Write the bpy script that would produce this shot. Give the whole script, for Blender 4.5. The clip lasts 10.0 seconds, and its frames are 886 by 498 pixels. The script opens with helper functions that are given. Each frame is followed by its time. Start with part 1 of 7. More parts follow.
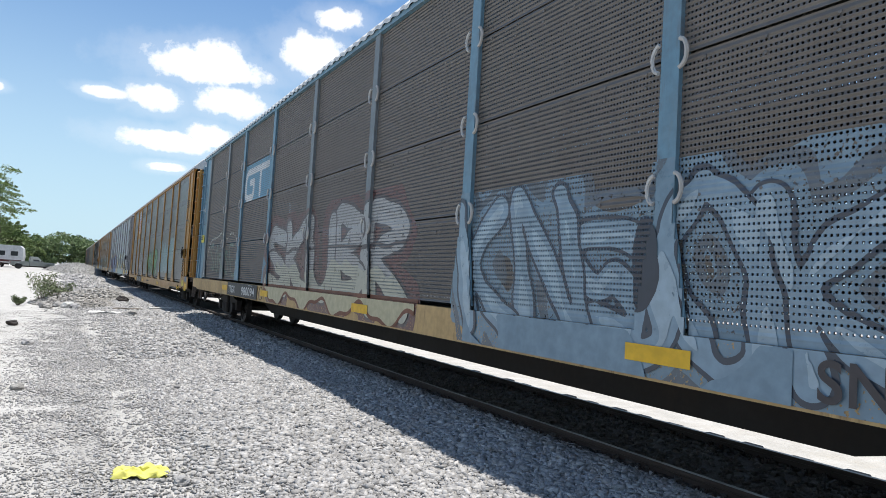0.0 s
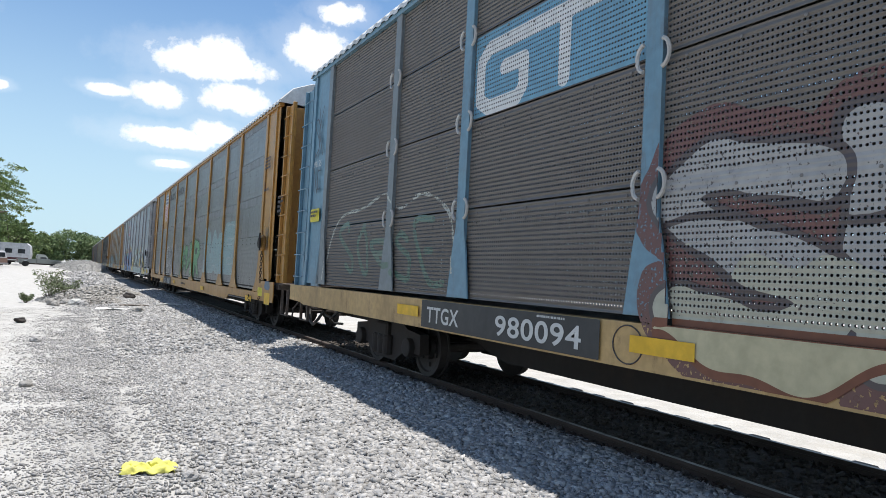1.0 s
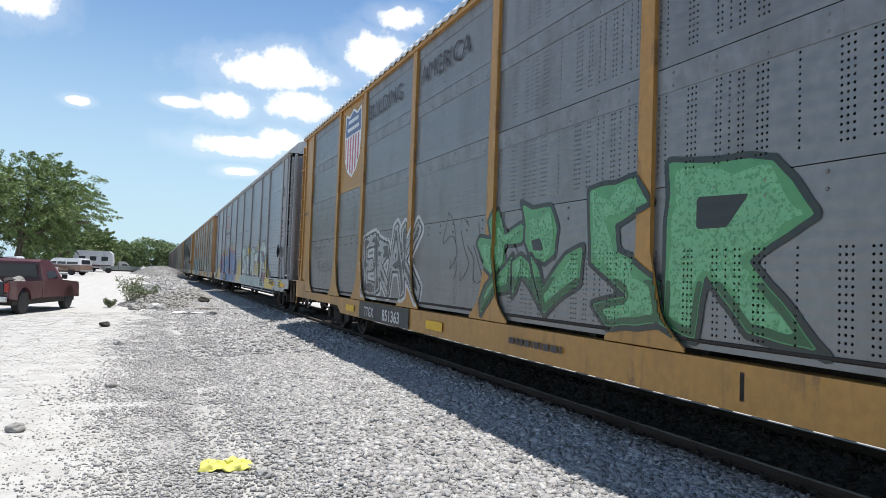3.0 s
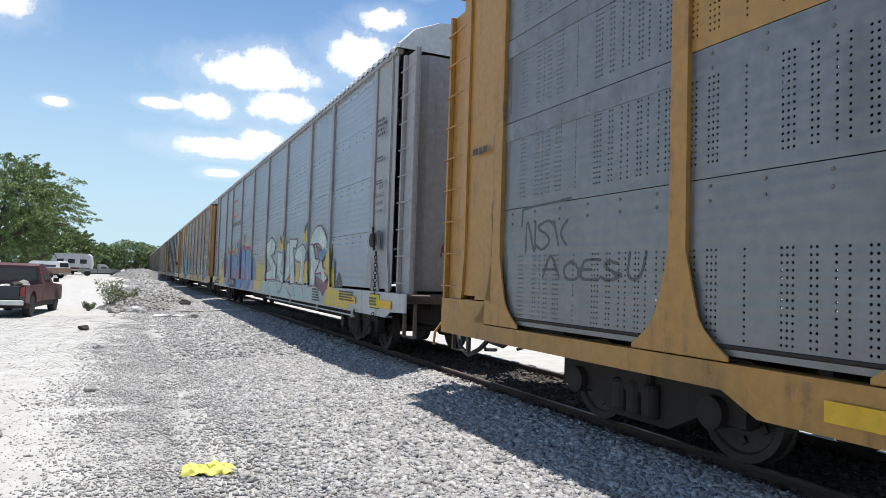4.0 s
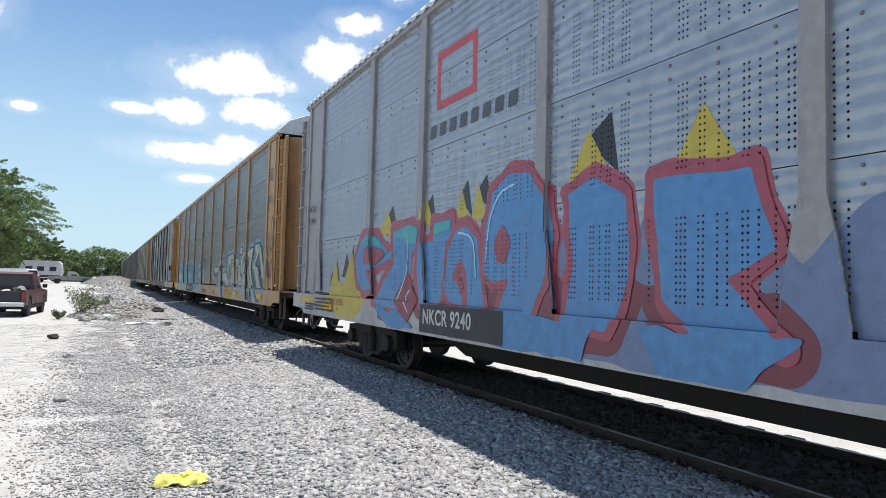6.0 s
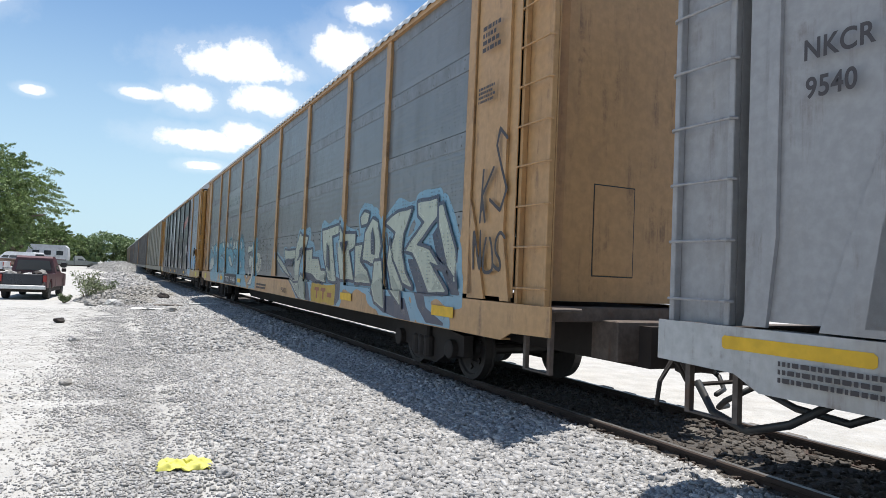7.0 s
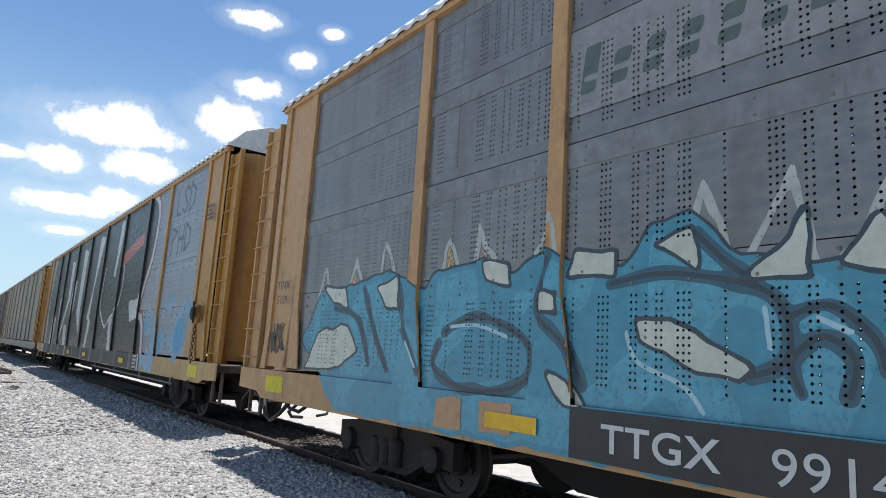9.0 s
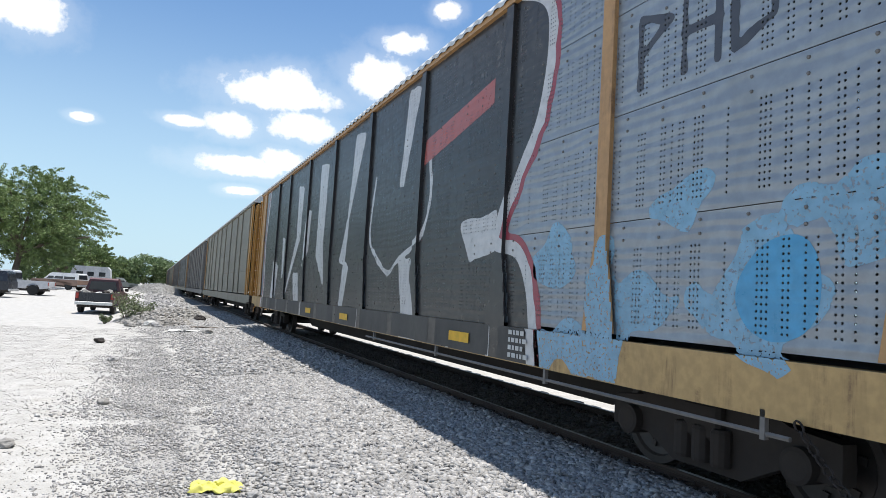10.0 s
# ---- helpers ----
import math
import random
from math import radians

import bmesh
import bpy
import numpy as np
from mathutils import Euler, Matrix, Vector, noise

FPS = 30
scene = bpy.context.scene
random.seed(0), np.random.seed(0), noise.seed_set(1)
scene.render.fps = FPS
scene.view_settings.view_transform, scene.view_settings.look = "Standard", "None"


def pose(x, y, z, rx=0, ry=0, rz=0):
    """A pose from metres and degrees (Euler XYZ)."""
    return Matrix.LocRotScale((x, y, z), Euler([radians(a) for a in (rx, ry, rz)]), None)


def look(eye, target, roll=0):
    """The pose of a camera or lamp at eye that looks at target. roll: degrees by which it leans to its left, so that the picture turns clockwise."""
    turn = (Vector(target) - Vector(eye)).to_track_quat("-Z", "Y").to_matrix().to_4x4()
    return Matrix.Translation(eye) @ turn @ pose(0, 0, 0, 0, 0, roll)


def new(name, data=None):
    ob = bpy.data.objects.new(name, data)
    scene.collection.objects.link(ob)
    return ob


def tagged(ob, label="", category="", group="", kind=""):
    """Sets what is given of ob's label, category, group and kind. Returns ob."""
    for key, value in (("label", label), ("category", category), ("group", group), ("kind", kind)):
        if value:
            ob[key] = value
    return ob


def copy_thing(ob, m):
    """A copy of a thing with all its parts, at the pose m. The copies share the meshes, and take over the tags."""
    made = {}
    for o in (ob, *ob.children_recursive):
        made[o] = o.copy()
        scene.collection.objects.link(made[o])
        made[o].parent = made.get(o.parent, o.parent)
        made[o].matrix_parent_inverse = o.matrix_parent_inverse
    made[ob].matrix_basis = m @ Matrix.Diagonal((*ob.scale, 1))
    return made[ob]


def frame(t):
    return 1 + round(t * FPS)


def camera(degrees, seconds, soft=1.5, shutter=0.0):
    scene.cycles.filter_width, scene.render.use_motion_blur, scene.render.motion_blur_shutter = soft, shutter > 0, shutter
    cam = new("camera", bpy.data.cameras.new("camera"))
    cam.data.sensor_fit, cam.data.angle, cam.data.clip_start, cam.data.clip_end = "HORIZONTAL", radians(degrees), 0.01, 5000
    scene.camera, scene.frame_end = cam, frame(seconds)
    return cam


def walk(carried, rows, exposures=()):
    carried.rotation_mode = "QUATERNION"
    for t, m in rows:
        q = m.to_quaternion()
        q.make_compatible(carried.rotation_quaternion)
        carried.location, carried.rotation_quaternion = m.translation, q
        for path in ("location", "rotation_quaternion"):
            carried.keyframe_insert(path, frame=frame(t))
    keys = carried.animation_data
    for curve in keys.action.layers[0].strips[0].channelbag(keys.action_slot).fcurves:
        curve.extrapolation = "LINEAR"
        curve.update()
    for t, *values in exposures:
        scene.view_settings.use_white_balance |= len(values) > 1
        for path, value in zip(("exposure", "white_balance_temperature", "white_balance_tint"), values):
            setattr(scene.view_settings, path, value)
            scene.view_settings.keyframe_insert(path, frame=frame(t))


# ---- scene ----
from itertools import product
from mathutils import geometry

cam = camera(67.07, 10.0, soft=0.72)
EYE = (0, 0, 1.65)
PATH = [  # seconds, tilt, lean, turn
    (0.0, 93.08, -3.39, -29.28), (0.5, 93.71, -3.74, -30.87), (1.0, 92.58, -2.97, -28.83), (1.5, 92.81, -3.41, -26.40),
    (2.0, 92.67, -2.90, -24.76), (3.5, 92.35, -1.97, -23.30), (4.0, 92.53, -1.78, -24.82), (4.5, 92.51, -1.78, -26.70),
    (5.0, 93.14, -1.58, -26.19), (6.5, 92.91, -1.47, -27.09), (7.0, 92.29, -2.50, -26.40), (7.5, 92.54, -3.15, -27.18),
    (8.0, 95.05, -4.55, -32.18), (8.5, 99.78, -3.86, -38.91), (9.0, 99.62, -3.50, -36.58), (9.5, 95.20, -3.60, -25.72),
    (10.0, 94.42, -3.40, -23.60)]
walk(cam, [(t, pose(*EYE, a, b, c)) for t, a, b, c in PATH])
scene.view_settings.exposure = 0.0

# ---- sky, sun ----
SUN = Vector((0.115, 0.05, 1)).normalized()          # the way to the sun: almost overhead, a little beyond the train
sun = new("sun", bpy.data.lights.new("sun", "SUN"))
sun.data.energy, sun.data.angle, sun.data.color = 6.4, radians(0.53), (1, 0.965, 0.91)
sun.matrix_world = look((0, 0, 30), Vector((0, 0, 30)) - SUN)

world = bpy.data.worlds.new("sky")
scene.world = world
world.use_nodes = True


class Nodes:
    """A small shorthand for node trees."""
    def __init__(self, tree):
        self.tree = tree
        tree.nodes.clear()

    def add(self, kind, *values, operation="", data_type="", dimensions=""):
        n = self.tree.nodes.new(kind)
        if operation:
            n.operation = operation
        if data_type:
            n.data_type = data_type
        if dimensions:
            n.noise_dimensions = dimensions
        for slot, value in zip(n.inputs, values):
            self.feed(slot, value)
        return n

    def feed(self, slot, value):
        if value is None:
            return
        if isinstance(value, bpy.types.NodeSocket):
            self.tree.links.new(value, slot)
        elif isinstance(value, bpy.types.Node):
            self.tree.links.new(value.outputs[0], slot)
        else:
            slot.default_value = value

    def math(self, op, a, b=None, c=None):
        return self.add("ShaderNodeMath", a, b, c, operation=op).outputs[0]

    def vmath(self, op, a, b=None):
        n = self.add("ShaderNodeVectorMath", a, b, operation=op)
        return n.outputs["Value"] if op in ("LENGTH", "DOT_PRODUCT") else n.outputs[0]

    def noise(self, vector, scale, detail=4, rough=0.55):
        n = self.add("ShaderNodeTexNoise", vector)
        n.inputs["Scale"].default_value, n.inputs["Detail"].default_value, n.inputs["Roughness"].default_value = scale, detail, rough
        return n.outputs[0]

    def ramp(self, x, lo, hi, a=0.0, b=1.0):
        n = self.add("ShaderNodeMapRange", x, lo, hi, a, b)
        n.clamp, n.interpolation_type = True, "SMOOTHSTEP"
        return n.outputs[0]

    def mix(self, f, a, b):
        n = self.add("ShaderNodeMix", data_type="RGBA")
        self.feed(n.inputs[0], f)
        for slot, v in ((n.inputs[6], a), (n.inputs[7], b)):
            self.feed(slot, v if not isinstance(v, tuple) or len(v) == 4 else (*v, 1))
        return n.outputs[2]


N = Nodes(world.node_tree)
way = N.add("ShaderNodeTexCoord").outputs["Generated"]
sky = N.add("ShaderNodeTexSky")
sky.sky_type, sky.sun_disc = "NISHITA", False
sky.sun_elevation, sky.sun_rotation = math.asin(SUN.z), math.atan2(SUN.x, SUN.y)
sky.air_density, sky.dust_density, sky.ozone_density, sky.altitude = 1.0, 0.6, 2.0, 300
sx = N.add("ShaderNodeSeparateXYZ", way)
azim = N.math("MULTIPLY", N.math("ARCTAN2", sx.outputs[0], sx.outputs[1]), 57.2958)
elev = N.math("MULTIPLY", N.math("ARCSINE", sx.outputs[2]), 57.2958)
here = N.add("ShaderNodeCombineXYZ", azim, elev, 0.0).outputs[0]
lump = N.noise(here, 0.55, 7, 0.62)
CLOUDS = [(8.6, 16.2, 5.0, 1.5), (9.3, 16.9, 2.6, 1.5), (5.1, 13.2, 2.1, 1.1), (10.7, 13.7, 3.0, 1.3), (6.3, 10.0, 4.4, 0.9),
          (9.2, 10.7, 2.0, 1.1), (16.9, 18.3, 2.9, 1.9), (18.9, 21.2, 2.4, 0.9), (1.3, 13.0, 1.7, 0.5), (18.1, 26.5, 2.2, 0.8),
          (22.4, 24.0, 1.3, 0.8), (24.9, 26.4, 1.0, 0.5), (-10.4, 18.8, 2.8, 1.7), (6.1, 8.0, 1.6, 0.45), (-5.9, 12.1, 1.0, 0.4),
          (-30, 22, 12, 3), (-60, 35, 16, 5), (60, 30, 14, 5), (110, 22, 20, 4), (-120, 25, 24, 5), (170, 32, 20, 5)]
near_cloud = 9.0
for a0, e0, w, h in CLOUDS:
    d = N.vmath("LENGTH", N.vmath("MULTIPLY", N.vmath("SUBTRACT", here, (a0, e0, 0)), (1 / w, 1 / h, 0)))
    near_cloud = N.math("MINIMUM", near_cloud, d)
edge = N.math("ADD", near_cloud, N.math("MULTIPLY", N.math("SUBTRACT", lump, 0.5), 1.7))
cover = N.ramp(edge, 1.12, 0.62)
thin = N.math("MULTIPLY", N.ramp(edge, 1.9, 0.9), 0.16)
cover = N.math("MAXIMUM", cover, thin)
haze = N.ramp(elev, 26.0, -2.0, 0.0, 0.9)
tint = N.mix(haze, N.vmath("MULTIPLY", sky.outputs[0], (1.16, 1.42, 1.57)), (6.0, 8.1, 9.4))
col = N.mix(cover, tint, N.mix(N.ramp(lump, 0.35, 0.7), (10.5, 10.8, 11.3), (13.5, 13.5, 13.5)))
bg = N.add("ShaderNodeBackground", col, 0.1)
N.tree.links.new(bg.outputs[0], N.add("ShaderNodeOutputWorld").inputs[0])


# ---- materials ----
def shader(name):
    m = bpy.data.materials.new(name)
    m.use_nodes = True
    n = Nodes(m.node_tree)
    out = n.add("ShaderNodeOutputMaterial")
    p = n.add("ShaderNodeBsdfPrincipled")
    n.tree.links.new(p.outputs[0], out.inputs[0])
    return m, n, p, out


def surface(name, colour, rough=0.6, metal=0.0, grain=12.0, stain=1.1, vary=0.12, dark=0.6, bump=0.1, island=0.0, dirt=None, rust=0.0, coat=0.0):
    """Paint, steel, rubber and the like: grain and stains at two scales, and fine relief."""
    m, n, p, out = shader(name)
    at = n.add("ShaderNodeTexCoord").outputs["Object"]
    fine, broad = n.noise(at, grain, 6), n.noise(n.vmath("MULTIPLY", at, (1, 1, 0.4)), stain, 7, 0.68)
    c = n.mix(n.ramp(fine, 0.3, 0.75), tuple(v * (1 - vary) for v in colour), tuple(min(1, v * (1 + vary * 0.6)) for v in colour))
    c = n.mix(n.math("MULTIPLY", n.ramp(broad, 0.48, 0.75), 0.6), c, dirt or tuple(v * dark for v in colour))
    if island:
        r = n.add("ShaderNodeNewGeometry").outputs["Random Per Island"]
        c = n.mix(n.math("MULTIPLY", r, island), c, tuple(v * 0.35 for v in colour))
    if rust:
        runs = n.noise(n.vmath("MULTIPLY", at, (1, 1, 0.09)), 7.0, 5, 0.7)
        spots = n.noise(at, 3.1, 6, 0.75)
        c = n.mix(n.math("MULTIPLY", n.math("MULTIPLY", n.ramp(runs, 0.50, 0.68), n.ramp(spots, 0.42, 0.66)), rust), c, (0.10, 0.05, 0.028))
    n.feed(p.inputs["Base Color"], c)
    n.feed(p.inputs["Roughness"], n.ramp(broad, 0.2, 0.8, rough - 0.08, min(1, rough + 0.12)))
    p.inputs["Metallic"].default_value = metal
    p.inputs["Coat Weight"].default_value, p.inputs["Coat Roughness"].default_value = coat, 0.22
    b = n.add("ShaderNodeBump", bump, 0.02)
    n.feed(b.inputs["Height"], fine)
    n.feed(p.inputs["Normal"], b)
    return m


def holes(n, kind):
    """1 where the sheet is punched: 'fine' is a dense grid, 'rows' are upright rows at uneven spacing."""
    uv = n.add("ShaderNodeSeparateXYZ", n.add("ShaderNodeUVMap").outputs[0])
    u, v = uv.outputs[0], uv.outputs[1]
    pu, pv, r = (0.036, 0.047, 0.0098) if kind == "fine" else (0.042, 0.049, 0.0097)
    iu = n.math("FLOOR", n.math("DIVIDE", u, pu))
    du = n.math("MULTIPLY", n.math("SUBTRACT", n.math("FRACT", n.math("DIVIDE", u, pu)), 0.5), pu)
    dv = n.math("MULTIPLY", n.math("SUBTRACT", n.math("FRACT", n.math("DIVIDE", v, pv)), 0.5), pv)
    d = n.math("SQRT", n.math("ADD", n.math("MULTIPLY", du, du), n.math("MULTIPLY", dv, dv)))
    hole = n.math("LESS_THAN", d, r)
    if kind == "rows":
        pick = n.add("ShaderNodeTexWhiteNoise", dimensions="1D")
        n.feed(pick.inputs["W"], n.math("ADD", iu, 3.3))
        hole = n.math("MULTIPLY", hole, n.math("GREATER_THAN", pick.outputs["Value"], 0.50))
        lo, hi = 0.10, 0.77
    else:
        lo, hi = 0.05, 0.95
    inside = n.math("MULTIPLY", n.math("GREATER_THAN", v, lo), n.math("LESS_THAN", v, hi))
    inside = n.math("MULTIPLY", inside, n.math("GREATER_THAN", u, 0.07))
    return n.math("MULTIPLY", hole, inside), u, v


def sheet(name, colour, kind, rough=0.55, metal=0.3, ribs=0.0, wear=0.25, dirt=(0.1, 0.085, 0.07), cover=1.0):
    """Punched steel sheet, or paint that lies on it: real holes, ribs, grime that runs down."""
    m, n, p, out = shader(name)
    at = n.add("ShaderNodeTexCoord").outputs["Object"]
    hole, u, v = holes(n, kind)
    info = n.add("ShaderNodeObjectInfo")
    shift = n.vmath("ADD", at, n.vmath("MULTIPLY", n.add("ShaderNodeCombineXYZ", info.outputs["Random"], info.outputs["Random"], info.outputs["Random"]).outputs[0], (7, 19, 31)))
    fine, broad = n.noise(shift, 9, 6), n.noise(n.vmath("MULTIPLY", shift, (1, 1, 0.3)), 1.6, 5)
    c = n.mix(n.ramp(fine, 0.3, 0.75), tuple(k * 0.86 for k in colour), tuple(min(1, k * 1.1) for k in colour))
    c = n.mix(n.math("MULTIPLY", info.outputs["Random"], 0.16), c, tuple(k * 0.6 for k in colour))
    c = n.mix(n.math("MULTIPLY", n.ramp(broad, 0.45, 0.8), wear), c, dirt)
    n.feed(p.inputs["Base Color"], c)
    n.feed(p.inputs["Roughness"], n.ramp(fine, 0.2, 0.8, rough - 0.1, rough + 0.12))
    p.inputs["Metallic"].default_value = metal
    bent = n.math("ADD", v, n.math("MULTIPLY", n.noise(n.vmath("MULTIPLY", shift, (1, 0.35, 1)), 2.2, 2), 0.0 if kind == "fine" else 0.22))
    wave = n.math("SINE", n.math("MULTIPLY", bent, 133.7 if kind == "fine" else 55.0))
    b = n.add("ShaderNodeBump", ribs, 0.02)
    n.feed(b.inputs["Height"], wave)
    n.feed(p.inputs["Normal"], b)
    clear = n.add("ShaderNodeBsdfTransparent")
    both = n.add("ShaderNodeMixShader")
    n.tree.links.new(p.outputs[0], both.inputs[1])
    n.tree.links.new(clear.outputs[0], both.inputs[2])
    gone = hole
    if cover < 1:
        gone = n.math("MAXIMUM", hole, n.math("GREATER_THAN", n.noise(at, 34, 3), cover))
    n.feed(both.inputs[0], gone)
    n.tree.links.new(both.outputs[0], out.inputs[0])
    return m


BROWN = sheet("brown_punched_steel", (0.18, 0.164, 0.148), "fine", 0.6, 0.2, ribs=0.55)
GALV = sheet("galvanised_steel", (0.213, 0.214, 0.211), "rows", 0.37, 0.4, ribs=0.06, wear=0.5)
BAND = surface("galvanised_band", (0.21, 0.213, 0.213), 0.45, 0.35, grain=7, vary=0.2, dirt=(0.12, 0.105, 0.09), rust=0.5)
YELLOW_SHEET = sheet("yellow_punched_steel", (0.40, 0.22, 0.06), "rows", 0.5, 0.0, ribs=0.05, wear=0.3)
GALV_BLUE = sheet("bluish_steel", (0.37, 0.405, 0.445), "rows", 0.38, 0.45, ribs=0.22, wear=0.15)
GALV_DULL = sheet("dull_bluish_steel", (0.30, 0.335, 0.37), "rows", 0.42, 0.4, ribs=0.22, wear=0.2)
TAN = sheet("tan_punched_steel", (0.27, 0.25, 0.2), "rows", 0.55, 0.2, ribs=0.06)
BLUE_PAINT = surface("pale_blue_paint", (0.13, 0.245, 0.32), 0.5, coat=0.15, dirt=(0.16, 0.13, 0.1), rust=0.5)
YELLOW_PAINT = surface("yellow_orange_paint", (0.40, 0.20, 0.04), 0.5, coat=0.15, dirt=(0.2, 0.13, 0.06), rust=0.75)
TAN_PAINT = surface("tan_orange_paint", (0.45, 0.255, 0.105), 0.55, coat=0.15, dirt=(0.22, 0.13, 0.07), rust=0.7)
SILL_TAN = surface("weathered_ochre_paint", (0.47, 0.31, 0.13), 0.6, dirt=(0.2, 0.14, 0.08), vary=0.14, rust=0.8)
WHITE_PAINT = surface("chalky_white_paint", (0.32, 0.31, 0.305), 0.5, dirt=(0.27, 0.24, 0.21), rust=0.45)
GREY_WHITE = surface("grey_white_paint", (0.46, 0.45, 0.43), 0.55, dirt=(0.27, 0.22, 0.17), rust=0.6)
BROWN_PAINT = surface("grey_brown_paint", (0.17, 0.16, 0.15), 0.6)
OLIVE = surface("olive_grey_paint", (0.25, 0.23, 0.175), 0.6)
GREY_BLUE = surface("greyed_blue_paint", (0.17, 0.195, 0.205), 0.55, coat=0.15, dirt=(0.15, 0.13, 0.11))
ROOF = surface("roof_sheet", (0.62, 0.62, 0.6), 0.5, 0.2, dirt=(0.4, 0.38, 0.35))
DARK_STEEL = surface("greasy_dark_steel", (0.026, 0.020, 0.017), 0.8, 0.0, dirt=(0.06, 0.041, 0.03))
DECK = surface("deck_steel", (0.09, 0.085, 0.08), 0.7, 0.2)
WHEEL = surface("wheel_steel", (0.06, 0.052, 0.048), 0.55, 0.5)
TREAD = surface("bright_worn_steel", (0.22, 0.2, 0.185), 0.45, 0.8)
OVERPAINT = surface("black_sprayed_steel", (0.03, 0.029, 0.029), 0.5, grain=9, vary=0.2)
END_STEEL = surface("rusty_end_sill", (0.12, 0.095, 0.08), 0.7, 0.1, dirt=(0.06, 0.04, 0.03), vary=0.3, rust=0.8)
HOSE = surface("hose_rubber", (0.02, 0.02, 0.02), 0.5)
RUST = surface("rail_rust", (0.065, 0.043, 0.033), 0.8, 0.2, grain=40)
TIE = surface("tie_timber", (0.20, 0.175, 0.15), 0.9, grain=25, vary=0.4, bump=0.5)
STONE = surface("ballast_stone", (0.50, 0.485, 0.47), 0.85, grain=30, vary=0.3, bump=0.4, island=0.78)
PEBBLE = surface("dusty_pebble", (0.43, 0.415, 0.385), 0.9, grain=20, vary=0.3, bump=0.4, island=0.35)
RUBBLE = surface("pale_rubble", (0.42, 0.40, 0.37), 0.9, grain=14, vary=0.35, bump=0.5, island=0.6)
LEAF = surface("leaf_green", (0.19, 0.27, 0.08), 0.55, grain=3, stain=0.35, vary=0.4, dark=0.5, island=0.55)
PALE_GRAVEL = surface("pale_gravel", (0.55, 0.54, 0.52), 0.9, grain=16, vary=0.25, bump=0.4, island=0.4)
DUSTY_LEAF = surface("dusty_leaf", (0.20, 0.24, 0.12), 0.8, grain=3, vary=0.35, island=0.5)
LEAF_DARK = surface("far_leaf_green", (0.16, 0.23, 0.085), 0.6, grain=2, stain=0.2, vary=0.35, island=0.5)
# ballast colour darkened to carry the deep shade under the cars
SHADE_TINTED = surface("shade_tinted_ballast", (0.11, 0.092, 0.078), 0.85, grain=30, vary=0.3, bump=0.4, island=0.7)
BARK = surface("bark", (0.15, 0.12, 0.09), 0.95, grain=18, vary=0.4, bump=0.6)
YELLOW_CLOTH = surface("yellow_cloth", (0.72, 0.68, 0.16), 0.85, grain=22, vary=0.15, dark=0.8)
LOGO_WHITE = sheet("white_lettering", (0.66, 0.66, 0.64), "fine", 0.6, 0.0, wear=0.2)
LOGO_BLUE = sheet("blue_lettering_ground", (0.15, 0.32, 0.43), "fine", 0.6, 0.0, wear=0.3)
STENCIL = surface("stencil_white", (0.55, 0.55, 0.53), 0.6)
STENCIL_DARK = surface("stencil_dark", (0.06, 0.05, 0.05), 0.6)
GLASS = surface("dark_car_glass", (0.03, 0.035, 0.04), 0.1, grain=2, vary=0.05, bump=0.0)
TYRE = surface("tyre_rubber", (0.025, 0.025, 0.025), 0.85)
CHROME = surface("worn_chrome", (0.55, 0.55, 0.55), 0.3, 0.9)
LAMP_RED = surface("tail_lamp_red", (0.35, 0.03, 0.02), 0.3)


def paint(colour, kind="rows", cover=1.0):
    return sheet("spray_paint", colour, kind, 0.34, 0.0, ribs=0.2 if kind == "fine" else 0.05, wear=0.12, cover=cover)


def flat_paint(colour):
    return surface("enamel", colour, 0.55, grain=9, vary=0.15, dark=0.75)


# ---- mesh helpers ----
def box(bm, x0, x1, y0, y1, z0, z1, m=None):
    g = bmesh.ops.create_cube(bm, size=1, matrix=(m or Matrix()) @ Matrix.LocRotScale(((x0 + x1) / 2, (y0 + y1) / 2, (z0 + z1) / 2), None, (abs(x1 - x0), abs(y1 - y0), abs(z1 - z0))))
    return g["verts"]


def bevelled(bm, w=0.01, seg=1):
    bmesh.ops.bevel(bm, geom=bm.edges[:], offset=w, segments=seg, affect="EDGES", profile=0.5)
    return bm


def tube(bm, path, r, sides=8, taper=None, cap=True):
    """A round tube along a list of points."""
    pts = [Vector(p) for p in path]
    rings = []
    up = Vector((0.13, 0.21, 0.97))
    for i, p in enumerate(pts):
        d = (pts[min(i + 1, len(pts) - 1)] - pts[max(i - 1, 0)]).normalized()
        a = d.cross(up)
        a = a.normalized() if a.length > 1e-3 else d.orthogonal().normalized()
        b = d.cross(a)
        rr = r if taper is None else r * (1 + (taper - 1) * i / (len(pts) - 1))
        rings.append([bm.verts.new(p + rr * (math.cos(k * 2 * math.pi / sides) * a + math.sin(k * 2 * math.pi / sides) * b)) for k in range(sides)])
    for q, s in zip(rings, rings[1:]):
        for k in range(sides):
            bm.faces.new((q[k], q[(k + 1) % sides], s[(k + 1) % sides], s[k]))
    if cap:
        bm.faces.new(rings[0][::-1]), bm.faces.new(rings[-1])
    return bm


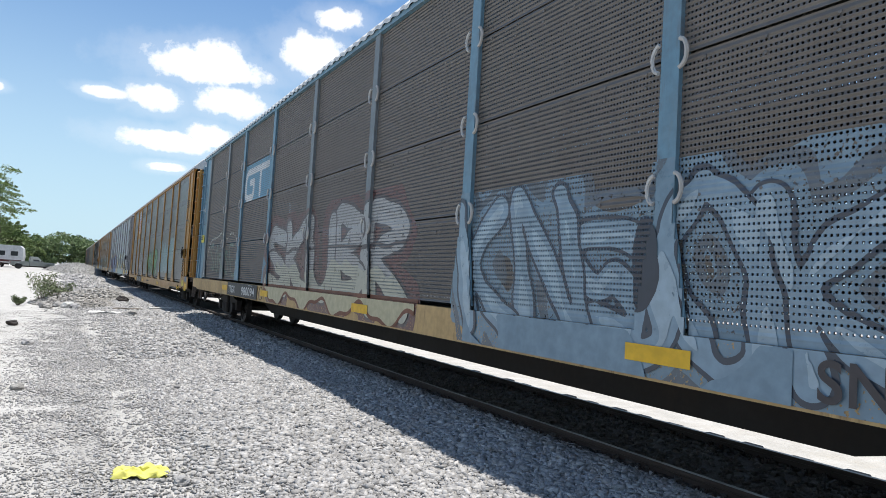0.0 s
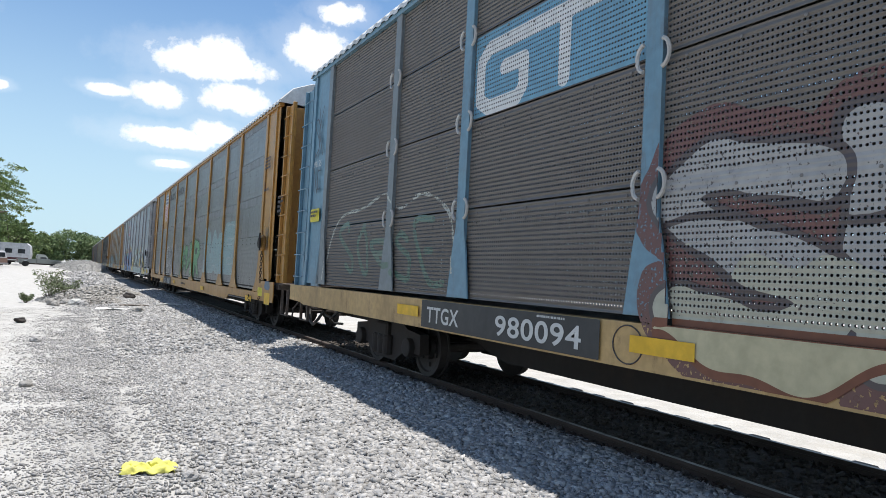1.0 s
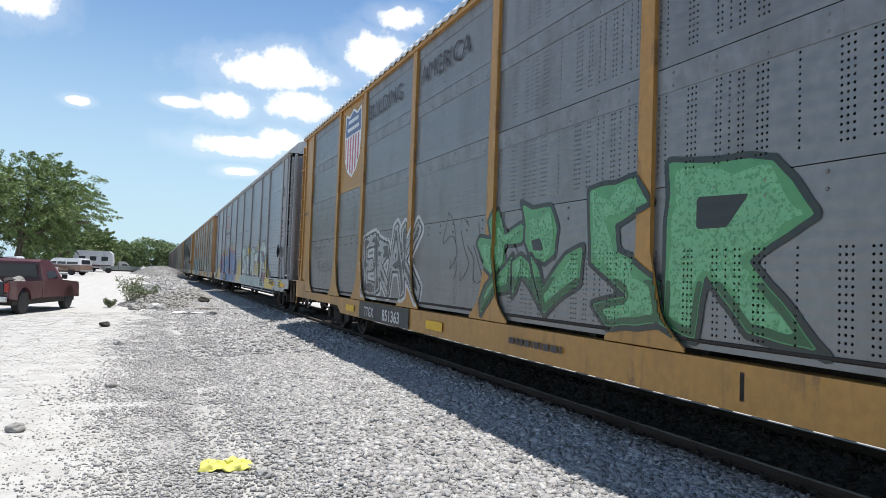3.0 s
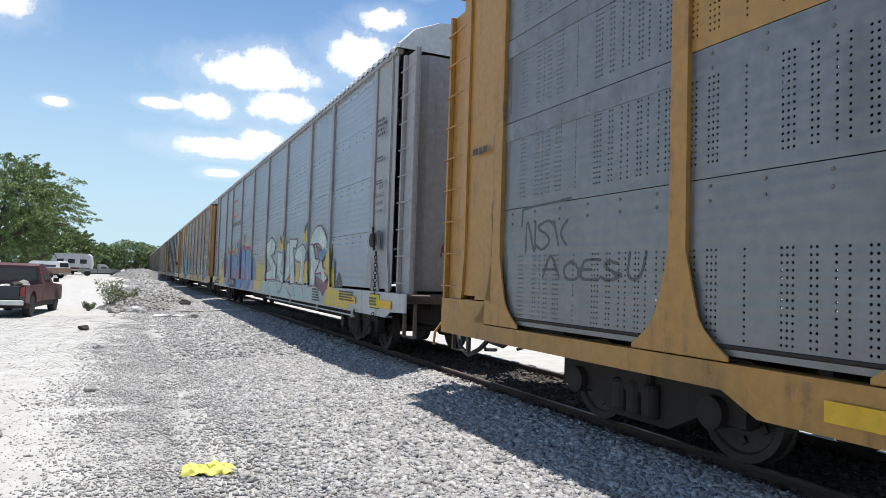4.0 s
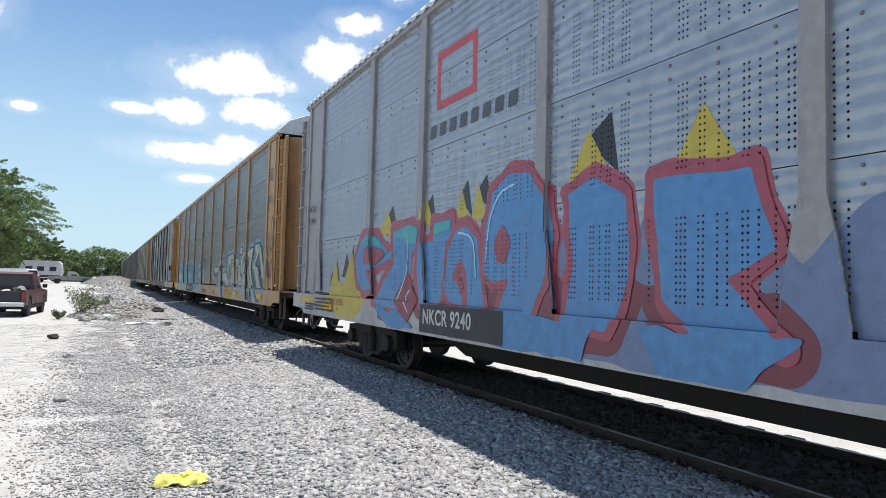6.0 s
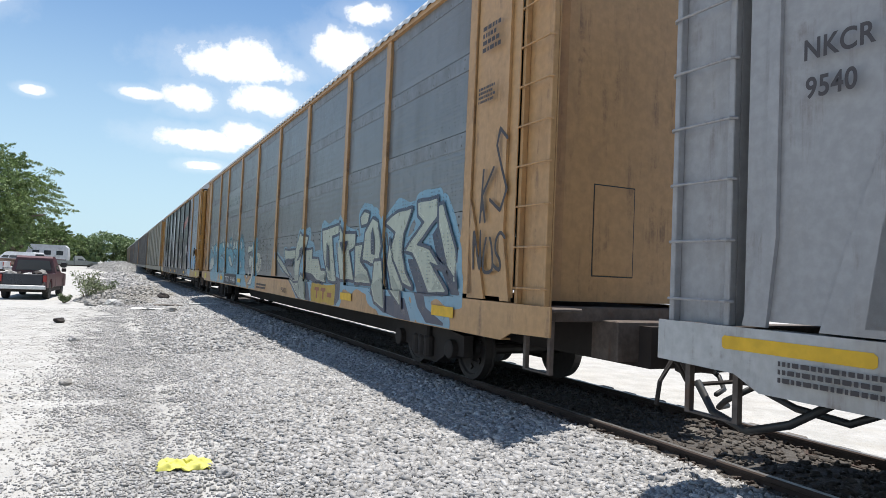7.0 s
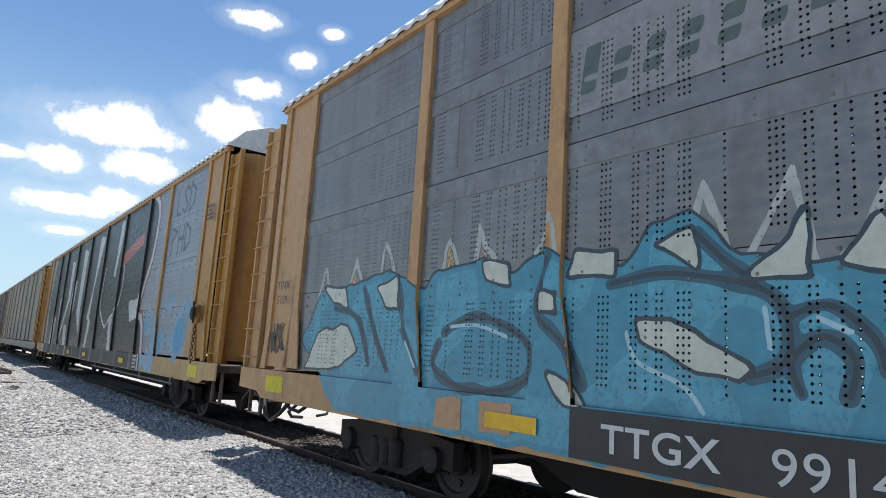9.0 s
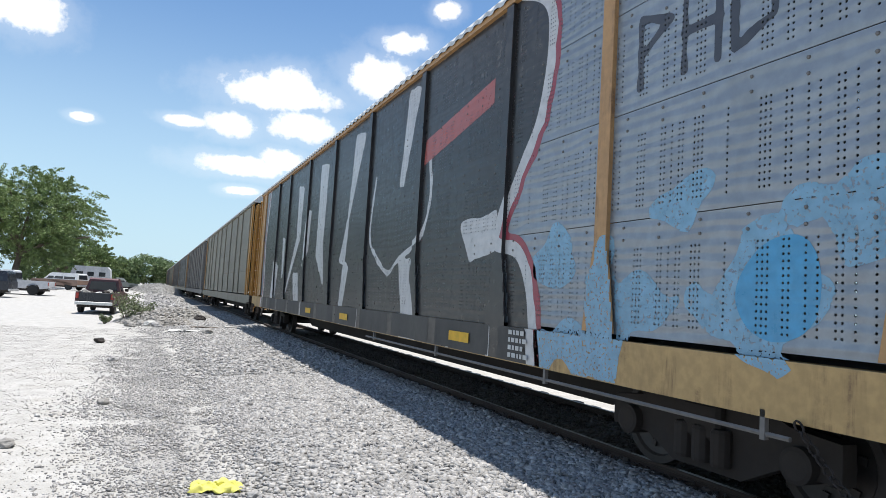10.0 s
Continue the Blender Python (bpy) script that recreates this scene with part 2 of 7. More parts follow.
def lathe(bm, profile, axis="x", seg=28, m=None):
    """Turn a list of (along, radius) about an axis."""
    rings = []
    for a, r in profile:
        ring = []
        for k in range(seg):
            c, s = r * math.cos(2 * math.pi * k / seg), r * math.sin(2 * math.pi * k / seg)
            v = Vector((a, c, s)) if axis == "x" else Vector((c, a, s)) if axis == "y" else Vector((c, s, a))
            ring.append(bm.verts.new((m or Matrix()) @ v))
        rings.append(ring)
    for q, s in zip(rings, rings[1:]):
        for k in range(seg):
            bm.faces.new((q[k], q[(k + 1) % seg], s[(k + 1) % seg], s[k]))
    bm.faces.new(rings[0][::-1]), bm.faces.new(rings[-1])
    return bm


def prism(bm, outline, lo, hi, axis="x"):
    """An outline of (a, b) pulled along an axis."""
    def at(a, b, t):
        return (t, a, b) if axis == "x" else (a, t, b) if axis == "y" else (a, b, t)
    p = [bm.verts.new(at(a, b, lo)) for a, b in outline]
    q = [bm.verts.new(at(a, b, hi)) for a, b in outline]
    bm.faces.new(p), bm.faces.new(q[::-1])
    for i in range(len(p)):
        j = (i + 1) % len(p)
        bm.faces.new((p[j], p[i], q[i], q[j]))
    return bm


def to_mesh(name, bm, *mats, smooth=False):
    bmesh.ops.recalc_face_normals(bm, faces=bm.faces[:])
    me = bpy.data.meshes.new(name)
    bm.to_mesh(me)
    bm.free()
    for m in mats:
        me.materials.append(m)
    if smooth:
        me.shade_smooth()
    return me


def part(name, data, material, parent, label="", at=None, smooth=False):
    me = data if isinstance(data, bpy.types.Mesh) else to_mesh(name, data, material, smooth=smooth)
    ob = new(name, me)
    ob.parent = parent
    if at is not None:
        ob.matrix_basis = at
    return tagged(ob, label)


def thing(name, label, category, at=None, group="", kind=""):
    ob = new(name)
    if at is not None:
        ob.matrix_basis = at
    return tagged(ob, label, category, group, kind)


def stones(name, places, sizes, material, label, seed, flat=0.58):
    """Many broken stones as one mesh."""
    rng = np.random.default_rng(seed)
    base = np.array([(x, y, z) for x in (-1, 1) for y in (-1, 1) for z in (-1, 1)]) * 0.62
    quads = np.array([(0, 1, 3, 2), (4, 6, 7, 5), (0, 4, 5, 1), (2, 3, 7, 6), (0, 2, 6, 4), (1, 5, 7, 3)])
    tri = np.concatenate([quads[:, (0, 1, 2)], quads[:, (0, 2, 3)]])
    n = len(places)
    shape = base[None] + rng.uniform(-0.36, 0.36, (n, 8, 3))
    shape *= rng.uniform(0.6, 1.4, (n, 1, 3)) * np.array((1.25, 0.88, flat))
    a = rng.uniform(0, 2 * np.pi, n)
    b = rng.normal(0, 0.75, n)
    ca, sa, cb, sb = np.cos(a), np.sin(a), np.cos(b), np.sin(b)
    rot = np.stack([np.stack([ca, -sa * cb, sa * sb], -1), np.stack([sa, ca * cb, -ca * sb], -1), np.stack([0 * a, sb, cb], -1)], 1)
    co = np.einsum("nij,nkj->nki", rot, shape) * np.asarray(sizes)[:, None, None] + np.asarray(places)[:, None]
    faces = (tri[None] + (np.arange(n) * len(base))[:, None, None]).reshape(-1, 3)
    me = bpy.data.meshes.new(name)
    me.vertices.add(n * len(base))
    me.vertices.foreach_set("co", co.ravel())
    me.loops.add(faces.size)
    me.loops.foreach_set("vertex_index", faces.ravel())
    me.polygons.add(len(faces))
    me.polygons.foreach_set("loop_start", np.arange(0, faces.size, 3))
    me.update(calc_edges=True)
    me.materials.append(material)
    return tagged(new(name, me), label, "gravel", kind="stuff")


# ---- ground and track ----
CENTRE, RAIL = 5.33, 0.236             # the track's middle, the height of the rail tops


def lie(x, y):
    """The ground's height: the low ballast bed of the track, the yard that rises a little far off."""
    bed = 0.075 * max(0, min(1, (x - 0.6) / 2.4)) * max(0, min(1, (10.4 - x) / 2.2)) + 0.035 * math.exp(-((x - 4.12) / 0.33) ** 2) + 0.062 * max(0, min(1, (x - 2.9) / 1.1)) * max(0, min(1, (6.75 - x) / 0.4))
    far = max(0, min(1, (y - 42) / 26)) * max(0, min(1, (1 - x) / 4))
    roll = 0.035 * noise.noise((x * 0.45, y * 0.3, 3)) + 0.012 * noise.noise((x * 2.1, y * 2.1, 7))
    return bed + 0.45 * far * far * (3 - 2 * far) + (roll if -40 < x < 3.4 and y < 60 else 0)


def make_ground():
    m, n, p, out = shader("stony_white_ground")
    at = n.add("ShaderNodeTexCoord").outputs["Object"]
    xyz = n.add("ShaderNodeSeparateXYZ", at)
    broad, mid, fine = n.noise(at, 0.5, 5), n.noise(at, 3.0, 6, 0.65), n.noise(at, 28, 5, 0.7)
    chips = n.add("ShaderNodeTexVoronoi", at)
    chips.inputs["Scale"].default_value = 24
    # grey bed made darker than its stones, to paint the shade in their gaps
    grey = n.mix(n.ramp(chips.outputs["Color"], 0.1, 0.9), (0.08, 0.076, 0.072), (0.27, 0.262, 0.25))
    dust = n.mix(n.ramp(mid, 0.3, 0.72), (0.375, 0.36, 0.335), (0.48, 0.465, 0.44))
    where = n.math("ADD", xyz.outputs[0], n.math("MULTIPLY", n.math("SUBTRACT", broad, 0.5), 3.2))
    where = n.math("ADD", where, n.math("MULTIPLY", n.math("SUBTRACT", mid, 0.5), 1.6))
    # a strip of trodden dust runs along the ballast, between it and a band of chippings
    lane = n.ramp(n.math("ABSOLUTE", n.math("SUBTRACT", n.math("ADD", xyz.outputs[0], n.math("MULTIPLY", n.math("SUBTRACT", broad, 0.5), 1.7)), 0.8)), 0.0, 0.6)
    c = n.mix(n.math("MULTIPLY", n.math("MULTIPLY", n.ramp(where, -0.5, 1.4), lane), n.ramp(xyz.outputs[0], 6.8, 6.5)), dust, grey)
    # the train's shade is painted into the ground between the rails
    shade_tint = n.math("MULTIPLY", n.ramp(xyz.outputs[0], 4.1, 4.6), n.ramp(xyz.outputs[0], 6.65, 6.35))
    c = n.mix(n.math("MULTIPLY", shade_tint, 0.88), c, (0.05, 0.042, 0.036))
    c = n.mix(n.math("MULTIPLY", n.ramp(fine, 0.55, 0.72), 0.55), c, (0.2, 0.19, 0.17))
    grit = n.noise(at, 75, 3, 0.6)
    c = n.mix(n.math("MULTIPLY", n.ramp(grit, 0.54, 0.68), 0.26), c, (0.17, 0.155, 0.135))
    c = n.mix(n.math("MULTIPLY", n.ramp(n.noise(at, 1.3, 5, 0.7), 0.5, 0.7), 0.28), c, (0.40, 0.36, 0.30))
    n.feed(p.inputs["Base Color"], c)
    p.inputs["Roughness"].default_value = 0.92
    b = n.add("ShaderNodeBump", 0.6, 0.02)
    n.feed(b.inputs["Height"], n.math("ADD", fine, n.math("MULTIPLY", chips.outputs["Distance"], 0.8)))
    n.feed(p.inputs["Normal"], b)
    xs = np.concatenate([-np.geomspace(1500, 14, 14), np.arange(-12, 12.1, 0.4), np.geomspace(14, 1500, 14)])
    ys = np.concatenate([-np.geomspace(1500, 6, 12), np.arange(-4, 60, 0.5), np.geomspace(61, 3000, 26)])
    verts = [(x, y, lie(x, y)) for y in ys for x in xs]
    w = len(xs)
    faces = [(j * w + i, j * w + i + 1, (j + 1) * w + i + 1, (j + 1) * w + i) for j in range(len(ys) - 1) for i in range(w - 1)]
    me = bpy.data.meshes.new("ground")
    me.from_pydata(verts, [], faces)
    me.shade_smooth()
    me.materials.append(m)
    tagged(new("ground", me), "pale dusty yard ground with grey gravel beside the track", "ground", kind="structure")


make_ground()


def make_track():
    """Two rails on ties with plates and spikes."""
    prof = [(-0.075, 0), (0.075, 0), (0.075, 0.012), (0.012, 0.03), (0.009, 0.125), (0.036, 0.135), (0.037, 0.16), (0.028, 0.17),
            (-0.028, 0.17), (-0.037, 0.16), (-0.036, 0.135), (-0.009, 0.125), (-0.012, 0.03), (-0.075, 0.012)]
    for side in (-1, 1):
        x = CENTRE + side * 0.7525
        r = thing("rail", "rusty steel rail with a worn bright top, on timber ties", "rail", pose(x, 0, RAIL - 0.17), "rails of the track")
        part("rail_web", prism(bmesh.new(), prof, -60, 700, "y"), RUST, r)
        bm = bmesh.new()
        box(bm, -0.024, 0.024, -60, 700, 0.1695, 0.1712)
        part("running_surface", bm, TREAD, r, "bright worn rail top")
    rng = random.Random(4)
    bm = bmesh.new()
    box(bm, -1.3, 1.3, -0.115, 0.115, -0.16, 0)
    bevelled(bm, 0.012)
    tie = to_mesh("tie", bm, TIE)
    bm = bmesh.new()
    box(bm, -0.18, 0.18, -0.095, 0.095, 0, 0.014)
    for a, b in product((-0.13, -0.09, 0.09, 0.13), (-0.06, 0.06)):
        box(bm, a - 0.012, a + 0.012, b - 0.012, b + 0.012, 0.01, 0.05)
    plate = to_mesh("tie_plate", bm, RUST)
    for i in range(-16, 130):
        t = new("railway_tie", tie)
        t.matrix_basis = pose(CENTRE + rng.uniform(-0.04, 0.04), i * 0.52 + rng.uniform(-0.03, 0.03), RAIL - 0.105, 0, 0, rng.uniform(-1, 1))
        tagged(t, "weathered timber railway tie half sunk in ballast", "railway tie", "ties of the track")
        if -4 < i < 60:
            for s in (-0.7525, 0.7525):
                part("tie_plate", plate, None, t, "rusty plate with spikes", pose(s, 0, 0))


make_track()


def scatter(n, x0, x1, y0, y1, lo, hi, seed, keep=None):
    rng = np.random.default_rng(seed)
    x, y = rng.uniform(x0, x1, n), rng.uniform(y0, y1, n)
    s = rng.gamma(3.0, 1.0, n) / 3.0
    s = lo + (hi - lo) * np.clip(s, 0, 2.4) / 2.4
    if keep is not None:
        k = rng.uniform(0, 1, n) < keep(x, y)
        x, y, s = x[k], y[k], s[k]
    p = np.array([(a, b, lie(a, b) + c * 0.25) for a, b, c in zip(x, y, s)])
    return p, s


def thick(x, y):
    """Stones lie dense by the track and thin out on the dusty side, in patches."""
    patch = np.array([noise.noise((a * 0.8, b * 0.5, 1)) for a, b in zip(x, y)])
    lane = np.exp(-((x - 0.78 - 0.55 * patch) / 0.34) ** 2)
    return np.clip((x + 0.9 * patch + 0.35) / 1.5, 0.006, 1.0) * (1 - 0.62 * lane)


p, s = scatter(100000, -1.2, 4.42, 2.2, 13, 0.010, 0.041, 1, thick)
s = s * np.clip(0.45 + 0.3 * p[:, 0], 0.45, 1.0)
stones("ballast_stones", p, s, STONE, "broken grey crushed stone ballast beside the track", 1)
p, s = scatter(46000, -1.6, 4.45, 13, 44, 0.018, 0.056, 2, thick)
s = s * np.clip(0.5 + 0.28 * p[:, 0], 0.5, 1.0)
stones("ballast_stones", p, s, STONE, "broken grey crushed stone ballast further along the track", 2)
# stones under the cars have that shade in their colour
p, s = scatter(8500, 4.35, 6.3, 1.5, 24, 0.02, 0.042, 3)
stones("track_ballast", p, s, SHADE_TINTED, "grey crushed stone between and beyond the rails", 3)
p, s = scatter(34000, -4.5, 1.2, 2.5, 26, 0.003, 0.013, 5)
stones("loose_gravel", p, s, PEBBLE, "scattered pale pebbles on the dusty yard", 5)


def fringe(x, y):
    """Fine chippings between the ballast and the bare dust, in drifts."""
    patch = np.array([noise.noise((a * 0.9, b * 0.35, 5)) for a, b in zip(x, y)])
    lane = np.exp(-((x - 0.78 - 0.55 * patch) / 0.32) ** 2)
    return np.clip(1.25 - np.abs(x + 0.5 * patch - 0.25) / 0.95, 0, 1) * (1 - 0.55 * lane) * np.clip((25 + 6 * patch - y) / 11, 0, 1)


p, s = scatter(76000, -1.6, 2.0, 2.4, 27, 0.005, 0.022, 8, fringe)
stones("fine_gravel", p, s, STONE, "fine pale chippings spread over the dust beside the ballast", 8)


# ---- the train: autorack cars ----
EDGES = (-12.0, -9.15, -7.15, -4.29, -1.43, 1.43, 4.29, 7.15, 9.15, 12.0)   # ends and posts, along the car
ROWS = (1.20, 2.22, 3.22, 4.20, 5.16)                                        # seams of the side sheets, above the rail
PANEL_X, FACE_X, END_X = -1.475, -1.53, -1.50
PITCH, SPEED, FIRST = 28.57, 11.105, 10.63


def rest(i):
    """Where the middle of car i stands at the start; the couplers are drawn out a little ahead of the fourth car."""
    return FIRST + PITCH * i + (0.45 if i == 3 else 0.67 if i > 3 else 0)


def panel_mesh(w, h, material):
    """One punched side sheet with folded edges; its origin is the lower corner."""
    bm = bmesh.new()
    uv = bm.loops.layers.uv.new("UVMap")
    gap = 0.010 if material == BROWN else 0.004
    box(bm, -0.004, 0.004, 0.02, w - 0.02, gap, h - gap)
    bm.normal_update()
    for f in bm.faces:
        solid = abs(f.normal.x) < 0.5
        for l in f.loops:
            l[uv].uv = (-9, -9) if solid else (l.vert.co.y, l.vert.co.z)
    return to_mesh("panel", bm, material)


def flare_at(z, foot):
    """Half the width of a post at a height: it widens into the sill."""
    if foot < 1.1:
        return 0.0855 if z > 1.70 else 0.0855 + 0.13 * (1.70 - z) / 0.50 if z > 1.20 else 0.2155 + 0.285 * ((1.20 - z) / (1.20 - foot)) ** 1.5
    return 0.0855 if z > 2.02 else 0.085 + 0.065 * (2.02 - z) / 0.27 if z > 1.75 else 0.15 + 0.085 * (1.75 - z) / 0.54


def post_mesh(material, foot):
    w = 0.085
    low = foot - 0.035 if foot < 1.1 else 1.21
    heights = [5.16, 1.70, 1.45, 1.20, 1.11, 1.02, 0.95, foot, low] if foot < 1.1 else [5.16, 2.02, 1.75, low]
    bm = bmesh.new()
    prism(bm, [(-flare_at(max(z, foot) if foot < 1.1 else z, foot), z) for z in heights] + [(flare_at(max(z, foot) if foot < 1.1 else z, foot), z) for z in heights[::-1]], FACE_X, FACE_X + 0.02)
    bmesh.ops.bevel(bm, geom=[e for e in bm.edges if abs(e.verts[0].co.x - FACE_X) < 1e-4 and abs(e.verts[1].co.x - FACE_X) < 1e-4], offset=0.006, segments=1, affect="EDGES")
    box(bm, FACE_X + 0.019, -1.40, -w + 0.005, w - 0.005, low, 5.16)
    return to_mesh("post", bm, material)


def roof_mesh(material):
    """Corrugated sheets over an arched section."""
    prof = [(-1.56, 5.17), (-1.55, 5.24), (-1.28, 5.52), (-0.85, 5.70), (0, 5.80)]
    prof += [(-x, z) for x, z in prof[-2::-1]]
    ys = np.arange(-13.23, 13.24, 0.075)
    bm = bmesh.new()
    rows = []
    for i, y in enumerate(ys):
        k = 0.022 if i % 4 in (1, 2) else 0.0
        rows.append([bm.verts.new((x * (1 + k * 0.35), y, z + k)) for x, z in prof])
    for a, b in zip(rows, rows[1:]):
        for i in range(len(prof) - 1):
            bm.faces.new((a[i], a[i + 1], b[i + 1], b[i]))
    bm.faces.new(rows[0][::-1]), bm.faces.new(rows[-1])
    return to_mesh("roof", bm, material)


def ladder_parts(car, material, at):
    """The corner ladder: a bent sheet with two stiles, and rungs across it."""
    bm = bmesh.new()
    prism(bm, [(-1.40, 13.76), (-1.385, 13.76), (-1.385, 13.215), (-1.10, 13.215), (-1.10, 13.20), (-1.40, 13.20)], 1.15, 5.05, "z")
    ladder = part("ladder", bm, material, car, "", at)
    for y in (13.20, 13.71):
        bm = bmesh.new()
        box(bm, -1.47, -1.402, y, y + 0.05, 1.15, 5.05)
        part("stile", bevelled(bm, 0.006), material, ladder)
    bm = tube(bmesh.new(), [(-1.455, 13.18, 0), (-1.50, 13.21, 0), (-1.50, 13.74, 0), (-1.455, 13.78, 0)], 0.011, 6)
    rung = to_mesh("rung", bm, material)
    for k in range(9):
        part("rung", rung, None, ladder, "", pose(0, 0, 1.32 + 0.43 * k))


def truck_parts(car, y, moving):
    bm = bmesh.new()
    box(bm, -1.15, 1.15, -0.20, 0.20, 0.42, 0.72)
    bevelled(bm, 0.03)
    truck = part("truck", bm, DARK_STEEL, car, "greasy cast steel two-axle bogie", pose(0, y, 0))
    side = [(-1.18, 0.34), (-1.18, 0.62), (-0.78, 0.66), (-0.45, 0.80), (0.45, 0.80), (0.78, 0.66), (1.18, 0.62), (1.18, 0.34), (0.70, 0.34),
            (0.36, 0.17), (-0.36, 0.17), (-0.70, 0.34)]
    for s in (-1, 1):
        bm = prism(bmesh.new(), side, -0.07, 0.07)
        for yy in (-0.89, 0.89):
            lathe(bm, [(-0.16, 0.10), (-0.15, 0.13), (0.12, 0.13), (0.13, 0.08)], m=Matrix.Translation((0, yy, 0.42)))
        for yy in (-0.2, 0.0, 0.2):
            lathe(bm, [(0.24, 0.075), (0.27, 0.085), (0.50, 0.085), (0.53, 0.07)], "z", 12, m=Matrix.Translation((s * 0.02 - 0.09, yy, 0)))
        part("side_frame", bm, DARK_STEEL, truck, "", pose(s * 1.0, 0, 0))
    for yy in (-0.89, 0.89):
        bm = bmesh.new()
        tube(bm, [(-1.0, 0, 0), (1.0, 0, 0)], 0.075, 10)
        for s in (-1, 1):
            # rim, dished web and hub of a wheel; the flange is inside
            lathe(bm, [(s * 0.66, 0.30), (s * 0.66, 0.435), (s * 0.69, 0.435), (s * 0.695, 0.42), (s * 0.80, 0.415), (s * 0.80, 0.35),
                       (s * 0.775, 0.33), (s * 0.745, 0.17), (s * 0.81, 0.15), (s * 0.81, 0.10)], seg=32)
            for k in range(6):
                a = k * math.pi / 3
                box(bm, s * 0.765, s * 0.785, 0.24 * math.cos(a) - 0.03, 0.24 * math.cos(a) + 0.03, 0.24 * math.sin(a) - 0.03, 0.24 * math.sin(a) + 0.03)
        w = part("wheelset", bm, WHEEL, truck, "steel wheels on an axle", pose(0, yy, 0.418))
        if moving:
            WHEELS.append((w, yy))


WHEELS, CARS = [], []
FOOT = {}                              # how far down the side sheets of each car reach
CACHE = {}


def cached(key, make):
    if key not in CACHE:
        CACHE[key] = make()
    return CACHE[key]


def make_car(i, label, panel, post, sill, end, low=0.80, roof=ROOF, moving=False, foot=1.20, end_shift=0.0, belly=0.365, overpainted=(), short_bay=None, bands=False, loops=False, chain=False, worn=None):
    car = thing("autorack_car", label, "railroad car", pose(CENTRE, rest(i), RAIL), "cars of the train")
    CARS.append((car, rest(i)))
    FOOT[car.name] = foot
    rows = (foot, *ROWS[1:])
    flip = pose(0, 0, 0, 0, 0, 180)
    # side sills with a lip, centre sill, decks
    def sill_bm():
        bm = bmesh.new()
        if foot < 1.1:
            # a fish-bellied sill, cut back over the bogies, with raised ends
            top = foot - 0.045
            prism(bm, [(-13.45, 0.70), (-8.70, 0.69), (-8.40, low), (8.40, low), (8.70, 0.69), (13.45, 0.70), (13.45, 1.155), (12.25, 1.155), (12.25, top), (-12.25, top), (-12.25, 1.155), (-13.45, 1.155)], FACE_X, FACE_X + 0.02)
            box(bm, FACE_X + 0.019, FACE_X + 0.16, -12.25, 12.25, top - 0.025, top)
            box(bm, FACE_X + 0.019, FACE_X + 0.13, -8.38, 8.38, low, low + 0.02)
            return to_mesh("side_sill", bm, sill)
        prism(bm, [(FACE_X, low), (FACE_X, 1.155), (FACE_X + 0.16, 1.155), (FACE_X + 0.16, 1.13), (FACE_X + 0.02, 1.13), (FACE_X + 0.02, low + 0.02), (FACE_X + 0.13, low + 0.02), (FACE_X + 0.13, low)], -12.9, 12.9, "y")
        for e in (-1, 1):
            prism(bm, [(e * 12.9, low), (e * 12.9, 1.155), (e * 13.80, 1.155), (e * 13.80, 0.86), (e * 13.1, 0.84)], FACE_X, FACE_X + 0.02)
        return to_mesh("side_sill", bm, sill)
    sm = cached(("sill", low, sill.name), sill_bm)
    for at in (Matrix(), flip):
        part("side_sill", sm, None, car, "", at)
    def frame_bm():
        bm = bmesh.new()
        prism(bm, [(-13.9, 0.98), (-13.9, 0.55), (-8.6, 0.55), (-7.9, belly), (7.9, belly), (8.6, 0.55), (13.9, 0.55), (13.9, 0.98)], -0.33, 0.33)
        return to_mesh("underframe", bm, DARK_STEEL)
    under = part("underframe", cached(("frame", belly), frame_bm), None, car, "dark greasy underframe")
    def bearer_bm():
        bm = bmesh.new()
        box(bm, -1.38, 1.38, -0.05, 0.05, 0.84, 1.06)
        return to_mesh("cross_bearer", bm, DARK_STEEL)
    if moving:
        for y in np.arange(-12, 12.1, 1.43):
            part("cross_bearer", cached("bearer", bearer_bm), None, under, "", pose(0, y, 0))
    def deck_bm():
        bm = bmesh.new()
        box(bm, -1.37, 1.37, -12.95, 12.95, -0.02, 0.02)
        return to_mesh("deck", bm, DECK)
    for z in (1.10, 2.70, 4.02):
        part("deck", cached("deck", deck_bm), None, car, "", pose(0, 0, z))
    # punched sheets between the posts
    for b, (y0, y1) in enumerate(zip(EDGES, EDGES[1:])):
        for r, (z0, z1) in enumerate(zip(rows, rows[1:])):
            w, h = round(y1 - y0, 3), round(z1 - z0, 3)
            use = short_bay if short_bay and b == 7 and r > 1 else panel
            me = cached(("panel", w, h, use.name), lambda: panel_mesh(w, h, use))
            part("panel", me, None, car, "", pose(PANEL_X, y0, z0))
            part("panel", cached(("panel", w, h, panel.name), lambda: panel_mesh(w, h, panel)), None, car, "", flip @ pose(PANEL_X, y0, z0))
    if foot < 1.1:
        # solid dark strips as the shadow gap along the lowest sheets, broken by the posts
        for y0, y1 in zip(EDGES, EDGES[1:]):
            bm = bmesh.new()
            prism(bm, [(PANEL_X - 0.004, foot + 0.085), (PANEL_X - 0.02, foot + 0.08), (PANEL_X - 0.02, foot + 0.062), (PANEL_X - 0.004, foot + 0.05)], y0 + 0.1, y1 - 0.1, "y")
            part("lap_joint", bm, DARK_STEEL, car, "dark strip standing in for the shadow gap along the foot of the sheets")
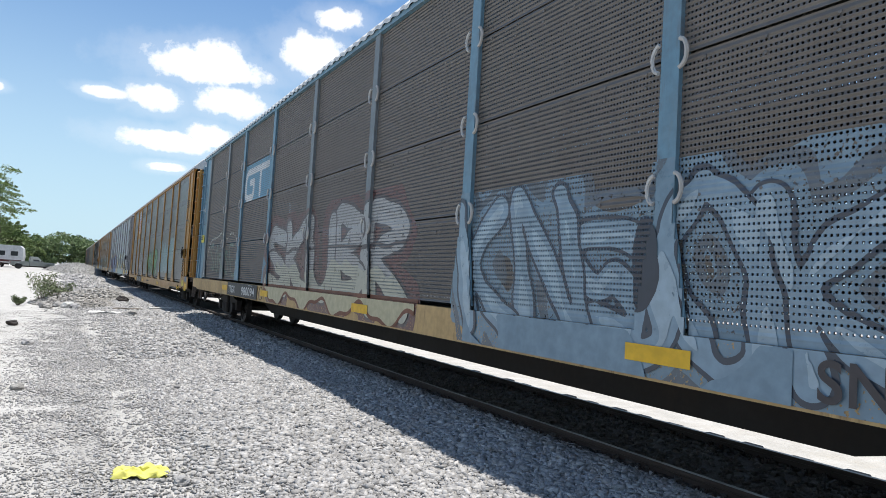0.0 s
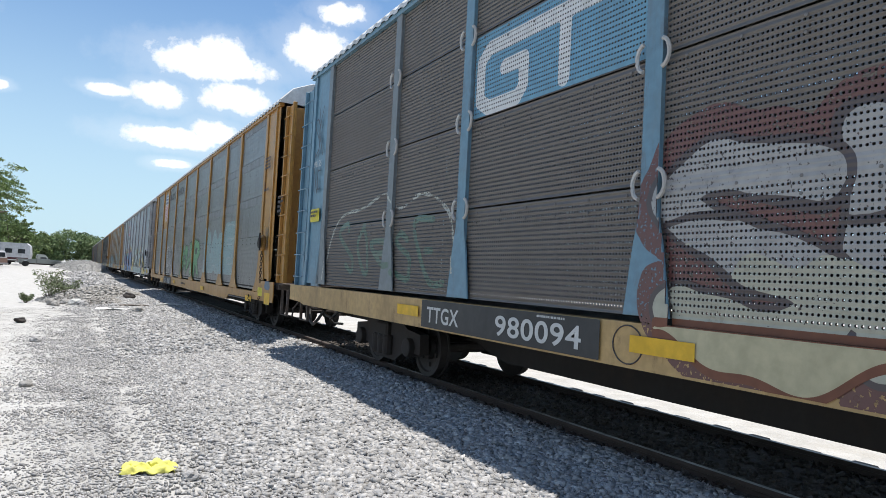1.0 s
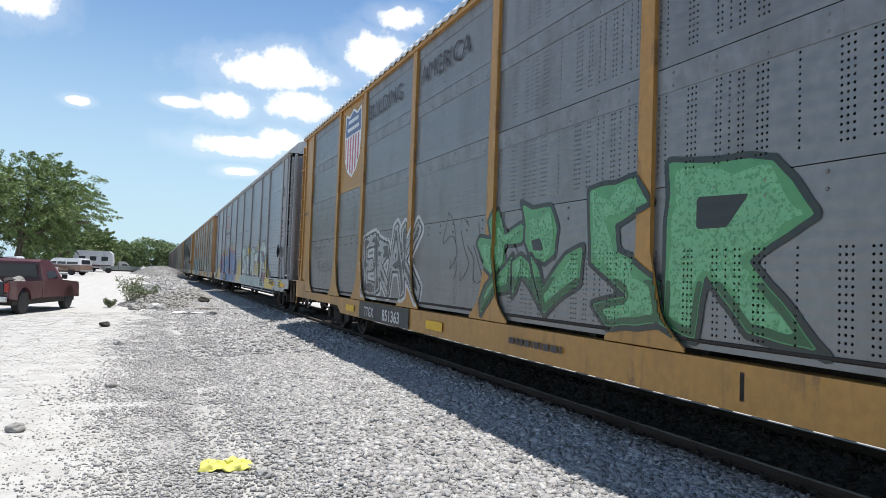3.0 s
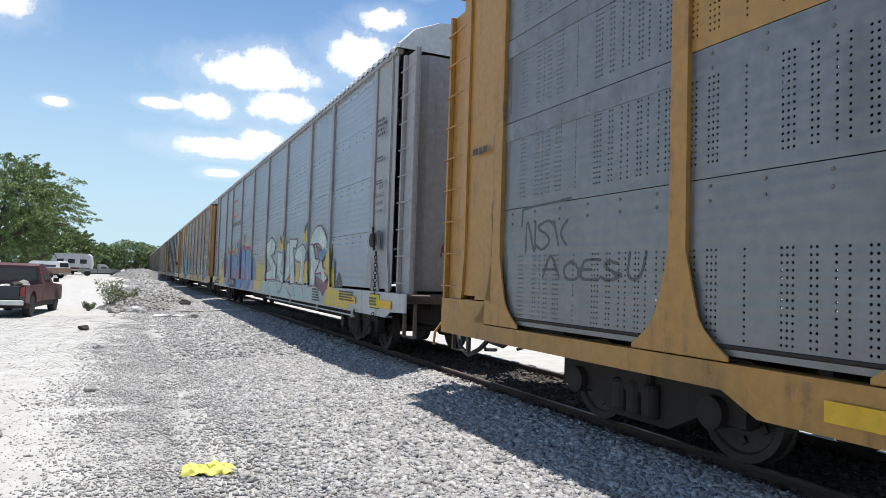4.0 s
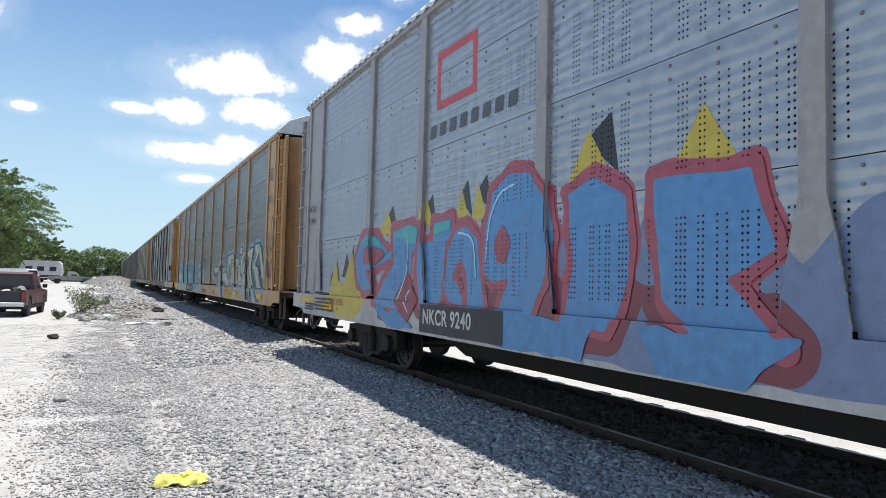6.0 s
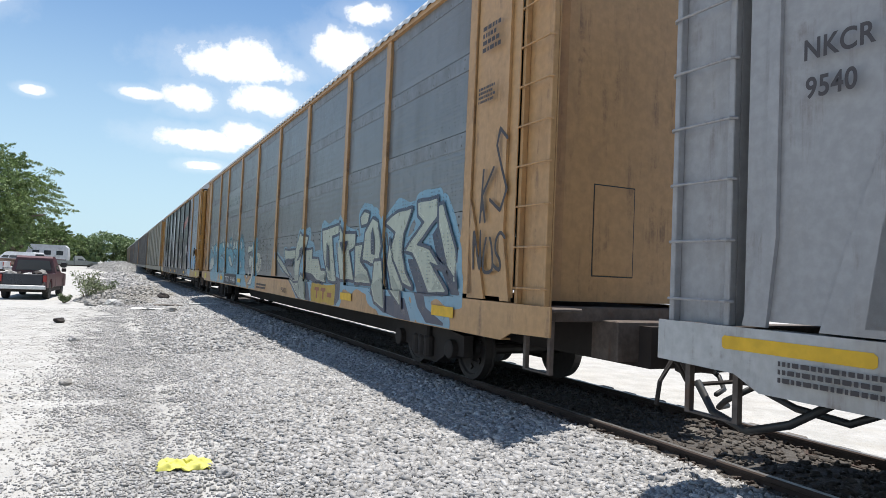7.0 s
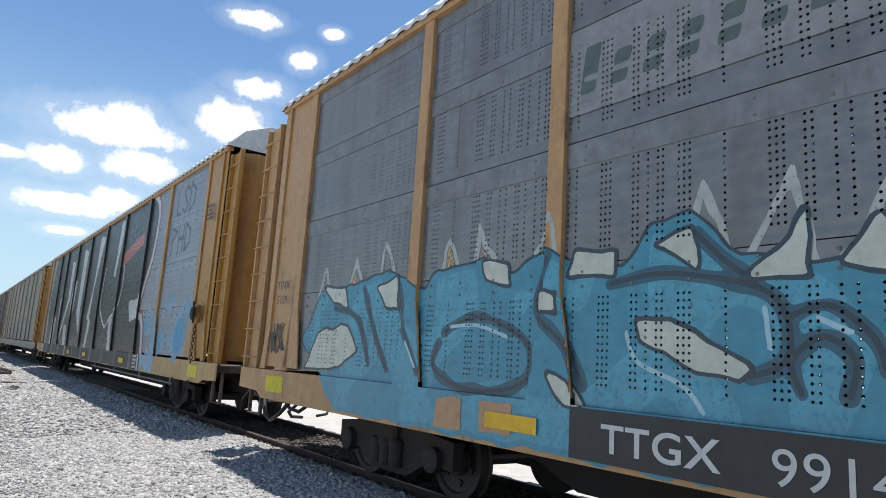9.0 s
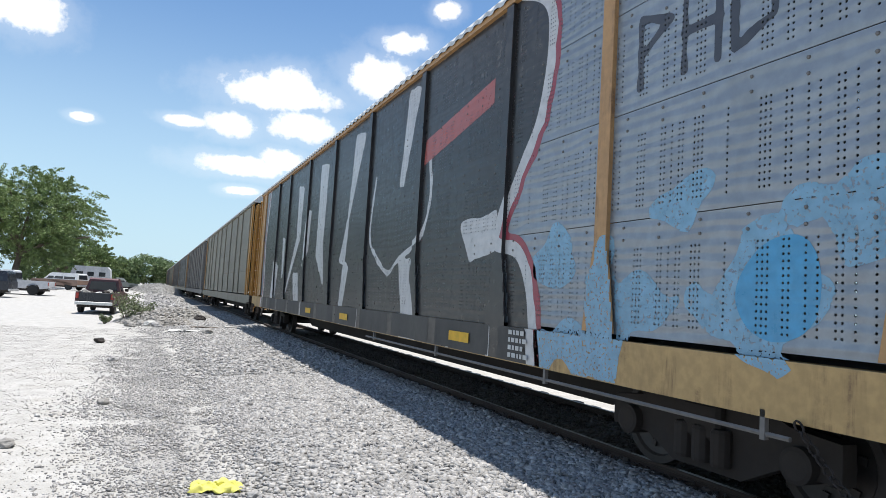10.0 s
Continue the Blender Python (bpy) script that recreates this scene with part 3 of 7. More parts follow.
    if bands:
        # plain lapped strips above the punched rows
        for b, (y0, y1) in enumerate(zip(EDGES, EDGES[1:])):
            for z in ROWS[2:]:
                if short_bay and b == 7:
                    continue
                w = round(y1 - y0, 3)
                def band_bm():
                    bm = bmesh.new()
                    box(bm, -0.011, -0.003, 0.087, w - 0.087, -0.215, -0.012)
                    return to_mesh("lap_strip", bm, BAND)
                part("lap_strip", cached(("band", w), band_bm), None, car, "", pose(PANEL_X, y0, z))
    pm = cached(("post", post.name, foot), lambda: post_mesh(post, foot))
    dull = cached(("post", worn.name, foot), lambda: post_mesh(worn, foot)) if worn else pm
    for y in EDGES:
        for at in (Matrix(), flip):
            if overpainted and overpainted[0] < y < overpainted[1] and at != flip:
                part("post", cached(("post", "over", foot), lambda: post_mesh(OVERPAINT, foot)), None, car, "post painted over in black", pose(0, y, 0))
                continue
            part("post", pm if abs(y) in (4.29, 7.15) else dull, None, car, "", at @ pose(0, y, 0))
    part("roof", cached(("roof", roof.name), lambda: roof_mesh(roof)), None, car, "pale corrugated roof")
    def eave_bm():
        bm = bmesh.new()
        box(bm, FACE_X - 0.015, -1.44, -13.1, 13.1, 5.12, 5.20)
        return to_mesh("eave_rail", bm, post)
    for at in (Matrix(), flip):
        part("eave_rail", cached(("eave", post.name), eave_bm), None, car, "", at)
    # solid end sheets with a slanted gusset, end doors, ladders
    def end_bm():
        bm = bmesh.new()
        prism(bm, [(12.1, 1.21), (12.1, 5.14), (13.05, 5.14), (13.05, 1.21)], END_X, END_X + 0.012)
        return to_mesh("end_sheet", bm, end)
    def gusset_bm():
        return to_mesh("gusset", prism(bmesh.new(), [(12.1, 1.17), (12.1, 2.35), (12.22, 2.05), (12.5, 1.17)], END_X - 0.03, END_X - 0.002), end)
    def edge_bm():
        return to_mesh("door_track", prism(bmesh.new(), [(12.86, 1.17), (12.80, 1.75), (12.80, 5.12), (12.88, 5.12), (12.88, 1.9), (13.04, 1.17)], END_X - 0.035, END_X - 0.003), end)
    def door_bm():
        bm = bmesh.new()
        prism(bm, [(-1.33, 12.83), (-1.33, 12.96), (-1.26, 13.18), (-1.05, 13.30), (1.05, 13.30), (1.26, 13.18), (1.33, 12.96), (1.33, 12.83)], 1.2, 5.1, "z")
        return to_mesh("end_door", bm, end)
    def hatch_bm(grow, lift):
        bm = bmesh.new()
        box(bm, 0.08 - grow, 0.64 + grow, 13.29, 13.302 + lift, 1.49 - grow, 2.48 + grow)
        return to_mesh("hatch", bevelled(bm, 0.004), end if grow == 0 else HOSE)
    def sill_end_bm():
        bm = bmesh.new()
        box(bm, -1.42, 1.42, 13.28, 13.46, 0.99, 1.15)
        box(bm, -1.42, -1.06, 13.46, 13.70, 1.10, 1.14)
        box(bm, 1.06, 1.42, 13.46, 13.70, 1.10, 1.14)
        box(bm, -0.62, 0.62, 13.30, 13.72, 0.60, 1.02)
        return to_mesh("end_platform", bevelled(bm, 0.012), END_STEEL)
    def step_bm():
        """A bent flat-bar stirrup."""
        o, i = 0.46, 0.475
        bm = prism(bmesh.new(), [(13.22, 1.0), (13.22, o), (13.70, o), (13.70, 1.0), (13.655, 1.0), (13.655, i), (13.265, i), (13.265, 1.0)], -1.34, -1.29)
        return to_mesh("step", bm, END_STEEL)
    def coupler_bm():
        bm = bmesh.new()
        box(bm, -0.09, 0.09, 13.4, 14.05, 0.62, 0.80)
        prism(bm, [(-0.10, 14.0), (-0.20, 14.12), (-0.20, 14.26), (-0.12, 14.30), (-0.06, 14.20), (0.06, 14.20), (0.14, 14.28), (0.20, 14.16), (0.10, 14.0)], 0.55, 0.86, "z")
        return to_mesh("coupler", bm, DARK_STEEL)
    def rod_bm():
        bm = tube(bmesh.new(), [(-0.15, 13.98, 0.78), (-0.35, 13.95, 0.62), (-1.0, 13.9, 0.62), (-1.12, 13.9, 0.66), (-1.22, 13.9, 0.80), (-1.30, 13.88, 0.82), (-1.42, 13.88, 0.66), (-1.43, 13.9, 0.48)], 0.02, 6)
        return to_mesh("lifting_rod", bm, end if end == YELLOW_PAINT else DARK_STEEL)
    def hose_bm():
        bm = bmesh.new()
        tube(bm, [(-0.55, 13.7, 0.62), (-0.6, 13.95, 0.46), (-0.45, 14.15, 0.36), (-0.2, 14.27, 0.34)], 0.026, 8)
        tube(bm, [(-1.2, 12.6, 0.72), (-1.22, 12.9, 0.52), (-1.2, 13.25, 0.40), (-1.15, 13.6, 0.47), (-1.1, 13.8, 0.66)], 0.03, 8)
        tube(bm, [(-1.0, 12.3, 0.74), (-1.05, 12.6, 0.58), (-1.02, 13.0, 0.60), (-0.9, 13.5, 0.70)], 0.026, 8)
        return to_mesh("air_hose", bm, HOSE, smooth=True)
    mirror_end = [Matrix(), flip]
    for at in mirror_end:
        door = part("end_door", cached(("door", end.name), door_bm), None, car, "", at)
        part("hatch_seal", cached("seal", lambda: hatch_bm(0.016, 0.0)), None, door, "dark rubber seal round the hatch")
        part("hatch", cached(("hatch", end.name), lambda: hatch_bm(0.0, 0.006)), None, door)
        part("end_platform", cached("plat", sill_end_bm), None, car, "", at)
        part("coupler", cached("coupler", coupler_bm), None, car, "steel knuckle coupler", at)
        part("lifting_rod", cached(("rod", end.name), rod_bm), None, car, "bent rod to lift the coupler pin", at)
        part("air_hose", cached("hose", hose_bm), None, car, "black sagging brake hoses", at)
    for sy, sx in product((1, -1), (1, -1)):
        at = Matrix.Diagonal((sx, sy, 1, 1))
        es = part("end_sheet", cached(("endsheet", end.name), end_bm), None, car, "", at)
        part("gusset", cached(("gusset", end.name), gusset_bm), None, es)
        part("door_track", cached(("track", end.name), edge_bm), None, es)
        moved = Matrix.Translation((0, end_shift, 0)) @ at
        ladder_parts(car, end, moved)
        part("step", cached("step", step_bm), None, car, "", moved)
    for y in (-10.06, 10.06):
        truck_parts(car, y, moving)
    if moving:
        def bolt_bm():
            bm = bmesh.new()
            for (y0, y1), z in product(zip(EDGES, EDGES[1:]), ROWS[1:]):
                for k in range(int((y1 - y0) / 0.45)):
                    y = y0 + 0.28 + k * (y1 - y0 - 0.56) / max(1, int((y1 - y0) / 0.45) - 1)
                    for dz in (0.06, 0.17):
                        lathe(bm, [(PANEL_X - 0.016, 0.008), (PANEL_X - 0.014, 0.013), (PANEL_X - 0.004, 0.015)], seg=6, m=Matrix.Translation((0, y, z - dz)))
            return to_mesh("bolts", bm, BROWN_PAINT)
        tagged(part("bolts", cached("bolts", bolt_bm), None, car, "rows of small dark bolt heads"), kind="stuff")
    if loops:
        def loop_bm(s):
            bm = tube(bmesh.new(), [(0, s * (0.09 + 0.075 * math.sin(a)), 0.11 * math.cos(a)) for a in np.linspace(0.1, math.pi - 0.1, 9)], 0.018, 6)
            return to_mesh("lashing_loop", bm, GREY_WHITE)
        for y, z, s in product(EDGES[1:-1], ROWS[1:-1], (-1, 1)):
            part("lashing_loop", cached(("loop", s), lambda: loop_bm(s)), None, car, "white steel loop beside a post", pose(FACE_X - 0.012, y, z))
    if chain:
        def link_bm():
            bm = bmesh.new()
            tube(bm, [(0, 0.026 * math.cos(a), 0.042 * math.sin(a)) for a in np.linspace(0, 2 * math.pi, 11)], 0.008, 5, cap=False)
            return to_mesh("chain_link", bm, DARK_STEEL)
        for k in range(22):
            f = k / 21
            slope = -0.40 * math.pi * math.cos(math.pi * f)
            part("chain_link", cached("link", link_bm), None, car, "", pose(FACE_X - 0.03, -11.3 - 1.05 * f, 0.76 - 0.40 * math.sin(math.pi * f), math.degrees(math.atan2(1.05, slope)), 0, 0) @ pose(0, 0, 0, 0, 0, 90 * (k % 2)))
        bm = bmesh.new()
        box(bm, -1.64, -1.535, -12.62, -12.44, 1.85, 2.2)
        brake = part("hand_brake", bevelled(bm, 0.03), end, car, "hand brake housing with a lever and chain")
        part("brake_wheel", lathe(bmesh.new(), [(-1.70, 0.07), (-1.69, 0.12), (-1.66, 0.13), (-1.645, 0.06)], m=Matrix.Translation((0, -12.53, 2.03)), seg=16), DARK_STEEL, brake)
        part("lever", tube(bmesh.new(), [(-1.66, -12.50, 2.25), (-1.70, -12.66, 2.12), (-1.70, -12.72, 1.85)], 0.02, 6), DARK_STEEL, brake)
        for k in range(11):
            part("chain_link", cached("link", link_bm), None, brake, "", pose(-1.60, -12.53, 1.80 - 0.065 * k, 0, 0, 90 * (k % 2)))
        bm = bmesh.new()
        tube(bm, [(FACE_X + 0.02, -2.0, 0.66), (FACE_X + 0.02, -11.2, 0.66)], 0.018, 6)
        for y in (-2.5, -5.4, -8.3, -11.0):
            box(bm, FACE_X, FACE_X + 0.04, y - 0.02, y + 0.02, 0.62, 0.82)
        part("brake_pipe", bm, GREY_WHITE if panel == GALV_BLUE and post == WHITE_PAINT else BROWN_PAINT, car, "thin pipe hung under the sill")
    return car


car_a = make_car(0, "dark brown punched-steel autorack car with pale blue posts and spray-painted lettering", BROWN, BLUE_PAINT, SILL_TAN, BLUE_PAINT, moving=True, loops=True, worn=GREY_BLUE)
car_b = make_car(1, "yellow autorack car with grey galvanised sheets and green spray-painted lettering", GALV, YELLOW_PAINT, YELLOW_PAINT, YELLOW_PAINT, low=0.54, moving=True, foot=0.925, end_shift=-0.2, belly=0.31, chain=True, short_bay=YELLOW_SHEET, bands=True)
car_c = make_car(2, "white and bluish-grey autorack car covered in mint and blue spray-painted lettering", GALV_BLUE, WHITE_PAINT, GREY_WHITE, WHITE_PAINT, low=0.74, moving=True, belly=0.33, chain=True)
car_d = make_car(3, "grey-sided autorack car with tan posts and turquoise spray-painted lettering", GALV, TAN_PAINT, TAN_PAINT, TAN_PAINT, low=0.75, moving=True, end_shift=0.15, belly=0.285, bands=True)
car_e = make_car(4, "bluish-grey autorack car with giant black and white spray-painted letters", GALV_DULL, TAN_PAINT, SILL_TAN, YELLOW_PAINT, low=0.77, moving=True, end_shift=0.15, belly=0.33, overpainted=(-7.5, 11), chain=True)
make_car(5, "olive grey autorack car with a yellow end", TAN, OLIVE, OLIVE, YELLOW_PAINT, low=0.78)
FAR = [("dark grey-brown autorack car far down the train", BROWN, BROWN_PAINT, BROWN_PAINT, BROWN_PAINT),
       ("grey galvanised autorack car with tan ends far down the train", GALV, BROWN_PAINT, OLIVE, TAN_PAINT),
       ("weathered brown autorack car far down the train", BROWN, BROWN_PAINT, OLIVE, BROWN_PAINT),
       ("tan-grey autorack car far down the train", TAN, OLIVE, OLIVE, TAN_PAINT)]
far_first = [make_car(6 + k, *spec) for k, spec in enumerate(FAR)]
for k in range(10, 19):
    c = copy_thing(far_first[k % 4], pose(CENTRE, rest(k), RAIL))
    CARS.append((c, rest(k)))
make_car(-1, "brown autorack car ahead with blue ends", BROWN, BLUE_PAINT, SILL_TAN, BLUE_PAINT)


# ---- spray paint, lettering and markings on the cars ----
GLYPHS = {  # strokes in a unit square, right and up
    "S": [[(.9, .85), (.5, 1), (.1, .8), (.5, .5), (.9, .25), (.5, 0), (.1, .15)]], "K": [[(.1, 0), (.1, 1)], [(.9, 1), (.2, .5), (.9, 0)]],
    "U": [[(.1, 1), (.15, .2), (.5, 0), (.85, .2), (.9, 1)]], "B": [[(.1, 0), (.1, 1), (.8, .85), (.2, .52), (.9, .25), (.1, 0)]],
    "R": [[(.1, 0), (.1, 1), (.85, .8), (.2, .5), (.9, 0)]], "N": [[(.1, 0), (.12, 1), (.85, 0), (.9, 1)]], "O": [[(.5, 1), (.1, .6), (.3, .05), (.8, .1), (.9, .7), (.5, 1)]],
    "E": [[(.9, 1), (.1, .95), (.1, .05), (.9, 0)], [(.1, .5), (.7, .5)]], "T": [[(0, 1), (1, .95)], [(.5, .95), (.5, 0)]], "I": [[(.5, .7), (.5, 0)], [(.5, .95), (.55, 1)]],
    "A": [[(0, 0), (.5, 1), (1, 0)], [(.2, .4), (.8, .4)]], "L": [[(.1, 1), (.15, .05), (.9, 0)]], "Z": [[(.1, 1), (.9, .95), (.1, .05), (.95, 0)]],
    "P": [[(.1, 0), (.1, 1), (.9, .8), (.1, .45)]], "W": [[(0, 1), (.25, 0), (.5, .7), (.75, 0), (1, 1)]], "C": [[(.9, .85), (.4, 1), (.1, .5), (.4, 0), (.9, .15)]],
    "H": [[(.1, 0), (.1, 1)], [(.9, 0), (.9, 1)], [(.1, .5), (.9, .5)]], "D": [[(.1, 0), (.1, 1), (.85, .7), (.85, .25), (.1, 0)]],
    "@": [[(.2, .3), (.5, .15), (.75, .4), (.5, .65), (.2, .55), (.1, .9), (.6, 1), (.95, .8), (.95, .2), (.6, 0)]]}


def smooth_line(pts, n=6):
    """A curve through the points."""
    p = [pts[0], *pts, pts[-1]]
    out = []
    for a, b, c, d in zip(p, p[1:], p[2:], p[3:]):
        for k in range(n):
            t = k / n
            out.append(tuple(0.5 * (2 * b[i] + (c[i] - a[i]) * t + (2 * a[i] - 5 * b[i] + 4 * c[i] - d[i]) * t * t + (3 * b[i] - a[i] - 3 * c[i] + d[i]) * t ** 3) for i in (0, 1)))
    return out + [tuple(pts[-1])]


def stroke_lines(text, y0, y1, z0, z1, curvy=True, lean=0.0, seed=0, wild=0.0):
    """The strokes of a run of letters from y0 down to y1 (the way one reads them)."""
    rng = random.Random(seed)
    step = (y1 - y0) / len(text)
    lines = []
    for i, ch in enumerate(text):
        up, tall = rng.uniform(-wild, wild), 1 + rng.uniform(-wild, wild)
        for g in GLYPHS[ch]:
            pts = [(y0 + step * (i + 0.06 + 0.88 * u) + lean * (v - 0.5) + rng.uniform(-wild, wild) * 0.3, z0 + (z1 - z0) * (v * tall + up * 0.4)) for u, v in g]
            lines.append(smooth_line(pts) if curvy else pts)
    return lines


class Field:
    """Distances on a grid of a car's side, from which painted shapes are cut."""
    def __init__(self, y0, y1, z0, z1, cell=0.03):
        def ticks(lo, hi, marks):
            t = sorted({lo, hi, *[m for m in marks if lo < m < hi]})
            return np.unique(np.concatenate([np.linspace(a, b, max(2, int((b - a) / cell) + 2)) for a, b in zip(t, t[1:])]))
        self.ymarks = sorted(v for e in EDGES for v in (e - 0.086, e + 0.086))
        self.zmarks = [0.887, 0.925, 1.162, *ROWS]
        self.y, self.z = ticks(min(y0, y1), max(y0, y1), self.ymarks), ticks(z0, z1, self.zmarks)
        self.Y, self.Z = np.meshgrid(self.y, self.z)

    def lines(self, lines):
        d = np.full(self.Y.shape, 9.0)
        for line in lines:
            for (a, b), (c, e) in zip(line, line[1:]):
                vy, vz = c - a, e - b
                t = np.clip(((self.Y - a) * vy + (self.Z - b) * vz) / (vy * vy + vz * vz + 1e-9), 0, 1)
                d = np.minimum(d, np.hypot(self.Y - a - t * vy, self.Z - b - t * vz))
        return d

    def poly(self, pts):
        """Signed distance to a closed outline, below 0 inside."""
        d = self.lines([[*pts, pts[0]]])
        inside = np.zeros(self.Y.shape, bool)
        for (a, b), (c, e) in zip(pts, [*pts[1:], pts[0]]):
            cross = (b > self.Z) != (e > self.Z)
            inside ^= cross & (self.Y < (c - a) * (self.Z - b) / (e - b + 1e-12) + a)
        return np.where(inside, -d, d)

    def blob(self, y, z, a, b):
        return (np.hypot((self.Y - y) / a, (self.Z - z) / b) - 1) * min(a, b)

    def rect(self, y0, y1, z0, z1):
        return np.maximum.reduce([min(y0, y1) - self.Y, self.Y - max(y0, y1), z0 - self.Z, self.Z - z1])

    def wob(self, scale=2.0, amount=0.1, seed=0):
        """Soft, uneven sprayed edges."""
        v = np.array([[noise.noise((y * scale, z * scale, seed)) for y in self.y[::3]] for z in self.z[::3]])
        iy, iz = np.arange(len(self.y)) / 3, np.arange(len(self.z)) / 3
        v = np.array([np.interp(iy, np.arange(v.shape[1]), row) for row in v])
        v = np.array([np.interp(iz, np.arange(v.shape[0]), c) for c in v.T]).T
        return amount * v


def zone(y, z, foot):
    """Which surface a spot of the side lies on: its depth, and the corner of its sheet, if it is one."""
    if z < foot - 0.038 or (abs(y) > 12.25 and z < 1.162):
        return FACE_X, None
    if abs(y) > 12.0:
        return END_X - 0.036, None
    flare = flare_at(max(z, foot), foot)
    for e in EDGES:
        if abs(y - e) < flare:
            return FACE_X, None
    if z < foot or z > ROWS[-1]:
        return PANEL_X - 0.004, None
    b = max(e for e in EDGES if e <= y)
    r = max(v for v in (foot, *ROWS[1:-1]) if v <= z)
    return PANEL_X - 0.004, (b, r)


def painted(car, name, label, field, layers, lift=0):
    """Cut each layer's shape (below 0) out of the grid and lay it on sheets, posts and sill, each layer a hair above the last."""
    verts, faces, mats, uvs, materials = [], [], [], [], []
    y, z = field.y, field.z
    zones = {}
    def zone_at(i, j):
        if (i, j) not in zones:
            zones[i, j] = zone((y[i] + y[i + 1]) / 2, (z[j] + z[j + 1]) / 2, FOOT[car.name])
        return zones[i, j]
    def face(pts, zn, k):
        depth = zn[0] - 0.0016 - 0.0007 * (k + lift)
        faces.append(tuple(range(len(verts), len(verts) + len(pts))))
        mats.append(k)
        for a, b in pts:
            verts.append((depth, a, b))
            uvs.append((a - zn[1][0], b - zn[1][1]) if zn[1] else (-9, -9))
    for k, (material, f) in enumerate(layers):
        materials.append(material)
        ins = f < 0
        count = ins[:-1, :-1] * 1 + ins[1:, :-1] + ins[:-1, 1:] + ins[1:, 1:]
        for j in range(len(z) - 1):
            i = 0
            while i < len(y) - 1:
                c = count[j, i]
                if c == 0:
                    i += 1
                    continue
                zn = zone_at(i, j)
                if c == 4:
                    e = i + 1
                    while e < len(y) - 1 and count[j, e] == 4 and zone_at(e, j) == zn:
                        e += 1
                    face([(y[e], z[j]), (y[i], z[j]), (y[i], z[j + 1]), (y[e], z[j + 1])], zn, k)
                    i = e
                    continue
                ring = [(i + 1, j), (i, j), (i, j + 1), (i + 1, j + 1)]
                pts = []
                for (a, b), (p, q) in zip(ring, ring[1:] + ring[:1]):
                    fa, fb = f[b, a], f[q, p]
                    if fa < 0:
                        pts.append((y[a], z[b]))
                    if (fa < 0) != (fb < 0):
                        t = fa / (fa - fb)
                        pts.append((y[a] + t * (y[p] - y[a]), z[b] + t * (z[q] - z[b])))
                if len(pts) > 2:
                    face(pts, zn, k)
                i += 1
    if not faces:
        return
    me = bpy.data.meshes.new(name)
    me.from_pydata(verts, [], faces)
    layer = me.uv_layers.new(name="UVMap")
    layer.data.foreach_set("uv", np.array(uvs).ravel())
    for m in materials:
        me.materials.append(m)
    me.polygons.foreach_set("material_index", mats)
    ob = new(name, me)
    ob.parent = car
    return tagged(ob, label)


def words(car, text, y, z, size, material, x=None, name="lettering", label="", bold=0.0, squeeze=1.0):
    """Lettering on a car's side, from y towards the car's front end."""
    cu = bpy.data.curves.new(name, "FONT")
    cu.body, cu.size, cu.offset, cu.extrude = text, size, bold, 0.0005
    cu.space_character = 1.07
    cu.materials.append(material)
    ob = new(name, cu)
    ob.parent = car
    at = Matrix(((0, 0, -1, (FACE_X if x is None else x) - 0.0235), (-1, 0, 0, y), (0, 1, 0, z), (0, 0, 0, 1)))
    ob.matrix_basis = at @ Matrix.Diagonal((squeeze, 1, 1, 1))
    return tagged(ob, label)


def bars(car, y, z, rows, width, height, material, x=None, seed=1, name="small_print", label="rows of small unreadable print"):
    """Unreadable small print as short plain bars."""
    rng = random.Random(seed)
    bm = bmesh.new()
    d = (FACE_X if x is None else x) - 0.0235
    for r in range(rows):
        a = 0.0
        while a < width * rng.uniform(0.7, 1.0):
            w = rng.uniform(0.25, 0.9) * height * 2
            box(bm, d, d + 0.002, y - a - w, y - a, z - r * height * 1.7, z - r * height * 1.7 + height)
            a += w + height * 0.5
    return part(name, bm, material, car, label)


NAVY = (0.03, 0.04, 0.075)
REFLECT = flat_paint((0.72, 0.42, 0.02))
PLATE = flat_paint((0.035, 0.035, 0.035))
SAFETY = flat_paint((0.62, 0.52, 0.03))


def markings(car, low, ys, plate=None):
    """Yellow reflector strips on the sill, and the dark ground of the car's number."""
    for y in ys:
        f = Field(y - 0.31, y + 0.31, low + 0.13, low + 0.26, 0.2)
        painted(car, "reflector", "yellow reflective strip", f, [(REFLECT, f.Y * 0 - 1)], 28)
    if plate:
        f = Field(plate[0], plate[1], low + (0.05 if low < 0.6 else 0.02), FOOT[car.name] - 0.05, 0.2)
        painted(car, "number_ground", "dark painted ground of the lettering", f, [(PLATE, f.Y * 0 - 1)], 26)


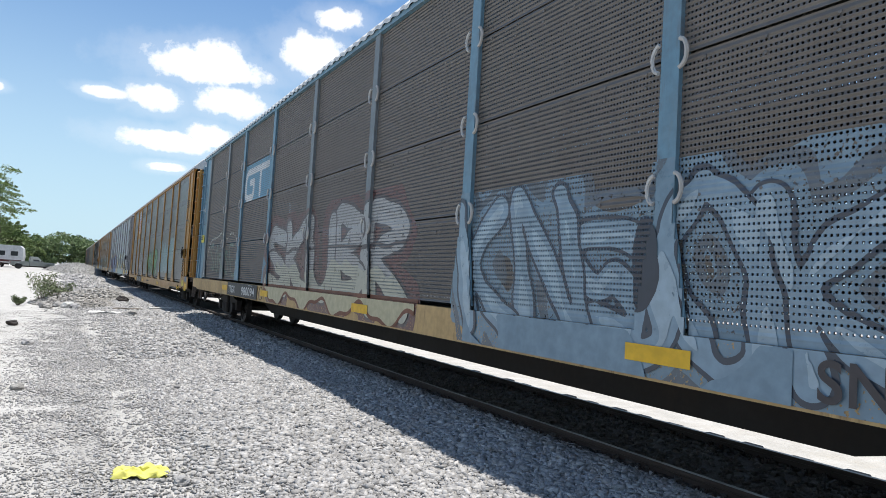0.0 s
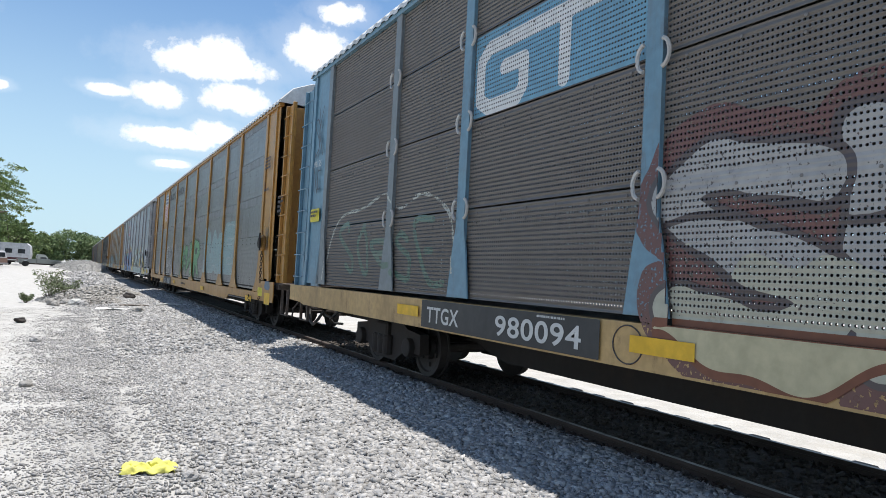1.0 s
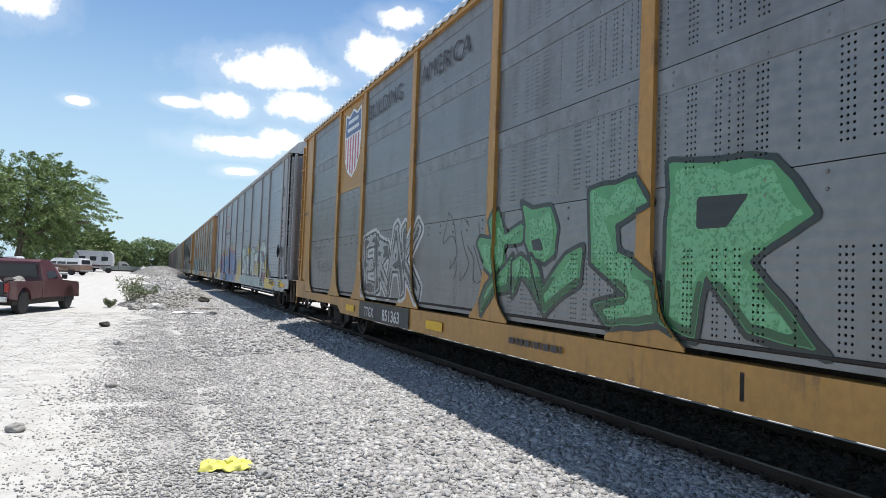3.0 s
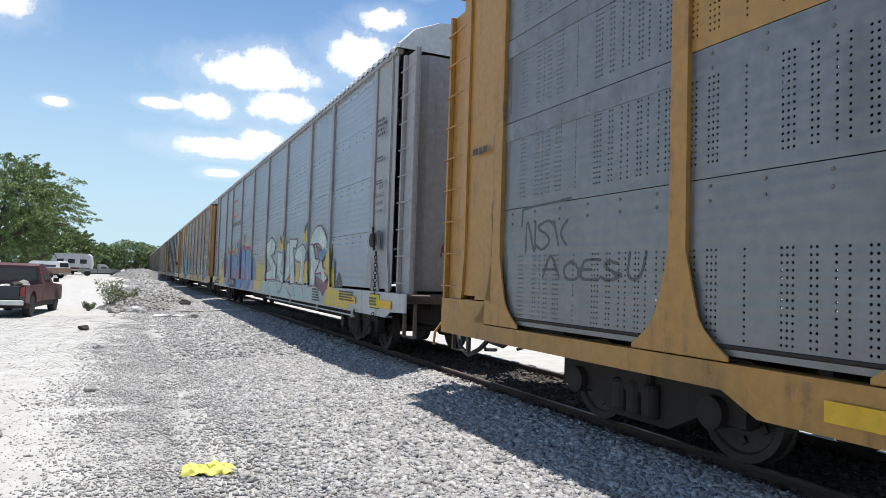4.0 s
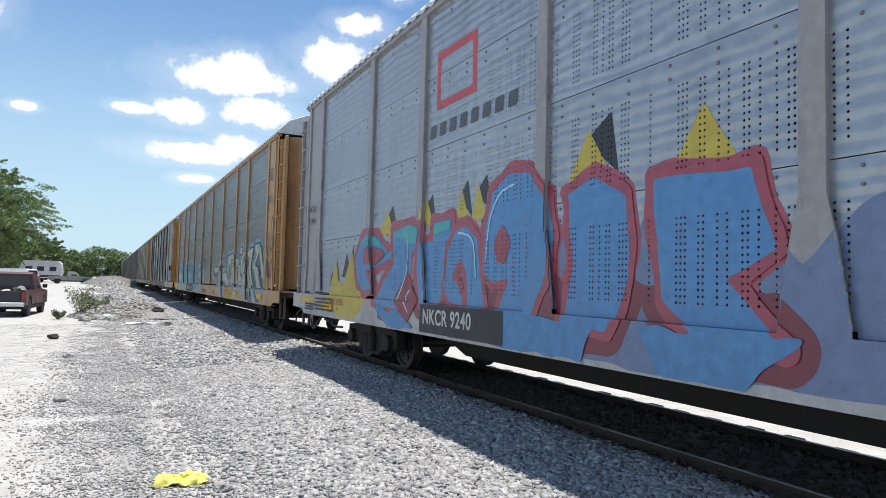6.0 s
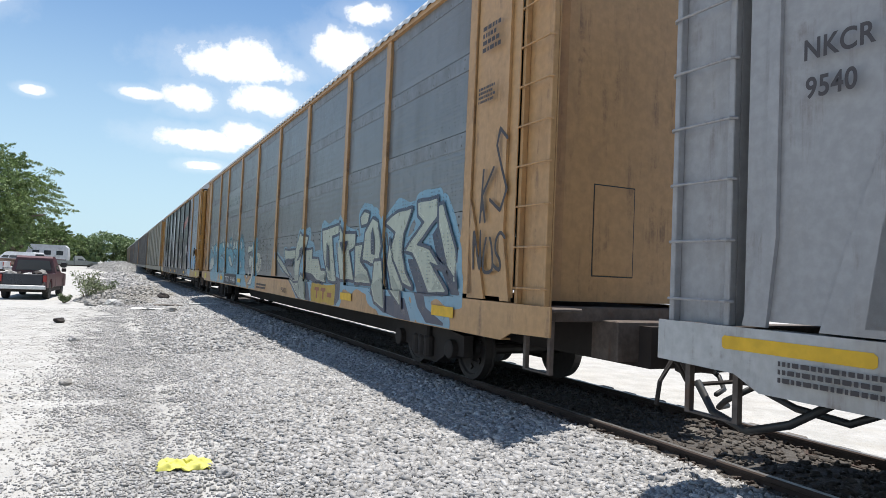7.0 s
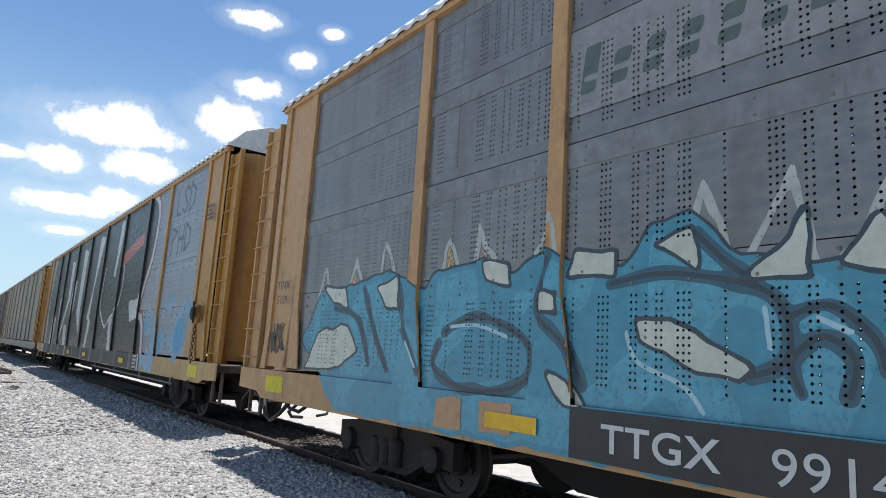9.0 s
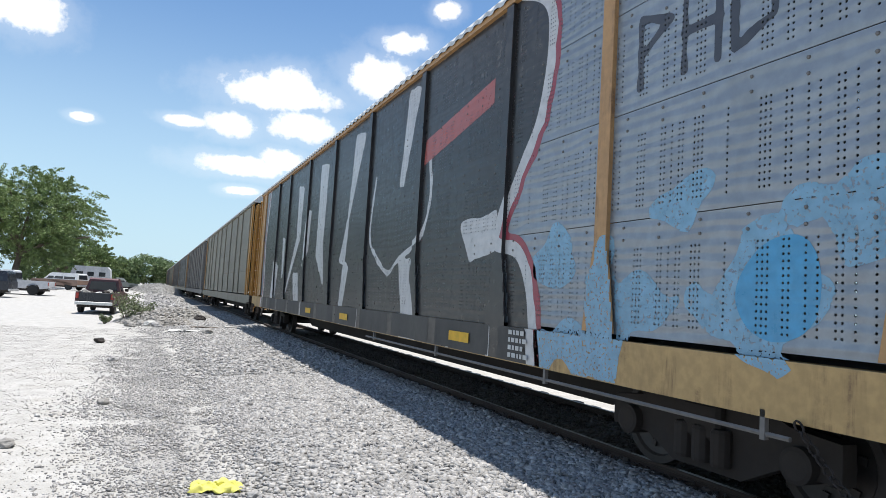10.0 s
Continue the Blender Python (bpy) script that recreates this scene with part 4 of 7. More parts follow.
def lettered(f, text, y0, y1, z0, z1, edge, fill, rim, body, curvy=True, lean=0.0, seed=0, wild=0.0, shape=None, sharp=False):
    """Layers for letters that overlap one another, each with its own edge; and the distance to all their strokes."""
    rng = random.Random(seed)
    step = (y1 - y0) / len(text)
    layers, whole = [], np.full(f.Y.shape, 9.0)
    for i in range(len(text) - 1, -1, -1):
        lines = stroke_lines(text[i], y0 + step * (i - 0.06), y0 + step * (i + 1.06), z0, z1, curvy, lean, seed + i, wild)
        if shape:
            lines = [[shape(*p) for p in l] for l in lines]
        if sharp:
            # chiselled strokes with slanted, squared ends
            d = np.full(f.Y.shape, 9.0)
            for line in lines:
                for (a, b), (c, e) in zip(line, line[1:]):
                    l = math.hypot(c - a, e - b) + 1e-6
                    u, v, h, k = (c - a) / l, (e - b) / l, body - 0.02, 0.6 * body
                    d = np.minimum(d, f.poly([(a - u * k - v * h * 1.15, b - v * k + u * h * 1.15), (c + u * k * 1.6 - v * h * 0.8, e + v * k * 1.6 + u * h * 0.8),
                                              (c + u * k * 0.5 + v * h * 1.1, e + v * k * 0.5 - u * h * 1.1), (a - u * k * 1.4 + v * h * 0.85, b - v * k * 1.4 - u * h * 0.85)]))
            d = d + body - 0.02 + f.wob(2.0, 0.03, seed + i)
        else:
            d = f.lines(lines) + f.wob(2.6, 0.09, seed + i)
        layers += [(edge, d - rim), (fill, d - body)]
        whole = np.minimum(whole, d)
    return layers, whole


def decorate_a():
    fine = lambda c, cover=1.0: paint(c, "fine", cover)
    # wild blue piece
    f = Field(-4.1, -12, 0.82, 2.45)
    layers, d = lettered(f, "KN@OKS@E", -4.3, -11.8, 0.98, 2.1, fine((0.05, 0.06, 0.08)), fine((0.22, 0.31, 0.38)), 0.15, 0.115, True, 0.3, 5, 0.2)
    painted(car_a, "graffiti", "dusty blue sprayed letters with dark outlines", f, [
        (fine((0.17, 0.25, 0.31), 0.62), d - 0.40 + f.wob(1.6, 0.4, 2)), (fine((0.12, 0.14, 0.16), 0.6), np.abs(d - 0.3 + f.wob(2, 0.2, 3)) - 0.05), *layers,
        (fine((0.33, 0.42, 0.48), 0.7), d - 0.035 + f.wob(3, 0.08, 4)), (fine((0.04, 0.045, 0.06)), f.blob(-7.0, 1.65, 0.13, 0.36) + f.wob(3, 0.15, 2)),
        (flat_paint((0.19, 0.27, 0.33)), np.maximum(f.rect(-4.4, -8.2, 0.805, 1.155), -0.12 - f.wob(1.3, 0.5, 5)))])
    # silver letters with a maroon shade
    f = Field(4.6, -3.4, 0.82, 2.75)
    silver, shade = fine((0.34, 0.335, 0.325), 0.66), fine((0.075, 0.06, 0.062))
    layers, d = lettered(f, "SKUBR", 4.2, -2.9, 1.12, 2.36, shade, silver, 0.225, 0.17, True, 0.15, 9, 0.16)
    waves = np.maximum(f.Z - 1.155, 0.96 + 0.12 * np.sin(f.Y * 3.4) + 0.05 * np.sin(f.Y * 8) - f.Z)
    painted(car_a, "graffiti", "silver sprayed letters with a maroon shade and cream drips", f, [
        (fine((0.13, 0.055, 0.05), 0.6), d - 0.40 + f.wob(1.2, 0.2, 8)), *layers,
        (shade, np.maximum(np.abs(f.Z - 1.93 + f.wob(2, 0.1, 3)) - 0.03, d - 0.2)), (fine((0.4, 0.39, 0.31), 0.7), np.maximum(d - 0.18, f.Z - 1.6 + f.wob(2, 0.3, 6))),
        (flat_paint((0.17, 0.06, 0.03)), np.maximum(waves - 0.06, np.maximum(-3.2 - f.Y, f.Y - 4.2))), (flat_paint((0.46, 0.41, 0.26)), np.maximum(waves, np.maximum(-3.2 - f.Y, f.Y - 4.2)))])
    words(car_a, "SNORE", -8.35, 0.88, 0.34, STENCIL_DARK, label="black sprayed tag", bold=0.006)
    # thin pale outline with green scribble, and a tall tag on the blue end
    f = Field(12.0, 7.2, 1.22, 2.75)
    d = f.lines([smooth_line([(11.9, 1.3), (11.7, 1.9), (11.2, 2.35), (10.2, 2.45), (9.4, 2.6), (8.9, 2.35), (8.2, 2.5), (7.5, 2.2), (7.3, 1.5)])])
    e = f.lines(stroke_lines("SOESE", 11.2, 7.6, 1.45, 2.05, True, 0.2, 17, 0.5))
    painted(car_a, "graffiti", "thin pale sprayed outline with green scribble", f, [(fine((0.40, 0.41, 0.36), 0.56), d - 0.022 + f.wob(6, 0.03, 2)), (fine((0.08, 0.15, 0.11), 0.6), e - 0.045)])
    f = Field(12.8, 12.15, 2.75, 4.5)
    d = np.minimum(f.lines(stroke_lines("SK", 12.72, 12.25, 3.6, 4.3, True, 0, 3, 0.3)), f.lines(stroke_lines("NE", 12.7, 12.25, 2.9, 3.3, True, 0, 8, 0.3)))
    painted(car_a, "graffiti", "dark tags on the blue end sheet", f, [(flat_paint((0.05, 0.07, 0.09)), d - 0.016)])
    # the owner's mark, drawn as plain hooked shapes on blue
    f = Field(4.36, 7.08, 3.2, 4.22)
    shape = [[(6.25, 3.98), (6.75, 3.98), (6.92, 3.86), (6.92, 3.42), (6.75, 3.32), (6.2, 3.32), (6.1, 3.42), (6.1, 3.70), (6.45, 3.70)],
             [(6.25, 3.98), (4.75, 3.98)], [(5.45, 3.98), (5.45, 3.34)]]
    d = f.lines(shape)
    painted(car_a, "emblem", "white hooked emblem on a blue ground", f, [(LOGO_BLUE, f.rect(4.40, 7.05, 3.24, 4.17)), (LOGO_WHITE, d - 0.085)], 2)
    markings(car_a, 0.80, (-7.15, -1.43, 8.35, 4.1), (7.95, 4.75))
    words(car_a, "TTGX", 7.8, 0.89, 0.26, STENCIL, bold=0.004, squeeze=1.05)
    words(car_a, "980094", 6.3, 0.88, 0.28, STENCIL, bold=0.004, squeeze=1.5)
    words(car_a, "93155", 12.62, 3.35, 0.16, STENCIL, END_X - 0.036)
    bm = tube(bmesh.new(), [(FACE_X - 0.004, 4.45 + 0.16 * math.cos(a), 0.98 + 0.15 * math.sin(a)) for a in np.linspace(0, 2 * math.pi, 25)], 0.006, 5, cap=False)
    part("stencil_ring", bm, STENCIL_DARK, car_a, "dark stencilled ring")
    f = Field(12.2, 12.8, 2.3, 2.62)
    painted(car_a, "warning_plate", "yellow warning plate with small print", f, [(SAFETY, f.rect(12.22, 12.72, 2.34, 2.58))], 3)
    bars(car_a, 12.68, 2.50, 2, 0.42, 0.04, STENCIL_DARK, END_X - 0.038)
    bars(car_a, 5.6, 1.11, 1, 0.5, 0.02, STENCIL)


def decorate_b():
    f = Field(2.5, -3.4, 0.6, 3.1)
    letters = [f.poly(p) for p in (
        [(1.85, 1.86), (1.77, 1.94), (1.32, 1.88), (1.44, 2.12), (1.3, 2.25), (1.1, 1.95), (0.55, 2.1), (0.7, 1.84), (1.1, 1.82), (1.07, 1.57), (1.31, 1.44), (1.69, 1.67)],
        [(1.28, 1.44), (0.89, 1.69), (0.9, 1.29), (1.25, 1.25), (1.57, 0.96), (1.61, 1.12), (1.46, 1.31)],
        [(0.89, 1.61), (0.7, 1.69), (0.48, 1.57), (0.17, 1.05), (0.47, 1.32), (0.69, 1.46), (0.78, 1.3), (0.88, 1.21)],
        [(0.72, 2.3), (0.49, 2.2), (0.1, 2.2), (-0.05, 1.95), (0.0, 1.7), (0.2, 1.61), (0.48, 1.68), (0.61, 1.84), (0.61, 2.03)],
        [(0.48, 1.68), (0.31, 1.54), (0.2, 1.33), (-0.2, 1.68), (-0.5, 1.75), (-0.45, 1.4), (0.09, 1.12), (0.17, 1.05), (0.35, 1.36)],
        [(-0.6, 2.3), (-1.3, 2.35), (-1.5, 2.1), (-1.0, 1.95), (-1.05, 1.7), (-1.6, 1.45), (-1.7, 1.1), (-0.9, 1.0), (-0.7, 1.2), (-1.2, 1.3), (-0.65, 1.6)],
        [(-1.7, 2.4), (-2.7, 2.3), (-3.0, 1.9), (-2.5, 1.6), (-3.1, 1.0), (-2.5, 1.1), (-2.1, 1.5), (-2.0, 1.0), (-1.65, 1.1)])]
    eyes = np.minimum(f.poly([(0.47, 1.85), (0.28, 1.87), (0.2, 1.73), (0.42, 1.74)]), f.poly([(-2.0, 2.1), (-2.5, 2.08), (-2.3, 1.85), (-2.0, 1.85)]))
    rough = f.wob(3.5, 0.05, 6)
    d = np.minimum.reduce(letters) + rough * 0.5
    over = [m for q in letters for m in ((paint((0.02, 0.03, 0.025)), q - 0.05 + rough * 0.5), (paint((0.085, 0.29, 0.11)), q + rough * 0.5))]
    painted(car_b, "graffiti", "leaf-green sprayed letters with black edges", f, [*over,
        (paint((0.16, 0.42, 0.2), cover=0.55), d + 0.06 + f.wob(4, 0.1, 6)), (paint((0.03, 0.10, 0.04)), np.maximum(d + 0.01, np.maximum(-0.07 - d, f.Z - 1.45))), (paint((0.015, 0.02, 0.02)), eyes)])
    f = Field(7.2, 3.4, 0.9, 2.75)
    layers, d = lettered(f, "ERAK", 6.9, 3.9, 1.15, 2.05, paint((0.05, 0.05, 0.05)), paint((0.34, 0.34, 0.335)), 0.15, 0.10, False, 0.05, 21, 0.12, None, True)
    painted(car_b, "graffiti", "grey sprayed letters with black and white outlines", f, [(paint((0.5, 0.5, 0.49), cover=0.8), d - 0.21), *layers,
        (paint((0.07, 0.07, 0.07)), np.maximum(d - 0.04 + f.wob(3, 0.1, 3), 0.9 - f.Z)), (paint((0.55, 0.55, 0.54)), np.abs(d - 0.105) - 0.009)])
    f = Field(3.2, 0.2, 1.25, 2.8)
    d = f.lines(stroke_lines("@SOW@", 2.9, 0.9, 1.45, 2.1, True, 0.2, 8, 0.5))
    painted(car_b, "graffiti", "thin dark scribbled tag", f, [(paint((0.06, 0.06, 0.06), cover=0.8), d - 0.014)])
    f = Field(-3.6, -9.1, 1.22, 2.75)
    d = f.lines(stroke_lines("SAOE", -3.9, -8.8, 1.3, 2.3, True, 0.1, 13, 0.15))
    painted(car_b, "graffiti", "faded pale turquoise sprayed letters", f, [(paint((0.24, 0.36, 0.37), cover=0.62), d - 0.36 + f.wob(1.5, 0.25, 4)), (paint((0.38, 0.43, 0.42), cover=0.6), np.abs(d - 0.2) - 0.02)])
    f = Field(11.9, 9.3, 1.3, 2.45)
    d = f.lines(stroke_lines("NSK", 11.5, 10.6, 1.75, 2.05, True, 0, 18, 0.3) + stroke_lines("AOESU", 11.1, 9.5, 1.45, 1.65, True, 0, 19, 0.2) + [[(11.5, 2.2), (10.6, 2.24)], [(11.5, 2.2), (11.52, 2.0)]])
    painted(car_b, "graffiti", "thin black scribbled tag", f, [(paint((0.05, 0.05, 0.05)), d - 0.016)])
    f = Field(7.3, 9.1, 3.3, 5.2)
    shield = [(8.75, 4.98), (8.45, 4.90), (8.15, 5.02), (7.85, 4.90), (7.55, 4.98), (7.5, 4.5), (7.55, 3.95), (7.8, 3.65), (8.15, 3.5), (8.5, 3.65), (8.75, 3.95), (8.8, 4.5)]
    p = f.poly(shield)
    stripes = np.maximum(p + 0.05, np.maximum(f.Z - 4.42, np.sin((f.Y - 8.15) * 2 * math.pi / 0.2) * 0.05))
    painted(car_b, "emblem", "shield emblem, blue above red and white stripes", f, [(paint((0.75, 0.74, 0.72), "rows"), p), (paint((0.05, 0.08, 0.2)), np.maximum(p + 0.05, 4.45 - f.Z)), (paint((0.5, 0.06, 0.07)), stripes),
             (paint((0.7, 0.7, 0.68)), np.minimum(f.rect(7.75, 8.55, 4.72, 4.80), f.rect(7.7, 8.6, 4.55, 4.63)))], 3)
    words(car_b, "BUILDING", 6.95, 4.50, 0.42, STENCIL_DARK, PANEL_X - 0.006)
    words(car_b, "AMERICA", 4.05, 4.50, 0.42, STENCIL_DARK, PANEL_X - 0.006)
    markings(car_b, 0.50, (-11.2, 7.6, 3.05, -4.29), (6.9, 4.1))
    words(car_b, "TTGX", 6.55, 0.61, 0.25, STENCIL, bold=0.003, squeeze=0.84)
    words(car_b, "851363", 5.45, 0.60, 0.27, STENCIL, bold=0.006, squeeze=1.08)
    bars(car_b, 0.8, 0.68, 1, 1.2, 0.07, STENCIL_DARK)
    bars(car_b, -12.16, 4.0, 4, 0.5, 0.045, STENCIL_DARK, END_X - 0.036)
    bars(car_b, -12.2, 3.25, 1, 0.45, 0.06, STENCIL_DARK, END_X - 0.036)
    bars(car_b, -13.25, 3.0, 4, 0.42, 0.06, STENCIL_DARK, -1.47)
    bars(car_b, 12.6, 2.95, 1, 0.42, 0.08, STENCIL_DARK, END_X - 0.036)
    f = Field(-13.0, -12.1, 1.3, 2.9)
    painted(car_b, "rust_stain", "dark rusty stain round the hand brake", f, [(paint((0.13, 0.075, 0.035), cover=0.5), f.blob(-12.62, 2.10, 0.17, 0.34) + f.wob(3, 0.15, 2))])
    f = Field(-13.4, -12.0, 0.6, 1.16)
    painted(car_b, "graffiti", "blue sprayed patch on the sill", f, [(flat_paint((0.10, 0.15, 0.21)), f.blob(-12.95, 1.06, 0.26, 0.12) + f.wob(5, 0.1, 2))])
    painted(car_b, "warning_plate", "yellow warning plates on the sill", f, [(SAFETY, f.rect(-12.5, -12.1, 0.8, 1.0)), (REFLECT, f.rect(-13.2, -12.72, 0.64, 0.9))], 3)


def decorate_c():
    mint, maroon, gold = paint((0.46, 0.56, 0.51)), paint((0.16, 0.04, 0.08)), paint((0.58, 0.42, 0.05))
    # a run of bubble letters, the last one an arched hook over an arrow, with crowns and golden spikes
    f = Field(6.5, -11.8, 0.76, 2.95, 0.026)
    letters = [f.poly(p) for p in (
        [(-1.53, 2.36), (-2.31, 2.5), (-3.0, 2.3), (-2.83, 2.04), (-2.2, 1.98), (-3.2, 1.61), (-3.1, 1.24), (-1.65, 1.23), (-1.6, 1.43), (-2.5, 1.53), (-1.64, 1.91)],
        [(-3.35, 2.04), (-4.1, 1.98), (-4.0, 1.5), (-4.45, 1.36), (-4.7, 1.67), (-4.7, 2.28), (-5.05, 2.24), (-5.2, 1.4), (-4.45, 1.16), (-3.45, 1.37)],
        [(-4.98, 2.33), (-5.91, 2.31), (-5.82, 2.1), (-5.5, 2.12), (-5.58, 1.85), (-5.8, 1.19), (-5.28, 1.16), (-5.11, 1.8)],
        [(-5.71, 1.85), (-6.0, 2.08), (-6.55, 2.15), (-6.95, 2.0), (-7.0, 1.58), (-6.87, 1.18), (-6.19, 1.17), (-6.37, 1.35), (-6.46, 1.72), (-5.96, 1.76)],
        [(-7.33, 2.12), (-7.56, 2.38), (-7.99, 2.53), (-8.36, 2.52), (-8.7, 2.36), (-9.05, 2.01), (-8.71, 1.82), (-8.57, 1.87), (-8.46, 2.05), (-8.19, 2.14), (-7.82, 2.15), (-7.41, 2.06)],
        [(-7.33, 2.1), (-7.68, 2.12), (-7.93, 1.76), (-8.29, 1.73), (-7.94, 1.48), (-7.94, 1.18), (-7.47, 1.13), (-7.54, 1.58)],
        [(-7.95, 1.44), (-8.26, 1.57), (-8.49, 1.83), (-8.61, 1.57), (-8.76, 1.53), (-9.2, 1.35), (-8.86, 1.21), (-8.58, 1.3), (-8.52, 1.47)])]
    golds = [f.poly(p) for p in (
        [(-4.2, 1.2), (-4.74, 1.67), (-5.17, 1.87), (-5.13, 1.25)], [(-5.8, 1.22), (-6.07, 1.77), (-6.61, 1.81), (-6.47, 1.2)], [(-6.8, 1.2), (-7.0, 1.6), (-7.4, 1.92), (-7.5, 1.6), (-7.3, 1.2)],
        [(-8.55, 1.66), (-8.91, 1.73), (-9.29, 2.02), (-9.31, 1.49), (-9.5, 1.6), (-9.62, 1.16), (-9.95, 1.1), (-11.0, 1.1), (-10.8, 0.77), (-9.0, 0.77), (-9.14, 1.12)],
        [(-6.45, 2.25), (-6.73, 2.5), (-6.93, 2.32), (-7.15, 2.56), (-7.28, 2.2)], [(-3.36, 2.1), (-3.63, 2.4), (-3.94, 2.22), (-4.36, 2.48), (-4.6, 2.1)])]
    maroons = [f.poly(p) for p in ([(-7.94, 1.39), (-8.49, 1.3), (-8.96, 1.2), (-9.3, 1.38), (-9.25, 1.16), (-8.86, 0.94), (-8.61, 1.08), (-7.98, 1.16)], [(-8.43, 2.0), (-9.12, 2.12), (-9.02, 1.85), (-8.5, 1.66), (-8.2, 1.76), (-7.9, 2.12)], [(-6.95, 1.6), (-7.1, 1.95), (-7.4, 2.06), (-7.5, 1.7), (-7.2, 1.75)])]
    blacks = [f.poly(p) for p in ([(-9.27, 1.97), (-9.36, 2.12), (-9.4, 1.85), (-9.33, 1.45), (-9.29, 1.49)], [(-9.5, 1.53), (-9.54, 1.78), (-9.68, 1.67), (-9.7, 1.26), (-9.9, 1.5), (-10.15, 1.3), (-10.2, 1.17), (-9.62, 1.16)],
                                  [(-6.6, 2.4), (-6.73, 2.66), (-6.93, 2.45), (-7.15, 2.72), (-7.2, 2.45), (-7.1, 2.5), (-6.93, 2.35), (-6.75, 2.5)], [(-3.5, 2.3), (-3.63, 2.55), (-3.94, 2.34), (-4.36, 2.66), (-4.42, 2.35), (-3.95, 2.24), (-3.65, 2.4)])]
    spikes = np.maximum(f.Z - 1.6 - 0.42 * np.abs(np.sin(f.Y * 4.1 + np.sin(f.Y * 2))), np.maximum(-1.6 - f.Y, 0.78 - f.Z))
    rough = f.wob(3, 0.05, 4)
    d = np.minimum.reduce(letters) + rough * 0.5
    over = [m for q in letters for m in ((maroon, q - 0.04 + rough * 0.4), (mint, q + rough * 0.4))]
    legs = f.lines([[(-2.2, 1.15), (-2.6, 0.8)], smooth_line([(-3.6, 1.15), (-4.0, 0.86), (-4.5, 1.12)]), smooth_line([(-5.0, 1.15), (-5.2, 0.95), (-5.7, 0.8)]), [(-5.85, 1.15), (-6.2, 0.8)], [(-6.9, 1.15), (-7.15, 0.8)]])
    painted(car_c, "graffiti", "mint sprayed letters with maroon edges, gold fills and crowns", f, [
        (paint((0.15, 0.20, 0.33), cover=0.72), np.maximum(spikes, np.maximum(0.1 - f.Y, f.Y - 6.2)) + f.wob(2, 0.1, 1)), (paint((0.5, 0.37, 0.07), cover=0.85), np.maximum(spikes + 0.05, np.maximum(f.Y - 0.5, -1.7 - f.Y)) + f.wob(2, 0.1, 2)),
        (flat_paint((0.40, 0.49, 0.45)), f.rect(-1.1, -8.7, 0.765, 1.158) + f.wob(1.6, 0.08, 12)), (paint((0.36, 0.42, 0.42), cover=0.7), d - 0.12 + f.wob(2, 0.15, 3)),
        *[(paint((0.03, 0.03, 0.035)), b) for b in blacks], *[(gold, g) for g in golds], *[(maroon, m + rough * 0.3) for m in maroons], *over,
        (paint((0.10, 0.22, 0.36)), np.maximum(np.minimum.reduce(maroons[1:]) + 0.05, 0.0 - f.wob(2.5, 1, 7))), (paint((0.6, 0.68, 0.64), cover=0.7), np.maximum(d + 0.05, 0.08 - f.wob(2.4, 1, 5))),
        (flat_paint((0.16, 0.07, 0.10)), legs - 0.013)])
    bars(car_c, -7.95, 1.06, 5, 0.7, 0.035, STENCIL_DARK, seed=14)
    f = Field(11.5, 1.0, 0.76, 3.0)
    letters = [f.poly(p) for p in (
        [(9.66, 1.39), (9.82, 1.79), (9.6, 2.1), (9.22, 2.22), (8.74, 2.13), (8.36, 1.9), (7.87, 1.84), (8.48, 1.74), (9.15, 1.62), (9.08, 1.45), (8.83, 1.31), (9.31, 1.29)],
        [(8.15, 2.21), (7.58, 2.25), (7.11, 2.2), (7.17, 1.95), (7.45, 1.83), (7.51, 1.45), (7.74, 1.05), (8.33, 1.05), (8.82, 1.14), (8.46, 1.47), (8.08, 1.71)],
        [(7.13, 1.97), (6.77, 1.98), (6.74, 2.22), (6.25, 2.25), (6.28, 1.83), (6.31, 1.6), (6.54, 1.15), (7.05, 1.15), (7.16, 1.61)],
        [(6.31, 1.86), (6.15, 2.06), (5.86, 2.12), (5.59, 1.95), (5.51, 1.59), (5.37, 1.1), (5.79, 1.13), (5.83, 1.57), (5.93, 1.7), (6.12, 1.68), (6.21, 1.48), (5.99, 1.38), (5.91, 1.17), (6.27, 1.2), (6.44, 1.37)],
        [(5.44, 1.55), (5.42, 2.0), (5.26, 2.45), (4.92, 2.62), (4.55, 2.6), (4.2, 2.3), (4.1, 1.9), (4.2, 1.45), (4.5, 1.0), (5.17, 1.0), (5.0, 1.31), (4.92, 1.47), (5.21, 1.45)],
        [(3.9, 2.3), (3.5, 2.4), (3.1, 2.2), (3.05, 1.5), (3.3, 1.05), (3.95, 1.05), (3.8, 1.6)],
        [(2.8, 2.3), (1.9, 2.25), (1.7, 1.7), (2.1, 1.5), (1.6, 1.05), (2.3, 1.05), (2.7, 1.35)])]
    crowns = np.minimum.reduce([f.poly(p) for p in ([(8.78, 2.2), (8.39, 2.52), (8.09, 2.1)], [(7.2, 2.24), (7.0, 2.58), (6.78, 2.2)], [(6.18, 2.15), (6.01, 2.62), (5.8, 2.15)], [(5.78, 2.15), (5.6, 2.62), (5.4, 2.2)], [(3.9, 2.4), (3.6, 2.85), (3.3, 2.4)], [(2.6, 2.35), (2.3, 2.8), (2.0, 2.35)])])
